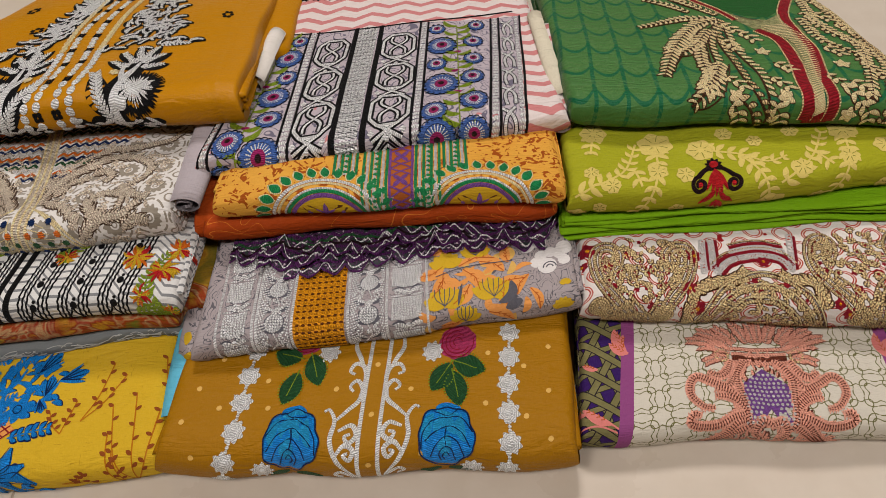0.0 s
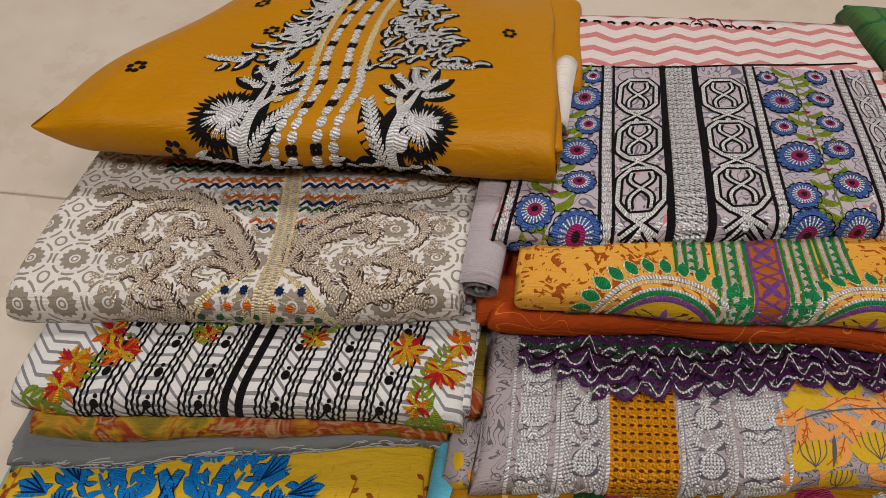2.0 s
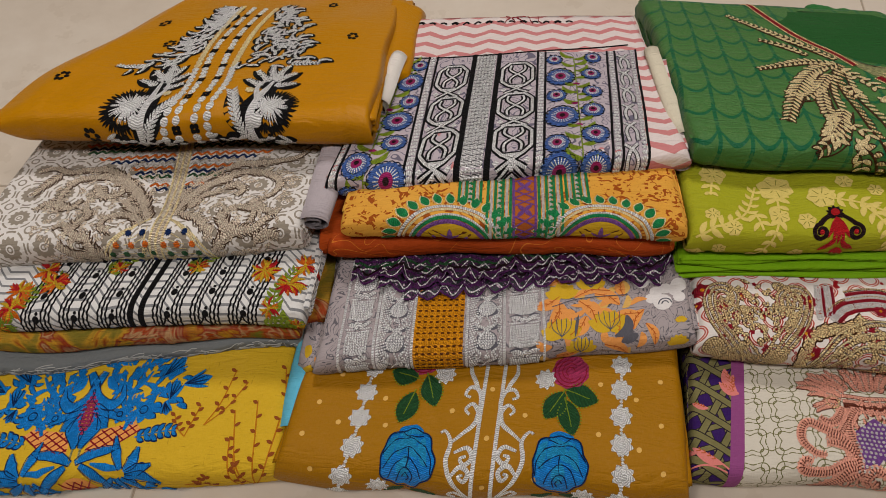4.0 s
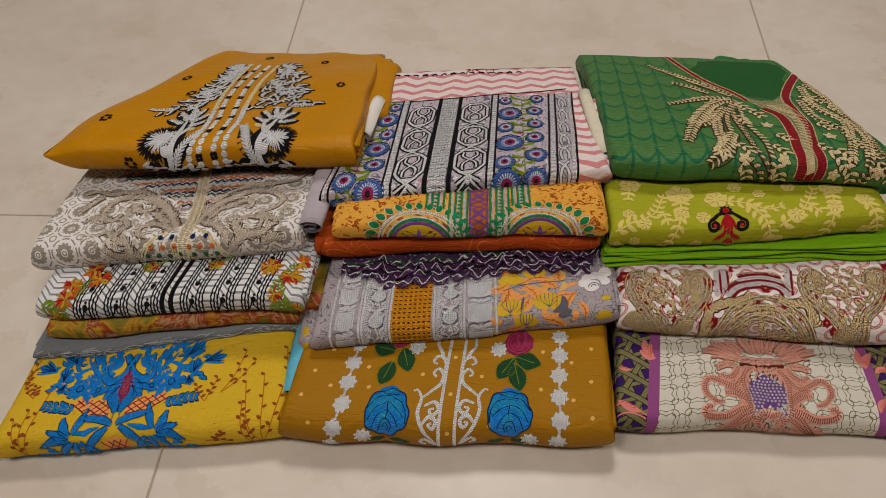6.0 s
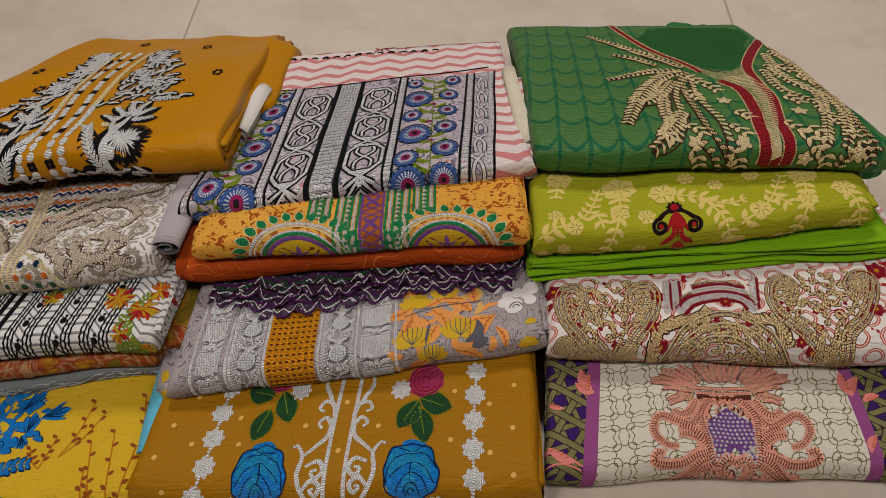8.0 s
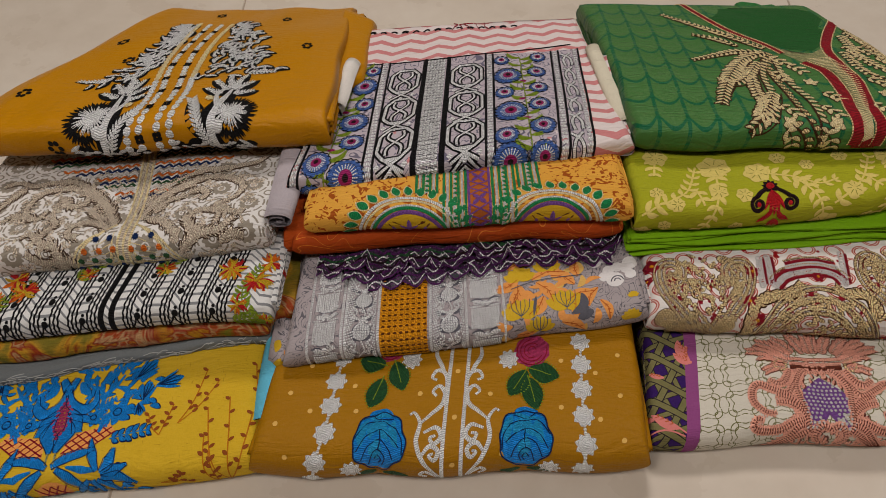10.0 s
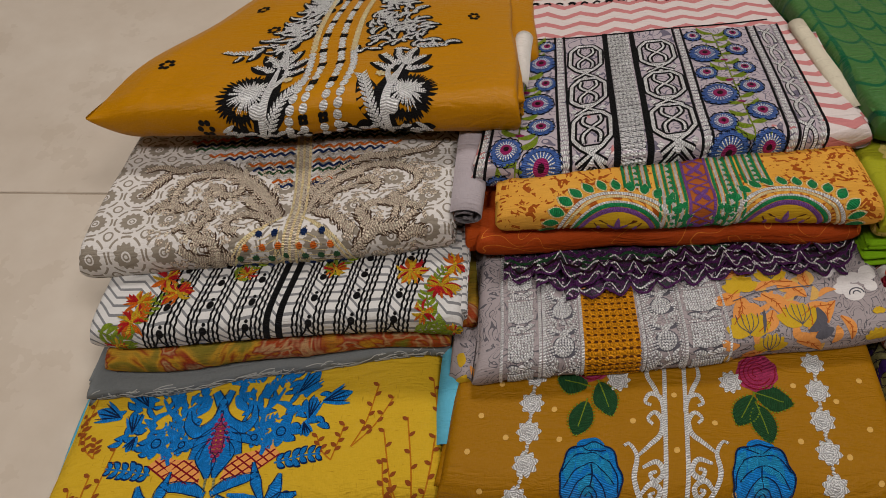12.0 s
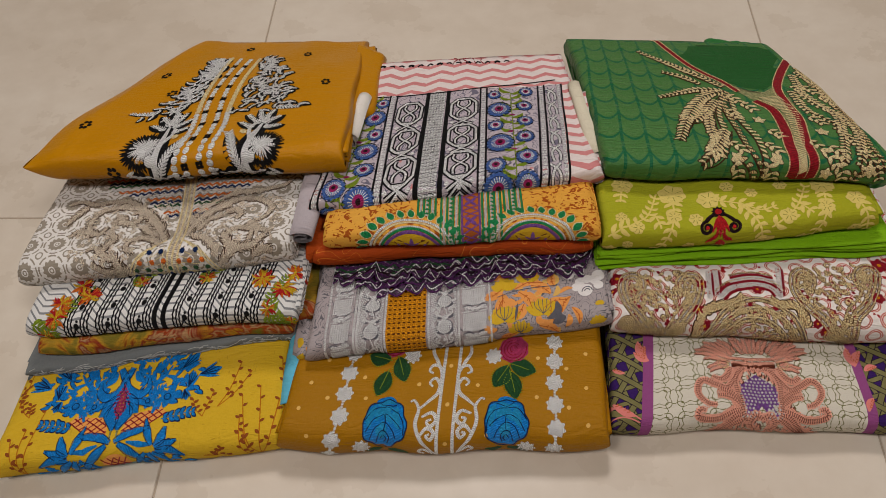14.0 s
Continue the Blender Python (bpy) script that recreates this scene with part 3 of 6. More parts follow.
        for s in np.arange(0, d[-1], gap):
            self.disc(np.interp(s, d, p[:, 0]), np.interp(s, d, p[:, 1]), r, h, 8)
        return self

    def fern(self, pts, length, width, gap, spread=45, stem=1.0, seed=1, taper=0.4, sides=(1, -1)):
        """A stem with short leaves on both sides."""
        rnd = random.Random(seed)
        p = np.array(pts, float)
        d = np.r_[0, np.cumsum(np.hypot(*np.diff(p, axis=0).T))]
        if stem:
            self.line(p, stem, 0.5)
        for s in np.arange(gap * 0.5, d[-1], gap):
            x, y = np.interp(s, d, p[:, 0]), np.interp(s, d, p[:, 1])
            x2, y2 = np.interp(s + 1, d, p[:, 0]), np.interp(s + 1, d, p[:, 1])
            if s + 1 > d[-1]:
                continue
            a = math.degrees(math.atan2(y2 - y, x2 - x))
            k = 1 - taper * s / d[-1]
            for side in sides:
                self.leaf(x, y, a + side * (spread + rnd.uniform(-9, 9)), length * k * rnd.uniform(0.85, 1.15), width * k, 0.7, bend=0.1 * side)
        return self

    def sheet(self, x0, x1, y0, y1, top_shift=(0.0, 0.0), nx=12, ny=40, h=0.0):
        s, t = np.meshgrid(np.linspace(0, 1, nx), np.linspace(0, 1, ny))
        xa, xb = x0 + top_shift[0] * t, x1 + top_shift[1] * t
        xy = np.stack([xa * (1 - s) + xb * s, y0 + (y1 - y0) * t], -1).reshape(-1, 2)
        i = np.arange((ny - 1) * nx).reshape(ny - 1, nx)[:, :-1].ravel()
        self._add(xy, np.full(len(xy), self.base + h), xy / 1000, np.c_[i, i + 1, i + 1 + nx, i + nx])
        return self

    def make(self, name, material, parent, label=""):
        xy, lift = np.concatenate(self.xy), np.concatenate(self.lift)
        verts = self.f.place(xy[:, 0] / 1000, np.maximum(xy[:, 1], 1.0) / 1000, lift / 1000)
        ob = mesh_object(name, verts, self.faces, np.concatenate(self.uv), TH[material] if isinstance(material, str) else material, parent, label)
        if name in ("silver_stitch", "bead_column", "white_cord", "flower_leaf", "silver_stud", "mesh_hole", "weave", "frayed_thread", "hem_leaf", "foliage"):
            tagged(ob, kind="stuff")
        return ob


def within(poly):
    """A test for points inside an outline."""
    p = np.array(poly, float)

    def test(x, y):
        q = np.roll(p, -1, 0)
        hit = (p[:, 1] > y) != (q[:, 1] > y)
        cross = (q[:, 0] - p[:, 0]) * (y - p[:, 1]) / (q[:, 1] - p[:, 1] + 1e-9) + p[:, 0]
        return bool(np.sum(hit & (x < cross)) % 2)
    return test, p


def offset(c, d):
    t = np.gradient(c, axis=0)
    t /= np.linalg.norm(t, axis=1, keepdims=True) + 1e-9
    return c + np.c_[-t[:, 1], t[:, 0]] * (d if np.ndim(d) == 0 else np.asarray(d)[:, None])


def dense_curls(f, parent, poly, n, seed, mat, dark, name, label, r=(1.5, 3.6), w=1.3, base=0.5):
    """Close-set curls inside an outline, each over a wider dark copy that paints its shadow."""
    test, p = within(poly)
    rnd = random.Random(seed)
    s, o = Stitch(f, base), Stitch(f, base * 0.5)
    made = tries = 0
    while made < n and tries < n * 12:
        tries += 1
        x, y = rnd.uniform(p[:, 0].min(), p[:, 0].max()), rnd.uniform(p[:, 1].min(), p[:, 1].max())
        if not test(x, y):
            continue
        made += 1
        if rnd.random() < 0.55:
            a = (rnd.uniform(*r), rnd.uniform(0.7, 1.3), rnd.uniform(0, 360), rnd.choice((1, -1)))
            s.spiral(x, y, *a, w, 0.9)
            o.spiral(x, y, *a, w + 1.3, 0.3)
        else:
            a = (rnd.uniform(0, 360), rnd.uniform(*r) * 2)
            s.leaf(x, y, *a, w * 1.9, 0.9)
            o.leaf(x, y, a[0], a[1] + 0.8, w * 1.9 + 1.0, 0.3)
    g = tagged(s.make(name, mat, parent, label), kind="stuff")
    tagged(o.make("curl_shade", dark, g), kind="stuff")
    return g


def rope(f, parent, c, w, mat, dark, name, label="", base=0.5, tick=2.4, h=1.0):
    """A couched cord: a raised line crossed by dark slanting stitches, on a wider dark line that paints its shadow."""
    s = Stitch(f, base).line(c, w, h, 2.0)
    o = s.make(name, mat, parent, label)
    Stitch(f, base * 0.5).line(c, np.atleast_1d(w) + 1.1, 0.4, 2.5).make("shade_backing", dark, o)
    if tick:
        d = np.r_[0, np.cumsum(np.hypot(*np.diff(c, axis=0).T))]
        k = Stitch(f, base + h * 0.55)
        for q in np.arange(tick, d[-1] - tick, tick):
            x, y = np.interp(q, d, c[:, 0]), np.interp(q, d, c[:, 1])
            x2, y2 = np.interp(q + 1, d, c[:, 0]), np.interp(q + 1, d, c[:, 1])
            tx, ty = x2 - x, y2 - y
            hw = 0.42 * np.interp(q / d[-1], np.linspace(0, 1, len(np.atleast_1d(w))), np.atleast_1d(w))
            k.line([(x - ty * hw - tx * hw * 0.5, y + tx * hw - ty * hw * 0.5), (x + ty * hw + tx * hw * 0.5, y - tx * hw + ty * hw * 0.5)], 0.55, 0.4)
        if k.n:
            k.make("cross_stitch", dark, o)
    return o


def drops(s, o, c, length, width, gap, spread=50, sides=(1, -1), seed=1, taper=0.3, edge=1.9):
    """Plump leaflets along a line, each over a darker, slightly larger one."""
    rnd = random.Random(seed)
    d = np.r_[0, np.cumsum(np.hypot(*np.diff(c, axis=0).T))]
    for q in np.arange(gap * 0.4, d[-1] - 1, gap):
        x, y = np.interp(q, d, c[:, 0]), np.interp(q, d, c[:, 1])
        a = math.degrees(math.atan2(np.interp(q + 1, d, c[:, 1]) - y, np.interp(q + 1, d, c[:, 0]) - x))
        k = 1 - taper * abs(2 * q / d[-1] - 0.8)
        for sd in sides:
            b, l = a + sd * (spread + rnd.uniform(-8, 8)), length * k * rnd.uniform(0.85, 1.15)
            s.leaf(x, y, b, l, width * k, 1.0, 0.12 * sd)
            o.leaf(x, y, b, l + edge * 0.7, width * k + edge, 0.4, 0.12 * sd)


def hatched_leaf(k, s, x, y, ang, length, width, bend=0.15, gap=1.7):
    """A dark leaf filled with slanting bright stitches."""
    k.leaf(x, y, ang, length, width, 0.4, bend)
    a = math.radians(ang)
    q = np.linspace(0.06, 0.86, 8)
    px, py = q * length, bend * length * np.sin(np.pi * q)
    c = np.c_[x + px * math.cos(a) - py * math.sin(a), y + px * math.sin(a) + py * math.cos(a)]
    s.fern(c, width * 0.30, 1.0, gap, 38, 1.0, int(abs(x * 13 + y * 7)) % 97, 0.5)


def roll(name, p0, p1, r, turns, material, parent, label="", start=0.0, way=1, flat=0.7):
    """A rolled cloth edge: a loose spiral drawn out from p0 to p1."""
    p0, p1 = np.array(p0, float), np.array(p1, float)
    ax = (p1 - p0) / np.linalg.norm(p1 - p0)
    side = np.cross(ax, (0, 0, 1))
    side /= np.linalg.norm(side)
    up = np.cross(side, ax)
    s = np.linspace(0, 1, int(26 * turns))
    a = start + way * s * turns * 2 * np.pi
    rr = r * (1 - 0.8 * s)
    L = np.linspace(0, 1, 9)
    rings, uv = [], []
    for l in L:
        wob = 1 + 0.06 * np.sin(a * 2 + l * 5)
        c = p0 + (p1 - p0) * l
        rings.append(c + (rr * wob * np.cos(a))[:, None] * side + (rr * wob * flat * np.sin(a))[:, None] * up)
        uv.append(np.c_[s * r * turns * 3, np.full(len(s), l * np.linalg.norm(p1 - p0))])
    inner = [c * 0.97 + ring * 0.0 + (p0 + (p1 - p0) * l) * 0.03 for c, ring, l in zip(rings, rings, L)]
    k = len(s)
    verts = np.r_[np.concatenate(rings), np.concatenate(inner)]
    uvs = np.r_[np.concatenate(uv), np.concatenate(uv)]
    f = []
    off = len(L) * k
    for i in range(len(L) - 1):
        for j in range(k - 1):
            q = i * k + j
            f.append((q, q + 1, q + 1 + k, q + k))
            f.append((off + q, off + q + k, off + q + 1 + k, off + q + 1))
    for i in (0, len(L) - 1):
        for j in range(k - 1):
            q = i * k + j
            f.append((q, q + 1, off + q + 1, off + q))
    return mesh_object(name, verts, f, uvs, material, parent, label)


def layer_sheets(fold, n, material, parent, name="layer", spread=0.004, seed=1):
    """Thin cloth layers, one on another, with slightly uneven front edges."""
    rnd = random.Random(seed)
    th = fold.th / n
    for i in range(n):
        c = [p + np.array((rnd.uniform(-1, 1) * spread * 0.5, rnd.uniform(-1, 1) * spread + (n - 1 - i) * -0.0008, fold.th * i / n)) for p in fold.c]
        cloth_part(name, Fold(*c, th * 1.15, 0.8, 40, wrinkle=0.0006, seed=seed * 7 + i), material, parent, nu=60, nv=60)


# ---- folded garments, pile by pile ----
def garment(key, name, label, material, category="clothing", nu=170, nv=210, layers=4):
    t = thing(name, label, category, "stacked garments")
    f = FOLDS[key]
    cloth_part("cloth", f, material, t, nu=nu, nv=nv)
    rnd = random.Random(key)
    for k in range(layers):
        out = [(rnd.uniform(-0.001, 0.003), 0.012), (rnd.uniform(-0.001, 0.003), 0.008), (rnd.uniform(0.0, 0.003), 0), (rnd.uniform(0.0, 0.003), 0)]
        if f.pinch:
            out[0], out[3] = (0.045, 0.014), (0.03, 0)
        c = [p + np.array((dx, dy + rnd.uniform(0, 0.004), f.th * (0.12 + 0.72 * k / max(1, layers)))) for p, (dx, dy) in zip(f.c, out)]
        cloth_part("inner_layer", Fold(*c, f.th * 0.17, 0.8, 60, seed=300 + k + len(key) * 7, hem=0.0012), material, t, nu=44, nv=44)
    return t, f


def ochre_rose_shirt():
    t, f = garment("M4", "folded_shirt", "folded ochre shirt with blue roses and silver scrolls, on the floor", MAT["mustard2"])
    rnd = random.Random(4)
    for col in (((56, 33), (61, 58), (67, 84), (67, 110), (67, 135), (68, 160)), ((301, 45), (303, 70), (302, 96), (302, 121), (303, 146), (304, 171))):
        for i, (x, y) in enumerate(col):
            s = Stitch(f).flower(x, y, 10.5, 8, 6.4, 0.9, turn=rnd.uniform(0, 40))
            s.disc(x, y, 3.4, 1.5).ring(x, y, 4.6, 1.2, 1.3)
            if i:
                s.chain([col[i - 1], (x, y)], 1.7, 3.4)
            s.make("daisy", "silver", t, "silver thread daisy with linking knots")
    for x, y in ((93, 47), (138, 155), (233, 155), (271, 44)):
        Stitch(f).flower(x, y, 10.5, 9, 5.5, 0.9).disc(x, y, 3, 1.4).make("daisy", "silver", t)
    s = Stitch(f)
    for x0, x1 in ((174, 177), (191, 194)):
        s.line([(x0, 25), (x1, 175)], 3.6, 0.9)
    s.make("centre_line", "silver", t, "pair of silver satin lines")
    for mir in (False, True):
        s = Stitch(f)
        g = (lambda x: 368 - x) if mir else (lambda x: x)
        c = lambda *p, w=(2.4, 4.2, 4.0, 2.4): s.line(curve(*[(g(x), y) for x, y in p]), w, 0.9)
        c((172, 38), (166, 48), (157, 60), (151, 76), (153, 92), (147, 102), (143, 100))
        c((153, 92), (163, 101), (171, 108), (174, 118), (168, 127), (162, 122), (166, 117))
        c((157, 84), (168, 88), (173, 80), (167, 74), (163, 79), (168, 81))
        c((155, 62), (163, 72), (171, 68), (168, 60), (163, 64), (167, 66))
        c((172, 112), (175, 128), (172, 140), (164, 143), (160, 136), (165, 133))
        c((173, 136), (168, 148), (162, 160), (163, 172))
        c((170, 38), (160, 47), (155, 42), (161, 39))
        s.make("scroll", "silver", t, "silver embroidered scroll")
    for cx, cy, flip in ((118, 74, 1), (249, 74, -1)):
        rose = Stitch(f)
        a = np.linspace(0, 2 * np.pi, 60, endpoint=False)
        rr = 24 * (1 + 0.05 * np.cos(5 * a + 1) + 0.035 * np.sin(9 * a)) * (1 + 0.10 * np.sin(a))
        out = np.c_[cx + rr * 0.98 * np.cos(a), cy - 2 + rr * 1.08 * np.sin(a)]
        rose.patch(out, 0.9, (cx, cy))
        rose.patch(np.c_[cx + flip * -1 + 11 * np.cos(a[::3]), cy + 25 + 6 * np.sin(a[::3])] + 0, 1.0)
        r = rose.make("rose", "blue", t, "bright blue satin-stitch rose")
        hi = Stitch(f, 1.2)
        for dx, dy, ang, ln, wd in ((-16, -4, 80, 24, 9), (16, -4, 100, 24, 9), (-8, 2, 70, 20, 9), (8, 0, 110, 20, 9), (0, -16, 95, 18, 12), (-10, 20, 10, 20, 7), (-4, 10, 30, 14, 7)):
            hi.leaf(cx + flip * dx, cy + dy, ang if flip > 0 else 180 - ang, ln, wd, 0.5, 0.12)
        hi.make("petal_highlight", "sky", r)
        ln = Stitch(f, 1.5)
        ln.line(out, 1.3, 0.4, closed=True)
        for p in (((-22, 4), (-12, 16), (2, 17), (14, 12)), ((-20, -8), (-12, 4), (0, 9), (10, 4), (18, -4)), ((-15, -16), (-9, -4), (1, 0), (9, -6), (13, -15)),
                  ((-8, -20), (-4, -10), (2, -9), (6, -14), (4, -20)), ((-3, -16), (0, -13), (3, -16), (1, -19)), ((0, 8), (1, 0), (0, -9)), ((-9, 24), (0, 19), (11, 21)), ((14, 12), (20, 2), (21, -10))):
            ln.line(curve(*[(cx + flip * x, cy + y) for x, y in p]), 1.0, 0.3)
        ln.make("petal_outline", "navy", r)
    for cx, cy in ((116, 170), (256, 162)):
        r = Stitch(f).disc(cx, cy, 18, 0.9, 30, 17, 9, 0.08).make("rose", "pink", t, "rose-pink satin-stitch rose")
        s = Stitch(f, 1.2)
        for k in range(4):
            s.line(arc_pts(cx, cy, 4 + 3.6 * k, 40 * k, 40 * k + 250, 20), 1.0, 0.4)
        s.make("petal_outline", "crimson", r)
    for leaves in (((112, 150, 165, 26), (122, 152, -68, 30), (112, 136, 255, 30)), ((250, 142, 238, 30), (253, 144, -20, 30), (252, 134, 284, 32))):
        for x, y, a, l in leaves:
            lf = Stitch(f).leaf(x, y, a, l, 20, 0.9).make("leaf", "leaf", t, "dark green stitched leaf")
            e = Stitch(f, 0.9)
            ca, sa = math.cos(math.radians(a)), math.sin(math.radians(a))
            e.line([(x - 3 * ca, y - 3 * sa), (x + l * 0.75 * ca, y + l * 0.75 * sa)], 1.4, 0.6)
            for q in np.linspace(0.06, 1, 12):
                for sd in (1, -1):
                    w = 10.8 * math.sin(math.pi * min(1, q * 0.93 + 0.05)) ** 0.8
                    e.disc(x + q * l * ca - sd * w * sa, y + q * l * sa + sd * w * ca, 0.8, 0.3, 6)
            e.make("vein", "lime", lf)
    for x0 in (116, 245):
        Stitch(f).leaf(x0, 42, 190, 18, 9).leaf(x0 + 6, 42, -10, 22, 9).make("leaf", "leaf", t)
    for x, y in ((49, 104), (27, 120), (34, 62), (92, 104), (184, 142), (184, 96), (184, 55), (339, 156), (337, 113), (337, 72), (316, 137), (317, 92), (20, 90), (150, 120), (40, 150), (216, 118), (282, 104), (86, 130), (284, 150), (228, 60)):
        Stitch(f, 0.4).disc(x, y, 2.4, 0.1, 10).make("dot_print", "dot", t, "small cream printed dot")



def lilac_panel_shirt():
    t, f = garment("M3", "folded_shirt", "folded lilac-grey shirt with silver embroidery, amber woven band and yellow flowers", MAT["lilacline"])
    rnd = random.Random(9)
    xs = lambda x, y: x + (y - 21) * -0.035
    def hatch(s, x, y, w, h, gap=2.7, round_=False):
        for q in np.arange(-w + 1, w, gap):
            e = h * math.sqrt(max(0.02, 1 - (q / w) ** 2)) if round_ else h
            s.line([(x + q, y - e), (x + q, y + e)], 1.5, 1.1, 4)
        for q in np.arange(-h + 1, h, gap):
            e = w * math.sqrt(max(0.02, 1 - (q / h) ** 2)) if round_ else w
            s.line([(x - e, y + q), (x + e, y + q)], 1.5, 1.3, 4)

    for a, b, dense in ((26, 52, True), (59, 87, False), (141, 171, False), (175, 207, True)):
        s, o = Stitch(f, 0.35), Stitch(f, 0.2)
        mid = (a + b) / 2
        hw = (b - a) / 2 - 1.5
        for k, y in enumerate(np.arange(23, 160, 34)):
            x = xs(mid, y)
            if dense:
                hatch(s, x, y, hw - 1, 10)
                for sg in (1, -1):
                    for dy, an in ((13, 60), (24, -60)):
                        s.leaf(x + sg * 1.0, y + dy, 90 - sg * an, hw * 0.95, 4.4, 1.1, 0.18 * sg).leaf(x + sg * 3.0, y + dy, 90 - sg * (an * 1.5), hw * 0.8, 2.4, 0.9)
                        o.leaf(x + sg * 1.0, y + dy, 90 - sg * an, hw * 1.05, 6.4, 0.2, 0.18 * sg)
                    s.spiral(x + sg * hw * 0.62, y + 18, 3.0, 1.1, 0, sg, 1.5, 1.0)
                s.disc(x, y + 18, 2.4, 1.2, 8)
            else:
                hatch(s, x, y + 32, 6.6, 6.6, 2.4, True)
                s.ring(x, y + 32, 7.4, 1.7, 1.2)
                o.disc(x, y + 32, 9.2, 0.15, 16)
                for an in (60, 90, 120):
                    s.leaf(x, y + 40, an, 7, 3.2, 1.1)
                s.line(curve((x, y + 24), (x + 3, y + 14), (x - 3, y + 4)), 1.4, 0.8)
                for sg in (1, -1):
                    s.spiral(x + sg * 8, y + 18, 3.4, 1.2, 90, sg, 1.6, 1.0).leaf(x + sg * 2, y + 10, 90 - sg * 60, 9, 3.4, 1.0)
                    o.leaf(x + sg * 3, y + 8, 90 - sg * 60, 12, 5, 0.2).leaf(x + sg * 4, y + 24, 90 - sg * 50, 10, 4, 0.2)
                    s.leaf(x + sg * 4, y + 20, 90 - sg * 50, 8, 2.6, 1.0)
                # fan of short stitches along the cord
                for q in range(14):
                    yy = y + q * 2.5
                    ln = 4 + 4.5 * abs(math.sin(q / 14 * math.pi * 2))
                    s.line([(xs(a, yy), yy), (xs(a, yy) + ln, yy + 2.2)], 1.4, 0.9, 4)
                    s.line([(xs(b, yy), yy), (xs(b, yy) - ln * 0.5, yy + 1.6)], 1.4, 0.9, 4)
        for _ in range(26):
            y = rnd.uniform(8, 158)
            x = xs(rnd.uniform(a + 3, b - 3), y)
            s.spiral(x, y, rnd.uniform(1.2, 2.2), 1, rnd.uniform(0, 360), rnd.choice((1, -1)), 1.4, 0.9)
        pn = s.make("silver_panel", "silver_bright", t, "silver thread latticework panel")
        # grey patches beneath the silver paint the dark of its gaps
        o.make("silver_gap_shade", "grey_print_and_shade", pn)
    s = Stitch(f)
    for x in (22.5, 54, 57.5, 88.5, 138, 172, 208):
        s.line([(xs(x + 1, 4), 4), (xs(x + 1, 160), 160)], 2.6, 1.2)
    s.make("seam_cord", "silver_bright", t, "silver cord lines")
    b = Stitch(f, 0.3).sheet(91, 136, 8, 150, (-4.5, -4.5), 12, 60).make("woven_band", "amber", t, "amber openwork woven band")
    s = Stitch(f, 0.6)
    for j, y in enumerate(np.arange(14, 150, 6.2)):
        for i in range(8):
            s.disc(xs(94.5 + i * 5.6, y), y, 1.9, 0.1, 6, 1.2)
    s.make("mesh_hole", "umber", b)
    s = Stitch(f, 0.6)
    for j, y in enumerate(np.arange(11, 150, 6.2)):
        s.line([(xs(92, y), y)] + [(xs(92 + 2.8 * i, y), y + (1.4 if i % 2 else -1.0)) for i in range(1, 16)] + [(xs(136, y), y)], 1.9, 0.9)
    s.make("weave", "amber", b)
    # printed blossom field
    s, vn = Stitch(f, 0.5), Stitch(f, 0.9)
    for x, y, a, l, w in ((222, 95, 200, 26, 12), (222, 88, 250, 30, 14), (240, 88, 300, 30, 12), (236, 92, 10, 34, 8), (255, 95, 330, 26, 12), (246, 70, 230, 24, 12), (268, 62, 20, 30, 9), (288, 55, 60, 24, 9), (262, 42, 330, 26, 9), (280, 44, 100, 20, 8), (240, 38, 200, 22, 8), (282, 92, 90, 18, 9), (219, 60, 80, 22, 8), (300, 60, -70, 22, 7), (212, 110, 0, 26, 10)):
        s.leaf(x, y, a, l, w * 1.15, 0.15, 0.15)
        ca, sa = math.cos(math.radians(a)), math.sin(math.radians(a))
        vn.line([(x, y), (x + l * 0.5 * ca - l * 0.15 * sa, y + l * 0.5 * sa + l * 0.15 * ca), (x + l * ca, y + l * sa)], 0.8, 0.1)
        for q in (0.3, 0.5, 0.7):
            mx, my = x + l * q * ca - l * 0.12 * sa, y + l * q * sa + l * 0.12 * ca
            for sd in (40, -40):
                vn.line([(mx, my), (mx + w * 0.3 * math.cos(math.radians(a + sd)), my + w * 0.3 * math.sin(math.radians(a + sd)))], 0.6, 0.1)
    rl, pale = random.Random(77), Stitch(f, 0.35)
    for _ in range(46):
        x, y, a = rl.uniform(214, 296), rl.uniform(14, 112), rl.uniform(0, 360)
        (s if rl.random() < 0.6 else pale).leaf(x, y, a, rl.uniform(10, 20), rl.uniform(5, 9), 0.1, 0.2)
    pale.make("pale_leaf_print", "dot", t, "pale amber printed leaves")
    lp = s.make("leaf_print", "orange_print", t, "orange printed leaves")
    vn.make("leaf_vein", "vein_print", lp)
    for cx, cy, r in ((223, 58, 13), (267, 63, 14), (241, 40, 10), (224, 100, 11), (252, 108, 10), (328, 40, 7), (332, 60, 4)):
        fl = Stitch(f, 0.7)
        for k in range(6):
            fl.leaf(cx, cy - r * 0.6, 24 + 26 * k, r * 1.55, r * 0.95, 0.25)
        fl.make("blossom_print", "yellow_print", t, "yellow printed blossom")
    s = Stitch(f, 1.1)
    for cx, cy, r in ((223, 58, 13), (267, 63, 14), (241, 40, 10), (252, 108, 10)):
        for k in range(5):
            s.line(curve((cx, cy - r * 0.6), (cx + r * (k - 2) * 0.3, cy), (cx + r * (k - 2) * 0.35, cy + r * 0.8)), 0.7, 0.1)
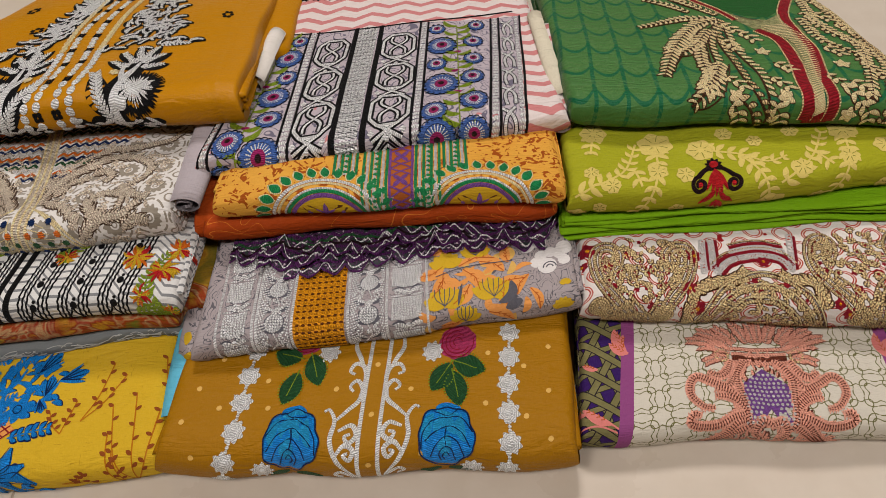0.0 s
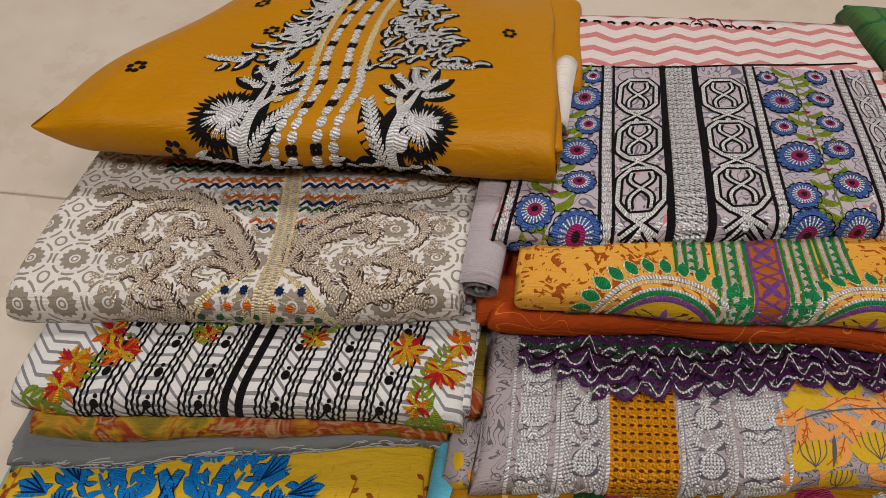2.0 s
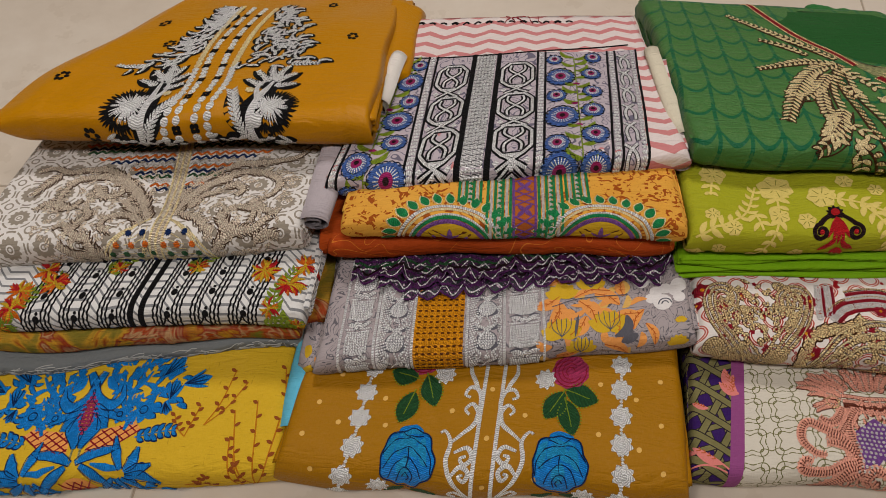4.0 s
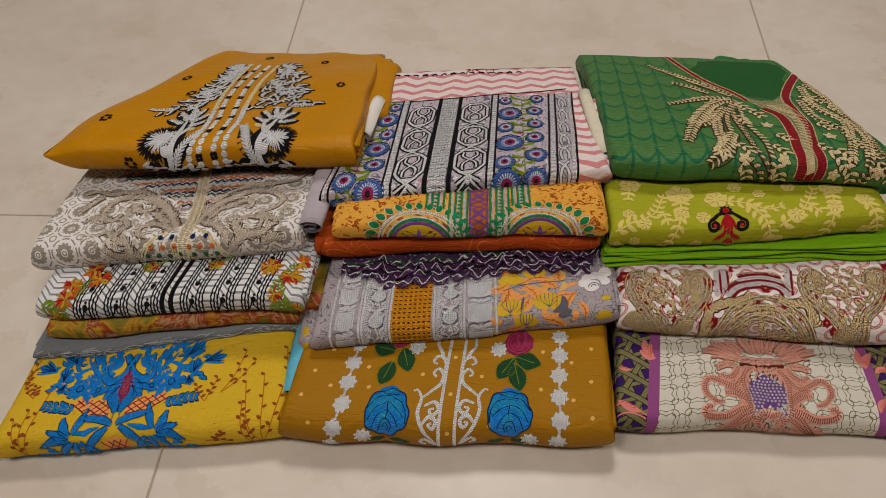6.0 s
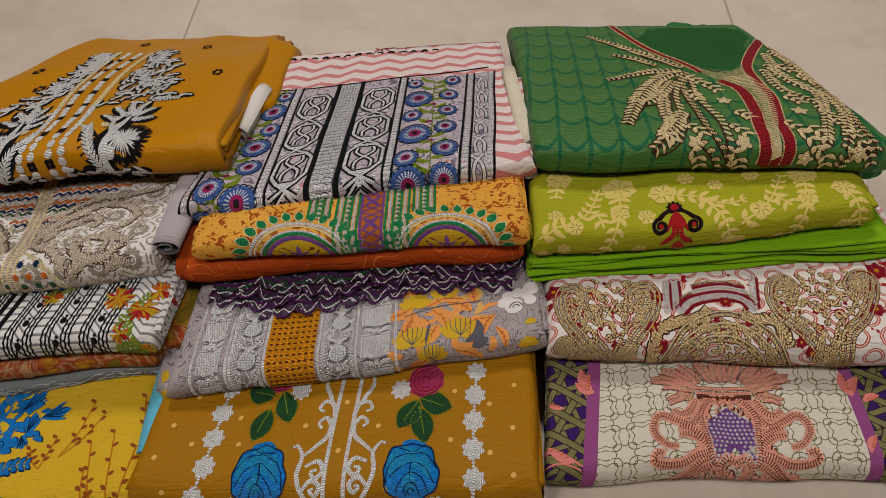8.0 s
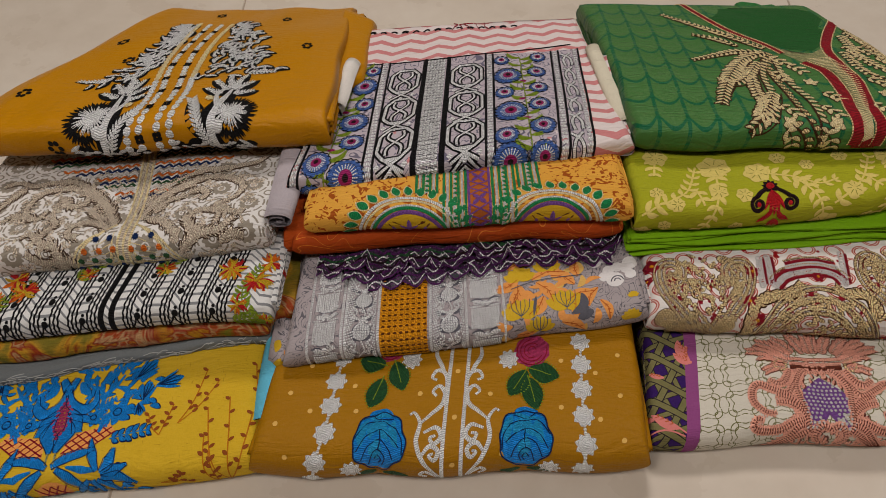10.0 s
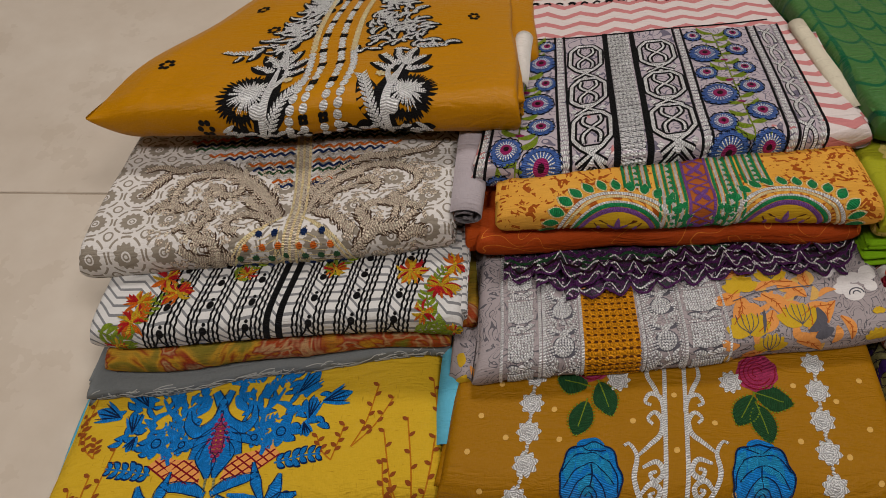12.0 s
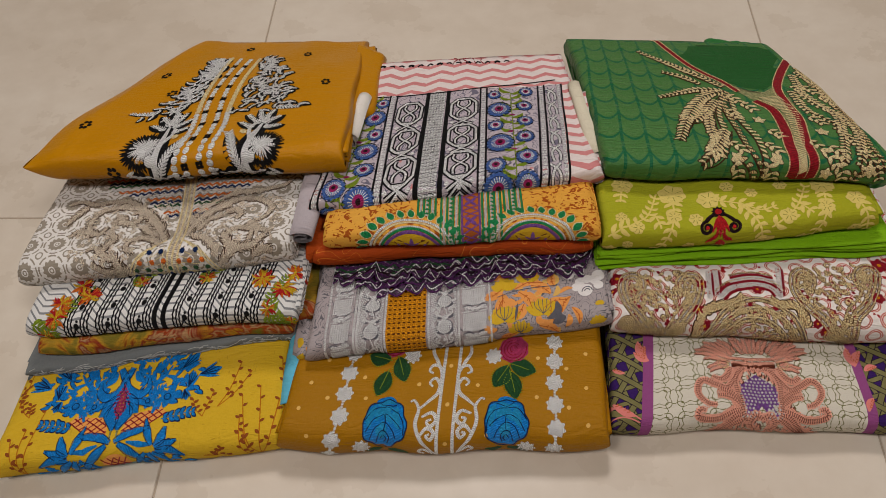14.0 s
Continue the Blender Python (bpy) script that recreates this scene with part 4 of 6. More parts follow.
    s.line(curve((215, 84), (240, 90), (285, 93)), 1.0, 0.1).leaf(283, 70, 240, 24, 9, 0.1, 0.3).leaf(292, 50, 200, 16, 9, 0.1).leaf(235, 50, 80, 22, 3, 0.1)
    s.make("stem_print", "grey_print_and_shade", t)
    s = Stitch(f, 0.3)
    for k in range(5):
        s.disc(321 + 13 * math.cos(k * 0.75), 86 + 11 * math.sin(k * 0.75), 6, 0.1, 10)
    s.disc(318, 82, 9, 0.1).disc(300, 108, 8, 0.1).disc(312, 112, 8, 0.1).disc(335, 100, 8, 0.1)
    s.make("scallop_print", "white_print", t)
    s = Stitch(f, 0.5)
    for r in (3, 6):
        s.line(arc_pts(320, 80, r, 0, 180, 14), 1.2, 0.1)
    s.make("scallop_line", "grey_print_and_shade", t)
    # loose floral corner hanging at the end of the fold
    cloth_part("flap", Fold((-0.206, 0.352, 0.042), (-0.172, 0.345, 0.050), (-0.172, 0.50, 0.05), (-0.20, 0.50, 0.045), 0.024, 0.7, 5, seed=81), MAT["lilacline"], t, "floral printed loose corner", 30, 40)
    fl = Fold((-0.206, 0.352, 0.042), (-0.172, 0.345, 0.050), (-0.172, 0.50, 0.05), (-0.20, 0.50, 0.045), 0.024, 0.7, 5, seed=81)
    Stitch(fl, 0.2).leaf(8, 20, 60, 16, 9, 0.2).leaf(20, 15, 100, 16, 8, 0.2).leaf(10, 40, 80, 14, 8, .2).make("blossom_print", "yellow_print", t)
    Stitch(fl, 0.2).leaf(4, 14, 20, 14, 5, 0.2).leaf(26, 30, 120, 14, 5, 0.2).make("leaf_print", "orange_print", t)


def amber_arch_shirt():
    t, f = garment("M2", "folded_shirt", "folded amber printed shirt with green and violet embroidered half-circles", MAT["shard"])
    for cx in (99, 235):
        a = Stitch(f, 0.25).patch(np.r_[arc_pts(cx, 15, 28, 0, 180, 24, 24)], 0.4, (cx, 24)).make("arch", "yellow_print", t, "embroidered half-circle in green, violet and white")
        for r, w, m in ((30, 4.0, "violet"), (34.5, 3.2, "emerald"), (37.5, 2.0, "silver_bright"), (43.5, 2.4, "pale_gold"), (47.5, 3.2, "silver_bright")):
            Stitch(f, 0.35).line(arc_pts(cx, 14, r, 0, 180, 40, r * 0.88), w, 0.8).make("arch_line", m, a)
        s, so = Stitch(f, 0.5), Stitch(f, 0.3)
        for k in range(15):
            th = math.radians(6 + 168 * k / 14)
            s.leaf(cx + 51 * math.cos(th), 14 + 45 * math.sin(th), math.degrees(th) + 12, 12.5, 7.6, 0.9)
            so.leaf(cx + 50 * math.cos(th), 14 + 44 * math.sin(th), math.degrees(th) + 12, 15, 9.8, 0.5)
        so.make("leaf_rim", "pale_gold", a)
        s.make("arch_leaf", "emerald", a)
        s = Stitch(f, 0.6)
        s.leaf(cx, 15, 90, 18, 5).leaf(cx, 17, 45, 12, 3.5).leaf(cx, 17, 135, 12, 3.5).leaf(cx - 14, 15, 100, 9, 4).leaf(cx + 14, 15, 80, 9, 4)
        s.make("arch_motif", "violet", a)
        s = Stitch(f, 0.5)
        s.leaf(cx - 8, 26, 150, 9, 5, 0.2).leaf(cx + 8, 26, 30, 9, 5, 0.2).leaf(cx - 16, 22, 120, 7, 3, 0.2).leaf(cx + 16, 22, 60, 7, 3, 0.2)
        s.make("arch_blot", "umber", a)
    Stitch(f, 0.3).sheet(156, 177, 6, 110, (-3, -2), 6, 30).make("violet_band", "rust_print", t, "rust centre band with violet knots")
    s = Stitch(f, 0.6)
    for k, y in enumerate(np.arange(18, 110, 11)):
        x = 166.5 - (y - 16) * 0.02
        if k % 3 == 0:
            for q in (45, 135, 225, 315):
                s.leaf(x, y, q, 9, 4.5, 0.9)
            s.disc(x, y, 2, 1.2)
        else:
            s.line([(x - 9, y - 5), (x + 9, y + 5)], 1.6).line([(x + 9, y - 5), (x - 9, y + 5)], 1.6)
    s.line([(157, 10), (154.5, 110)], 2.4).line([(176.5, 10), (175, 110)], 2.4)
    s.make("violet_knot", "violet", t)
    for x0, x1, ya in ((131, 155, 8), (178, 202, 8), (104, 127, 62), (203, 226, 62)):
        s, s2, s3 = Stitch(f, 0.3), Stitch(f, 0.35), Stitch(f, 0.4)
        for k, x in enumerate(np.linspace(x0 + 1.5, x1 - 1.5, 7)):
            (s if k % 2 == 0 else s2).line([(x, ya), (x - 1.2, 112)], 2.6 if k != 3 else 3.0, 0.8)
        for y in np.arange(ya + 4, 110, 7):
            s3.disc((x0 + x1) / 2, y, 2.4, 0.9, 4)
        g = s.make("stripe_band", "emerald", t, "green and white chain-stitched stripe")
        s2.make("stripe", "white", g), s3.make("stripe_knot", "emerald", g)


def rust_dupatta():
    t, f = garment("M2b", "folded_dupatta", "folded rust-orange scarf with ruffled violet and silver lace edging", MAT["rustline"])
    cloth_part("under_fold", Fold((-0.195, 0.455, 0.092), (-0.150, 0.452, 0.088), (-0.16, 0.60, 0.09), (-0.19, 0.60, 0.09), 0.034, 0.8, 6, seed=92), MAT["rust"], t, nu=40, nv=60)
    g = FOLDS["M3"]
    rnd = random.Random(22)
    for n, (x0, x1, v0, v1, lift) in enumerate(((22, 330, 152, 130, 12), (50, 324, 152, 121, 8), (75, 318, 150, 112, 4))):
        nx, ny = 240, 12
        x = np.linspace(x0, x1, nx)
        ph = rnd.uniform(0, 6)
        scal = np.abs(np.sin(x / 22.0 * np.pi + ph)) ** 0.6 * 10 + 4 * np.sin(x / 47 + ph)
        S, Tt = np.meshgrid(np.arange(nx), np.linspace(0, 1, ny))
        X = x[S]
        V = v0 + (v1 - scal[S] - v0) * Tt
        ruff = lift * (0.55 + 0.45 * np.sin(X / 9.0 + ph + Tt * 1.6)) * (0.35 + 0.65 * Tt) + 1.5 + 1.2 * np.sin(X / 3.1 + Tt * 9)
        P = g.place(X / 1000, V / 1000, ruff / 1000)
        i = np.arange((ny - 1) * nx).reshape(ny - 1, nx)[:, :-1].ravel()
        lace = mesh_object("lace", P.reshape(-1, 3), np.c_[i, i + 1, i + 1 + nx, i + nx].tolist(), np.c_[X.ravel(), V.ravel()] / 1000, MAT["lace"], t, "scalloped violet and silver lace ruffle")
        # corded scallops along the hem
        for row, (mat, q) in enumerate((("plum", 0.99), ("silver_bright", 0.87), ("plum", 0.74), ("maroon", 0.62), ("silver_bright", 0.50), ("leaf", 0.38), ("plum", 0.24))):
            zig = (4.2 * np.sin(x / 2.6 + n) * (0.4 + 0.6 * np.abs(np.sin(x / 17 + row)))) if mat.startswith("silver") else 0.8 * np.sin(x / 2.0)
            vv = v0 + (v1 - scal - v0) * q + zig
            rr = lift * (0.55 + 0.45 * np.sin(x / 9.0 + ph + q * 1.6)) * (0.35 + 0.65 * q) + 2.0 + 1.2 * np.sin(x / 3.1 + q * 9)
            w = 1.0 if mat.startswith("silver") else 1.3
            pts = [g.place(x / 1000, (vv + dv) / 1000, (rr + dl) / 1000) for dv, dl in ((w, 0.0), (0, 0.9), (-w, 0.0))]
            verts = np.stack(pts, 1).reshape(-1, 3)
            fc = []
            for k in range(nx - 1):
                a = 3 * k
                fc += [(a, a + 1, a + 4, a + 3), (a + 1, a + 2, a + 5, a + 4)]
            uv = np.stack([np.c_[0 * x + dv, x] for dv in (w, 0, -w)], 1).reshape(-1, 2) / 1000
            mesh_object("lace_cord", verts, fc, uv, TH[mat], lace)


def lace_material():
    m = Mat("plum_lace", 0.6, 0.1)
    n = m.noise(210, 2, 0.6)
    col = m.ramp(n, [(0.36, srgb(14, 10, 14)), (0.44, srgb(84, 40, 84)), (0.49, srgb(26, 14, 22)), (0.53, srgb(24, 62, 44)), (0.56, srgb(30, 14, 24)), (0.61, srgb(92, 44, 96)), (0.66, srgb(190, 172, 178))])
    return m.done(col, n, 0.001, 0.8)


MAT["lace"] = lace_material()


def eye_flower(f, parent, x, y, r):
    """A cornflower disc with scalloped edge, pale ring and crimson eye."""
    ry = r * 0.98
    k = max(9, int(r * 0.9))
    d = Stitch(f, 0.6).disc(x, y, r, 0.9, 12, ry, k, 0.12).make("eye_flower", "denim", parent, "cornflower-blue embroidered round flower")
    o = Stitch(f, 0.7)
    o.ring(x, y, r * 0.68, 0.8, 0.9, ry * 0.68)
    for i in range(k):
        a = 2 * math.pi * i / k + math.pi / k * 0
        o.line(arc_pts(x + r * 0.8 * math.cos(a), y + ry * 0.8 * math.sin(a), r * 0.2, math.degrees(a) - 100, math.degrees(a) + 100, 7), 0.8, 0.9)
    o.make("petal_outline", "black", d)
    p = Stitch(f, 1.6)
    for i in range(22):
        a = 2 * math.pi * i / 22
        p.line([(x + r * 0.36 * math.cos(a), y + ry * 0.36 * math.sin(a)), (x + r * 0.64 * math.cos(a), y + ry * 0.64 * math.sin(a))], 1.0, 0.2)
    p.make("pale_ring", "silver", d)
    Stitch(f, 1.8).disc(x, y, r * 0.36, 0.4, 12).make("eye_ring", "mauve", d)
    Stitch(f, 2.2).disc(x, y, r * 0.17, 0.3, 8).make("eye", "maroon", d)


def eyelet_panel_shirt():
    t, f = garment("M1", "folded_shirt", "folded pink chevron shirt with blue flower and silver interlace panel", MAT["pinkchevron"])
    p = Stitch(f, 0.2).sheet(2, 300, 6, 226, (-6, 26), 40, 70).make("panel", MAT["organza"], t, "grey organza embroidered panel")
    at = lambda x0, x1, y: x0 + (x1 - x0) * (y - 15) / 210.0
    b = Stitch(f, 0.4)
    for x0, x1 in ((125, 118), (153, 150)):
        b.line([(at(x0, x1, 8), 8), (at(x0, x1, 226), 226)], 6.0, 0.5)
    b.line([(0, 224), (150, 224), (320, 238)], 2.6, 0.5)
    for x0, x1 in ((76, 58), (86, 69), (197, 200), (206, 210), (270, 290), (280, 300), (304, 327), (3, 3), (12, 10)):
        b.line([(at(x0, x1, 8), 8), (at(x0, x1, 226), 226)], 2.6, 0.6)
    b.make("black_border", "black", p, "black satin border lines")
    s = Stitch(f, 0.4)
    for x0, x1, w in ((81, 63, 7), (201.5, 205, 6.5), (275, 295, 6), (7.5, 6.5, 5), (300, 322, 5)):
        for y in np.arange(10, 226, 5.2):
            x = at(x0, x1, y)
            s.line([(x - w / 2, y), (x, y + 1.4), (x + w / 2, y)], 3.6, 0.9, step=4)
    s.make("white_cord", "silver", p, "white braided cord")
    s = Stitch(f, 0.4).sheet(128, 149, 6, 226, (-7, -4), 8, 50)
    s.make("silver_band", "silver_lace", p, "silver metallic woven band")
    s = Stitch(f, 0.7)
    for y in np.arange(9, 224, 6.0):
        xa, xb = at(128.5, 121, y), at(149, 146, y)
        for k in range(6):
            q = xa + (xb - xa) * (k + 0.5) / 6
            s.disc(q, y, 1.9, 1.2, 4, 2.2)
    s.make("silver_stud", "silver", p)
    # interlaced oval links
    for x0, x1, wd in ((105, 93, 17), (176, 175, 18.5)):
        w, k = Stitch(f, 0.5), Stitch(f, 0.45)
        links = []
        for cy in (182, 123, 66):
            cx = at(x0, x1, cy)
            h = 22
            links.append([(cx - wd * .5, cy + h), (cx - wd, cy + h * .55), (cx - wd, cy - h * .55), (cx - wd * .5, cy - h), (cx + wd * .5, cy - h), (cx + wd, cy - h * .55), (cx + wd, cy + h * .55), (cx + wd * .5, cy + h)])
            for sg in (1, -1):
                links.append(curve((cx - sg * wd * .45, cy + h * .78), (cx - sg * wd * .45, cy + h * .35), (cx + sg * wd * .4, cy - h * .3), (cx + sg * wd * .45, cy - h * .78)))
                links.append([(cx + sg * wd * .5, cy - h), (cx - sg * wd * .75, cy - h - 14)])
            for sg in (1, -1):
                w.disc(cx + sg * wd * .8, cy - h - 7, 3.4, 0.9, 4)
            w.disc(cx, cy - h - 13, 2.4, 0.9, 8).disc(cx, cy - h - 1, 2.4, 0.9, 8)
        cx = at(x0, x1, 22)
        links += [[(cx - wd, 8), (cx - wd * .9, 18), (cx, 36), (cx + wd * .9, 18), (cx + wd, 8)], [(cx - wd * .4, 8), (cx - wd * .4, 18), (cx, 26), (cx + wd * .4, 18), (cx + wd * .4, 8)], [(cx, 8), (cx, 20)]]
        for i, l in enumerate(links):
            closed = len(l) == 8
            k.line(l, 7.4 if closed else 6.4, 0.5, closed=closed)
            w.line(l, 4.2 if closed else 3.2, 1.0, closed=closed)
        g = w.make("interlace", "silver", p, "white interlaced link embroidery outlined in black")
        k.make("link_outline", "black", g)
    k, w = Stitch(f, 0.45), Stitch(f, 0.6)
    for j, y in enumerate(np.arange(12, 190, 34)):
        c = at(289, 311, y + 17)
        q = curve((c - 4, y + 4), (c - 5, y + 17), (c - 2, y + 26), (c + 6, y + 34))
        q2 = curve((c + 4, y + 4), (c + 5, y + 17), (c + 2, y + 26), (c - 6, y + 34))
        for l in (q, q2):
            k.line(l, 4.6, 0.5), w.line(l, 3.0, 0.9)
    k.make("wave_outline", "black", p), w.make("wave_border", "silver", p, "white wavy ribbon border")
    lv = Stitch(f, 0.45)
    rnd = random.Random(3)
    for x0, x1 in ((243, 246), (38, 30)):
        for y in np.arange(18, 222, 15):
            x = at(x0, x1, y)
            sg = rnd.choice((1, -1))
            lv.leaf(x, y, 90 + sg * 50, 21, 7, 0.8, 0.25 * sg).leaf(x, y - 4, 90 - sg * 60, 18, 6.5, 0.8, -0.2 * sg)
    for x0, x1 in ((243, 246), (38, 30)):
        lv.line([(at(x0, x1, y), y) for y in np.arange(12, 222, 10)], 1.4, 0.5)
    lv.make("vine", "lime", p, "lime-green stitched vine leaves")
    for x, y, r in ((227, 170, 16), (226, 96, 17), (221, 23, 17), (221, 207, 9.5), (221, 134, 10.5), (219, 52, 12), (270, 212, 10), (264, 176, 11), (262, 139, 10.5),
                    (259, 104, 11.5), (258, 63, 13), (256, 25, 14), (27, 45, 13), (59, 31, 17), (24, 14, 11), (55, 75, 12), (49, 111, 15), (54, 143, 10.5), (46, 176, 14.5), (50, 207, 9.5), (22, 85, 9)):
        eye_flower(f, p, x, y, r * 1.12)
    s = Stitch(f, 0.6)
    for x, y in ((240, 118), (242, 80), (244, 155), (36, 62), (34, 130)):
        s.leaf(x - 3, y, 0, 8, 5)
    s.make("bud", "mauve", p)
    h = Stitch(f, 0.5)
    for k, x in enumerate(np.arange(20, 250, 17)):
        h.line(curve((x, 296 + 2 * math.sin(k)), (x + 5, 299), (x + 10, 296)), 3.0 if k % 3 else 4.5, 0.6)
    h.make("back_edging", "black", t, "dark edging along the back hem")
    rt = random.Random(19)
    for k in range(5):
        x = 150 + 14 * k
        Stitch(f, 0.6).line(curve((x, 292), (x + rt.uniform(-8, 8), 300), (x + rt.uniform(-14, 14), 306), (x + rt.uniform(-18, 18), 312)), 0.7, 1.2).make("loose_thread", "crimson", t, "loose red thread")
    # lace end at the back and rolled lining
    s = Fold((-0.03, 0.775, 0.085), (0.02, 0.78, 0.085), (0.005, 0.83, 0.075), (-0.012, 0.83, 0.075), 0.008, seed=112)
    cloth_part("lace_tail", s, MAT["lace"], t, "dark lace end", 20, 24)
    roll("rolled_edge", (0.146, 0.545, 0.142), (0.140, 0.70, 0.128), 0.012, 1.6, MAT["pinkchevron"], t, "loosely turned pink chevron edge", 1.0)


# ---- left pile ----
def mustard_shirt():
    t, f = garment("L1", "folded_shirt", "folded mustard silk shirt with black and silver floral neckline embroidery", MAT["mustard"])
    rnd = random.Random(12)
    cols = [curve((175, 14), (181, 78), (165, 148), (150, 218), (140, 290)), curve((189, 14), (191, 89), (176, 144), (166, 204), (157, 290)),
            curve((206, 14), (209, 87), (192, 155), (182, 213), (175, 290)), curve((218, 14), (222, 86), (208, 142), (198, 208), (190, 290))]
    for i, c in enumerate(cols):
        d = np.r_[0, np.cumsum(np.hypot(*np.diff(c, axis=0).T))]
        s, k, g = Stitch(f, 0.4), Stitch(f, 0.3), Stitch(f, 0.4)
        for j, q in enumerate(np.arange(4, d[-1], 8.2)):
            x, y = np.interp(q, d, c[:, 0]), np.interp(q, d, c[:, 1])
            if i in (1, 2):
                if j % 4 == 2:
                    k.flower(x, y, 5.2, 4, 5, 0.6, 45)
                else:
                    s.disc(x, y, 3.9, 1.0, 9).ring(x, y, 2.0, 0.9, 1.4)
            elif y < 125:
                s.disc(x, y, 4.0, 1.0, 9).ring(x, y, 2.0, 0.9, 1.4)
            else:
                g.disc(x, y, 3.6, 1.0, 6).disc(x, y + 4.1, 3.4, 1.0, 6)
        b = s.make("bead_column", "silver", t, "silver stitched bead column")
        if k.n:
            k.make("black_knot", "black", b)
        if g.n:
            g.make("gold_chain", "pale_gold", b)
    for cx, cy, m in ((137, 57, 1), (278, 55, -1)):
        ang = lambda a: a if m > 0 else 180 - a
        X = lambda x: cx + m * x
        k = Stitch(f, 0.3)
        k.disc(cx, cy, 21, 0.5, 40, 24, 22, 0.10)
        for i in range(56):
            a = 360 * i / 56 + rnd.uniform(-3, 3)
            k.leaf(cx + 15 * math.cos(math.radians(a)), cy + 17 * math.sin(math.radians(a)), a, rnd.uniform(9, 13), 2.4, 0.5)
        k.leaf(X(20), cy - 34, ang(64), 56, 20, 0.5)
        k.line(curve((X(16), cy - 38), (X(20), cy - 10), (X(14), cy + 18), (X(10), cy + 48)), 18, 0.5)
        for dx, dy, a0, l0 in ((10, 40, 70, 38), (10, 40, 100, 42), (10, 38, 130, 36), (14, 36, 45, 34), (8, 32, 155, 28), (18, 28, 25, 26)):
            k.leaf(X(dx), cy + dy, ang(a0), l0, 14, 0.5)
        k.flower(X(-4), cy - 36, 12, 6, 8)
        e = k.make("flower_head", "black", t, "large black-fringed silver flower")
        s = Stitch(f, 0.9)
        for ring_r, ln, cnt in ((6, 11, 40), (3, 9, 26), (1, 6, 14)):
            for i in range(cnt):
                a = math.radians(360 * i / cnt + 7 * ring_r + rnd.uniform(-4, 4))
                s.leaf(X(1) + ring_r * math.cos(a), cy + ring_r * math.sin(a), math.degrees(a), ln + rnd.uniform(-4, 2), 1.35, 0.9)
        for i in range(13):
            q = i / 12
            for sd in (1, -1):
                s.leaf(X(22 + 21 * q), cy - 30 + 44 * q, ang(64 + sd * 42), 8, 2.4, 0.8)
        s.line([(X(20), cy - 34), (X(43), cy + 14)], 2.2, 0.9)
        s.line(curve((X(14), cy - 40), (X(18), cy - 18), (X(16), cy + 6), (X(11), cy + 42)), (5, 8, 6, 3), 0.9)
        s.line(curve((X(15), cy + 4), (X(22), cy + 24), (X(19), cy + 40)), (7, 5, 3), 0.8)
        s.disc(X(1), cy, 7, 1.2, 14).disc(X(12), cy - 14, 6, 1.0, 10)
        for dx, dy, a0, l0 in ((10, 44, 70, 30), (10, 44, 100, 34), (10, 42, 130, 28), (14, 40, 45, 26), (8, 34, 155, 22), (18, 30, 25, 20)):
            s.fern(curve((X(dx), cy + dy), (X(dx) + m * l0 * 0.5 * math.cos(math.radians(a0)) + m * 2, cy + dy + l0 * 0.5 * math.sin(math.radians(a0))), (X(dx) + m * l0 * math.cos(math.radians(a0)), cy + dy + l0 * math.sin(math.radians(a0)))), 6, 2.3, 3.2, 50, 2.2)
        s.leaf(X(-20), cy - 32, ang(30), 14, 4).leaf(X(-4), cy - 36, ang(160), 12, 4).leaf(X(-2), cy - 34, ang(210), 12, 4)
        s.make("silver_stitch", "silver", e)
        Stitch(f, 1.4).disc(X(28), cy + 20, 5, 0.6, 10, 5, 6, 0.3).make("gold_knot", "pale_gold", e)
    # foliage narrowing towards the neck
    for side in (-1, 1):
        k, s = Stitch(f, 0.35), Stitch(f, 0.9)
        for i in range(135):
            q = rnd.random() ** 0.8
            y = 118 + 170 * q
            inner = np.interp(y, [118, 290], [166, 136]) if side < 0 else np.interp(y, [118, 290], [218, 194])
            outer = np.interp(y, [118, 150, 290], [88, 112, 124]) if side < 0 else np.interp(y, [118, 142, 160, 235, 290], [250, 308, 286, 262, 214])
            if abs(inner - outer) < 8:
                continue
            x = inner + (outer - inner) * rnd.uniform(0.04, 0.94)
            a = rnd.choice((rnd.uniform(-25, 30), rnd.uniform(60, 120))) + (180 if side < 0 else 0)
            L = rnd.uniform(12, 24)
            hatched_leaf(k, s, x, y, a, L + 2, rnd.uniform(8.5, 12.5), 0.2, 2.1)
        x0, y0 = (112, 128) if side < 0 else (272, 138)
        k.leaf(x0, y0, 180 if side < 0 else 5, 36, 9, 0.4), s.fern([(x0, y0), (x0 + side * 34, y0 + 2)], 7, 3, 4, 50)
        g = k.make("foliage", "black", t, "black and silver feathered foliage embroidery")
        s.make("silver_stitch", "silver", g)
    k, s = Stitch(f, 0.3), Stitch(f, 0.7)
    for x in np.arange(122, 296, 9):
        if 190 < x < 214:
            continue
        k.leaf(x - 5, 22 + rnd.uniform(-2, 2), rnd.uniform(-20, 20), 15, 9, 0.4), s.leaf(x - 3, 23, rnd.uniform(-30, 30), 11, 4, 0.7)
    g = k.make("hem_leaf", "black", t)
    s.make("silver_stitch", "silver", g)
    for x, y in ((103, 27), (38, 100), (99, 190), (60, 236), (274, 302), (330, 205), (150, 330)):
        n = Stitch(f, 0.3)
        for i in range(6):
            a = math.radians(60 * i)
            n.disc(x + 5 * math.cos(a), y + 6 * math.sin(a), 2.7, 0.4, 8)
        n.make("small_flower", "black", t, "tiny black stitched flower")
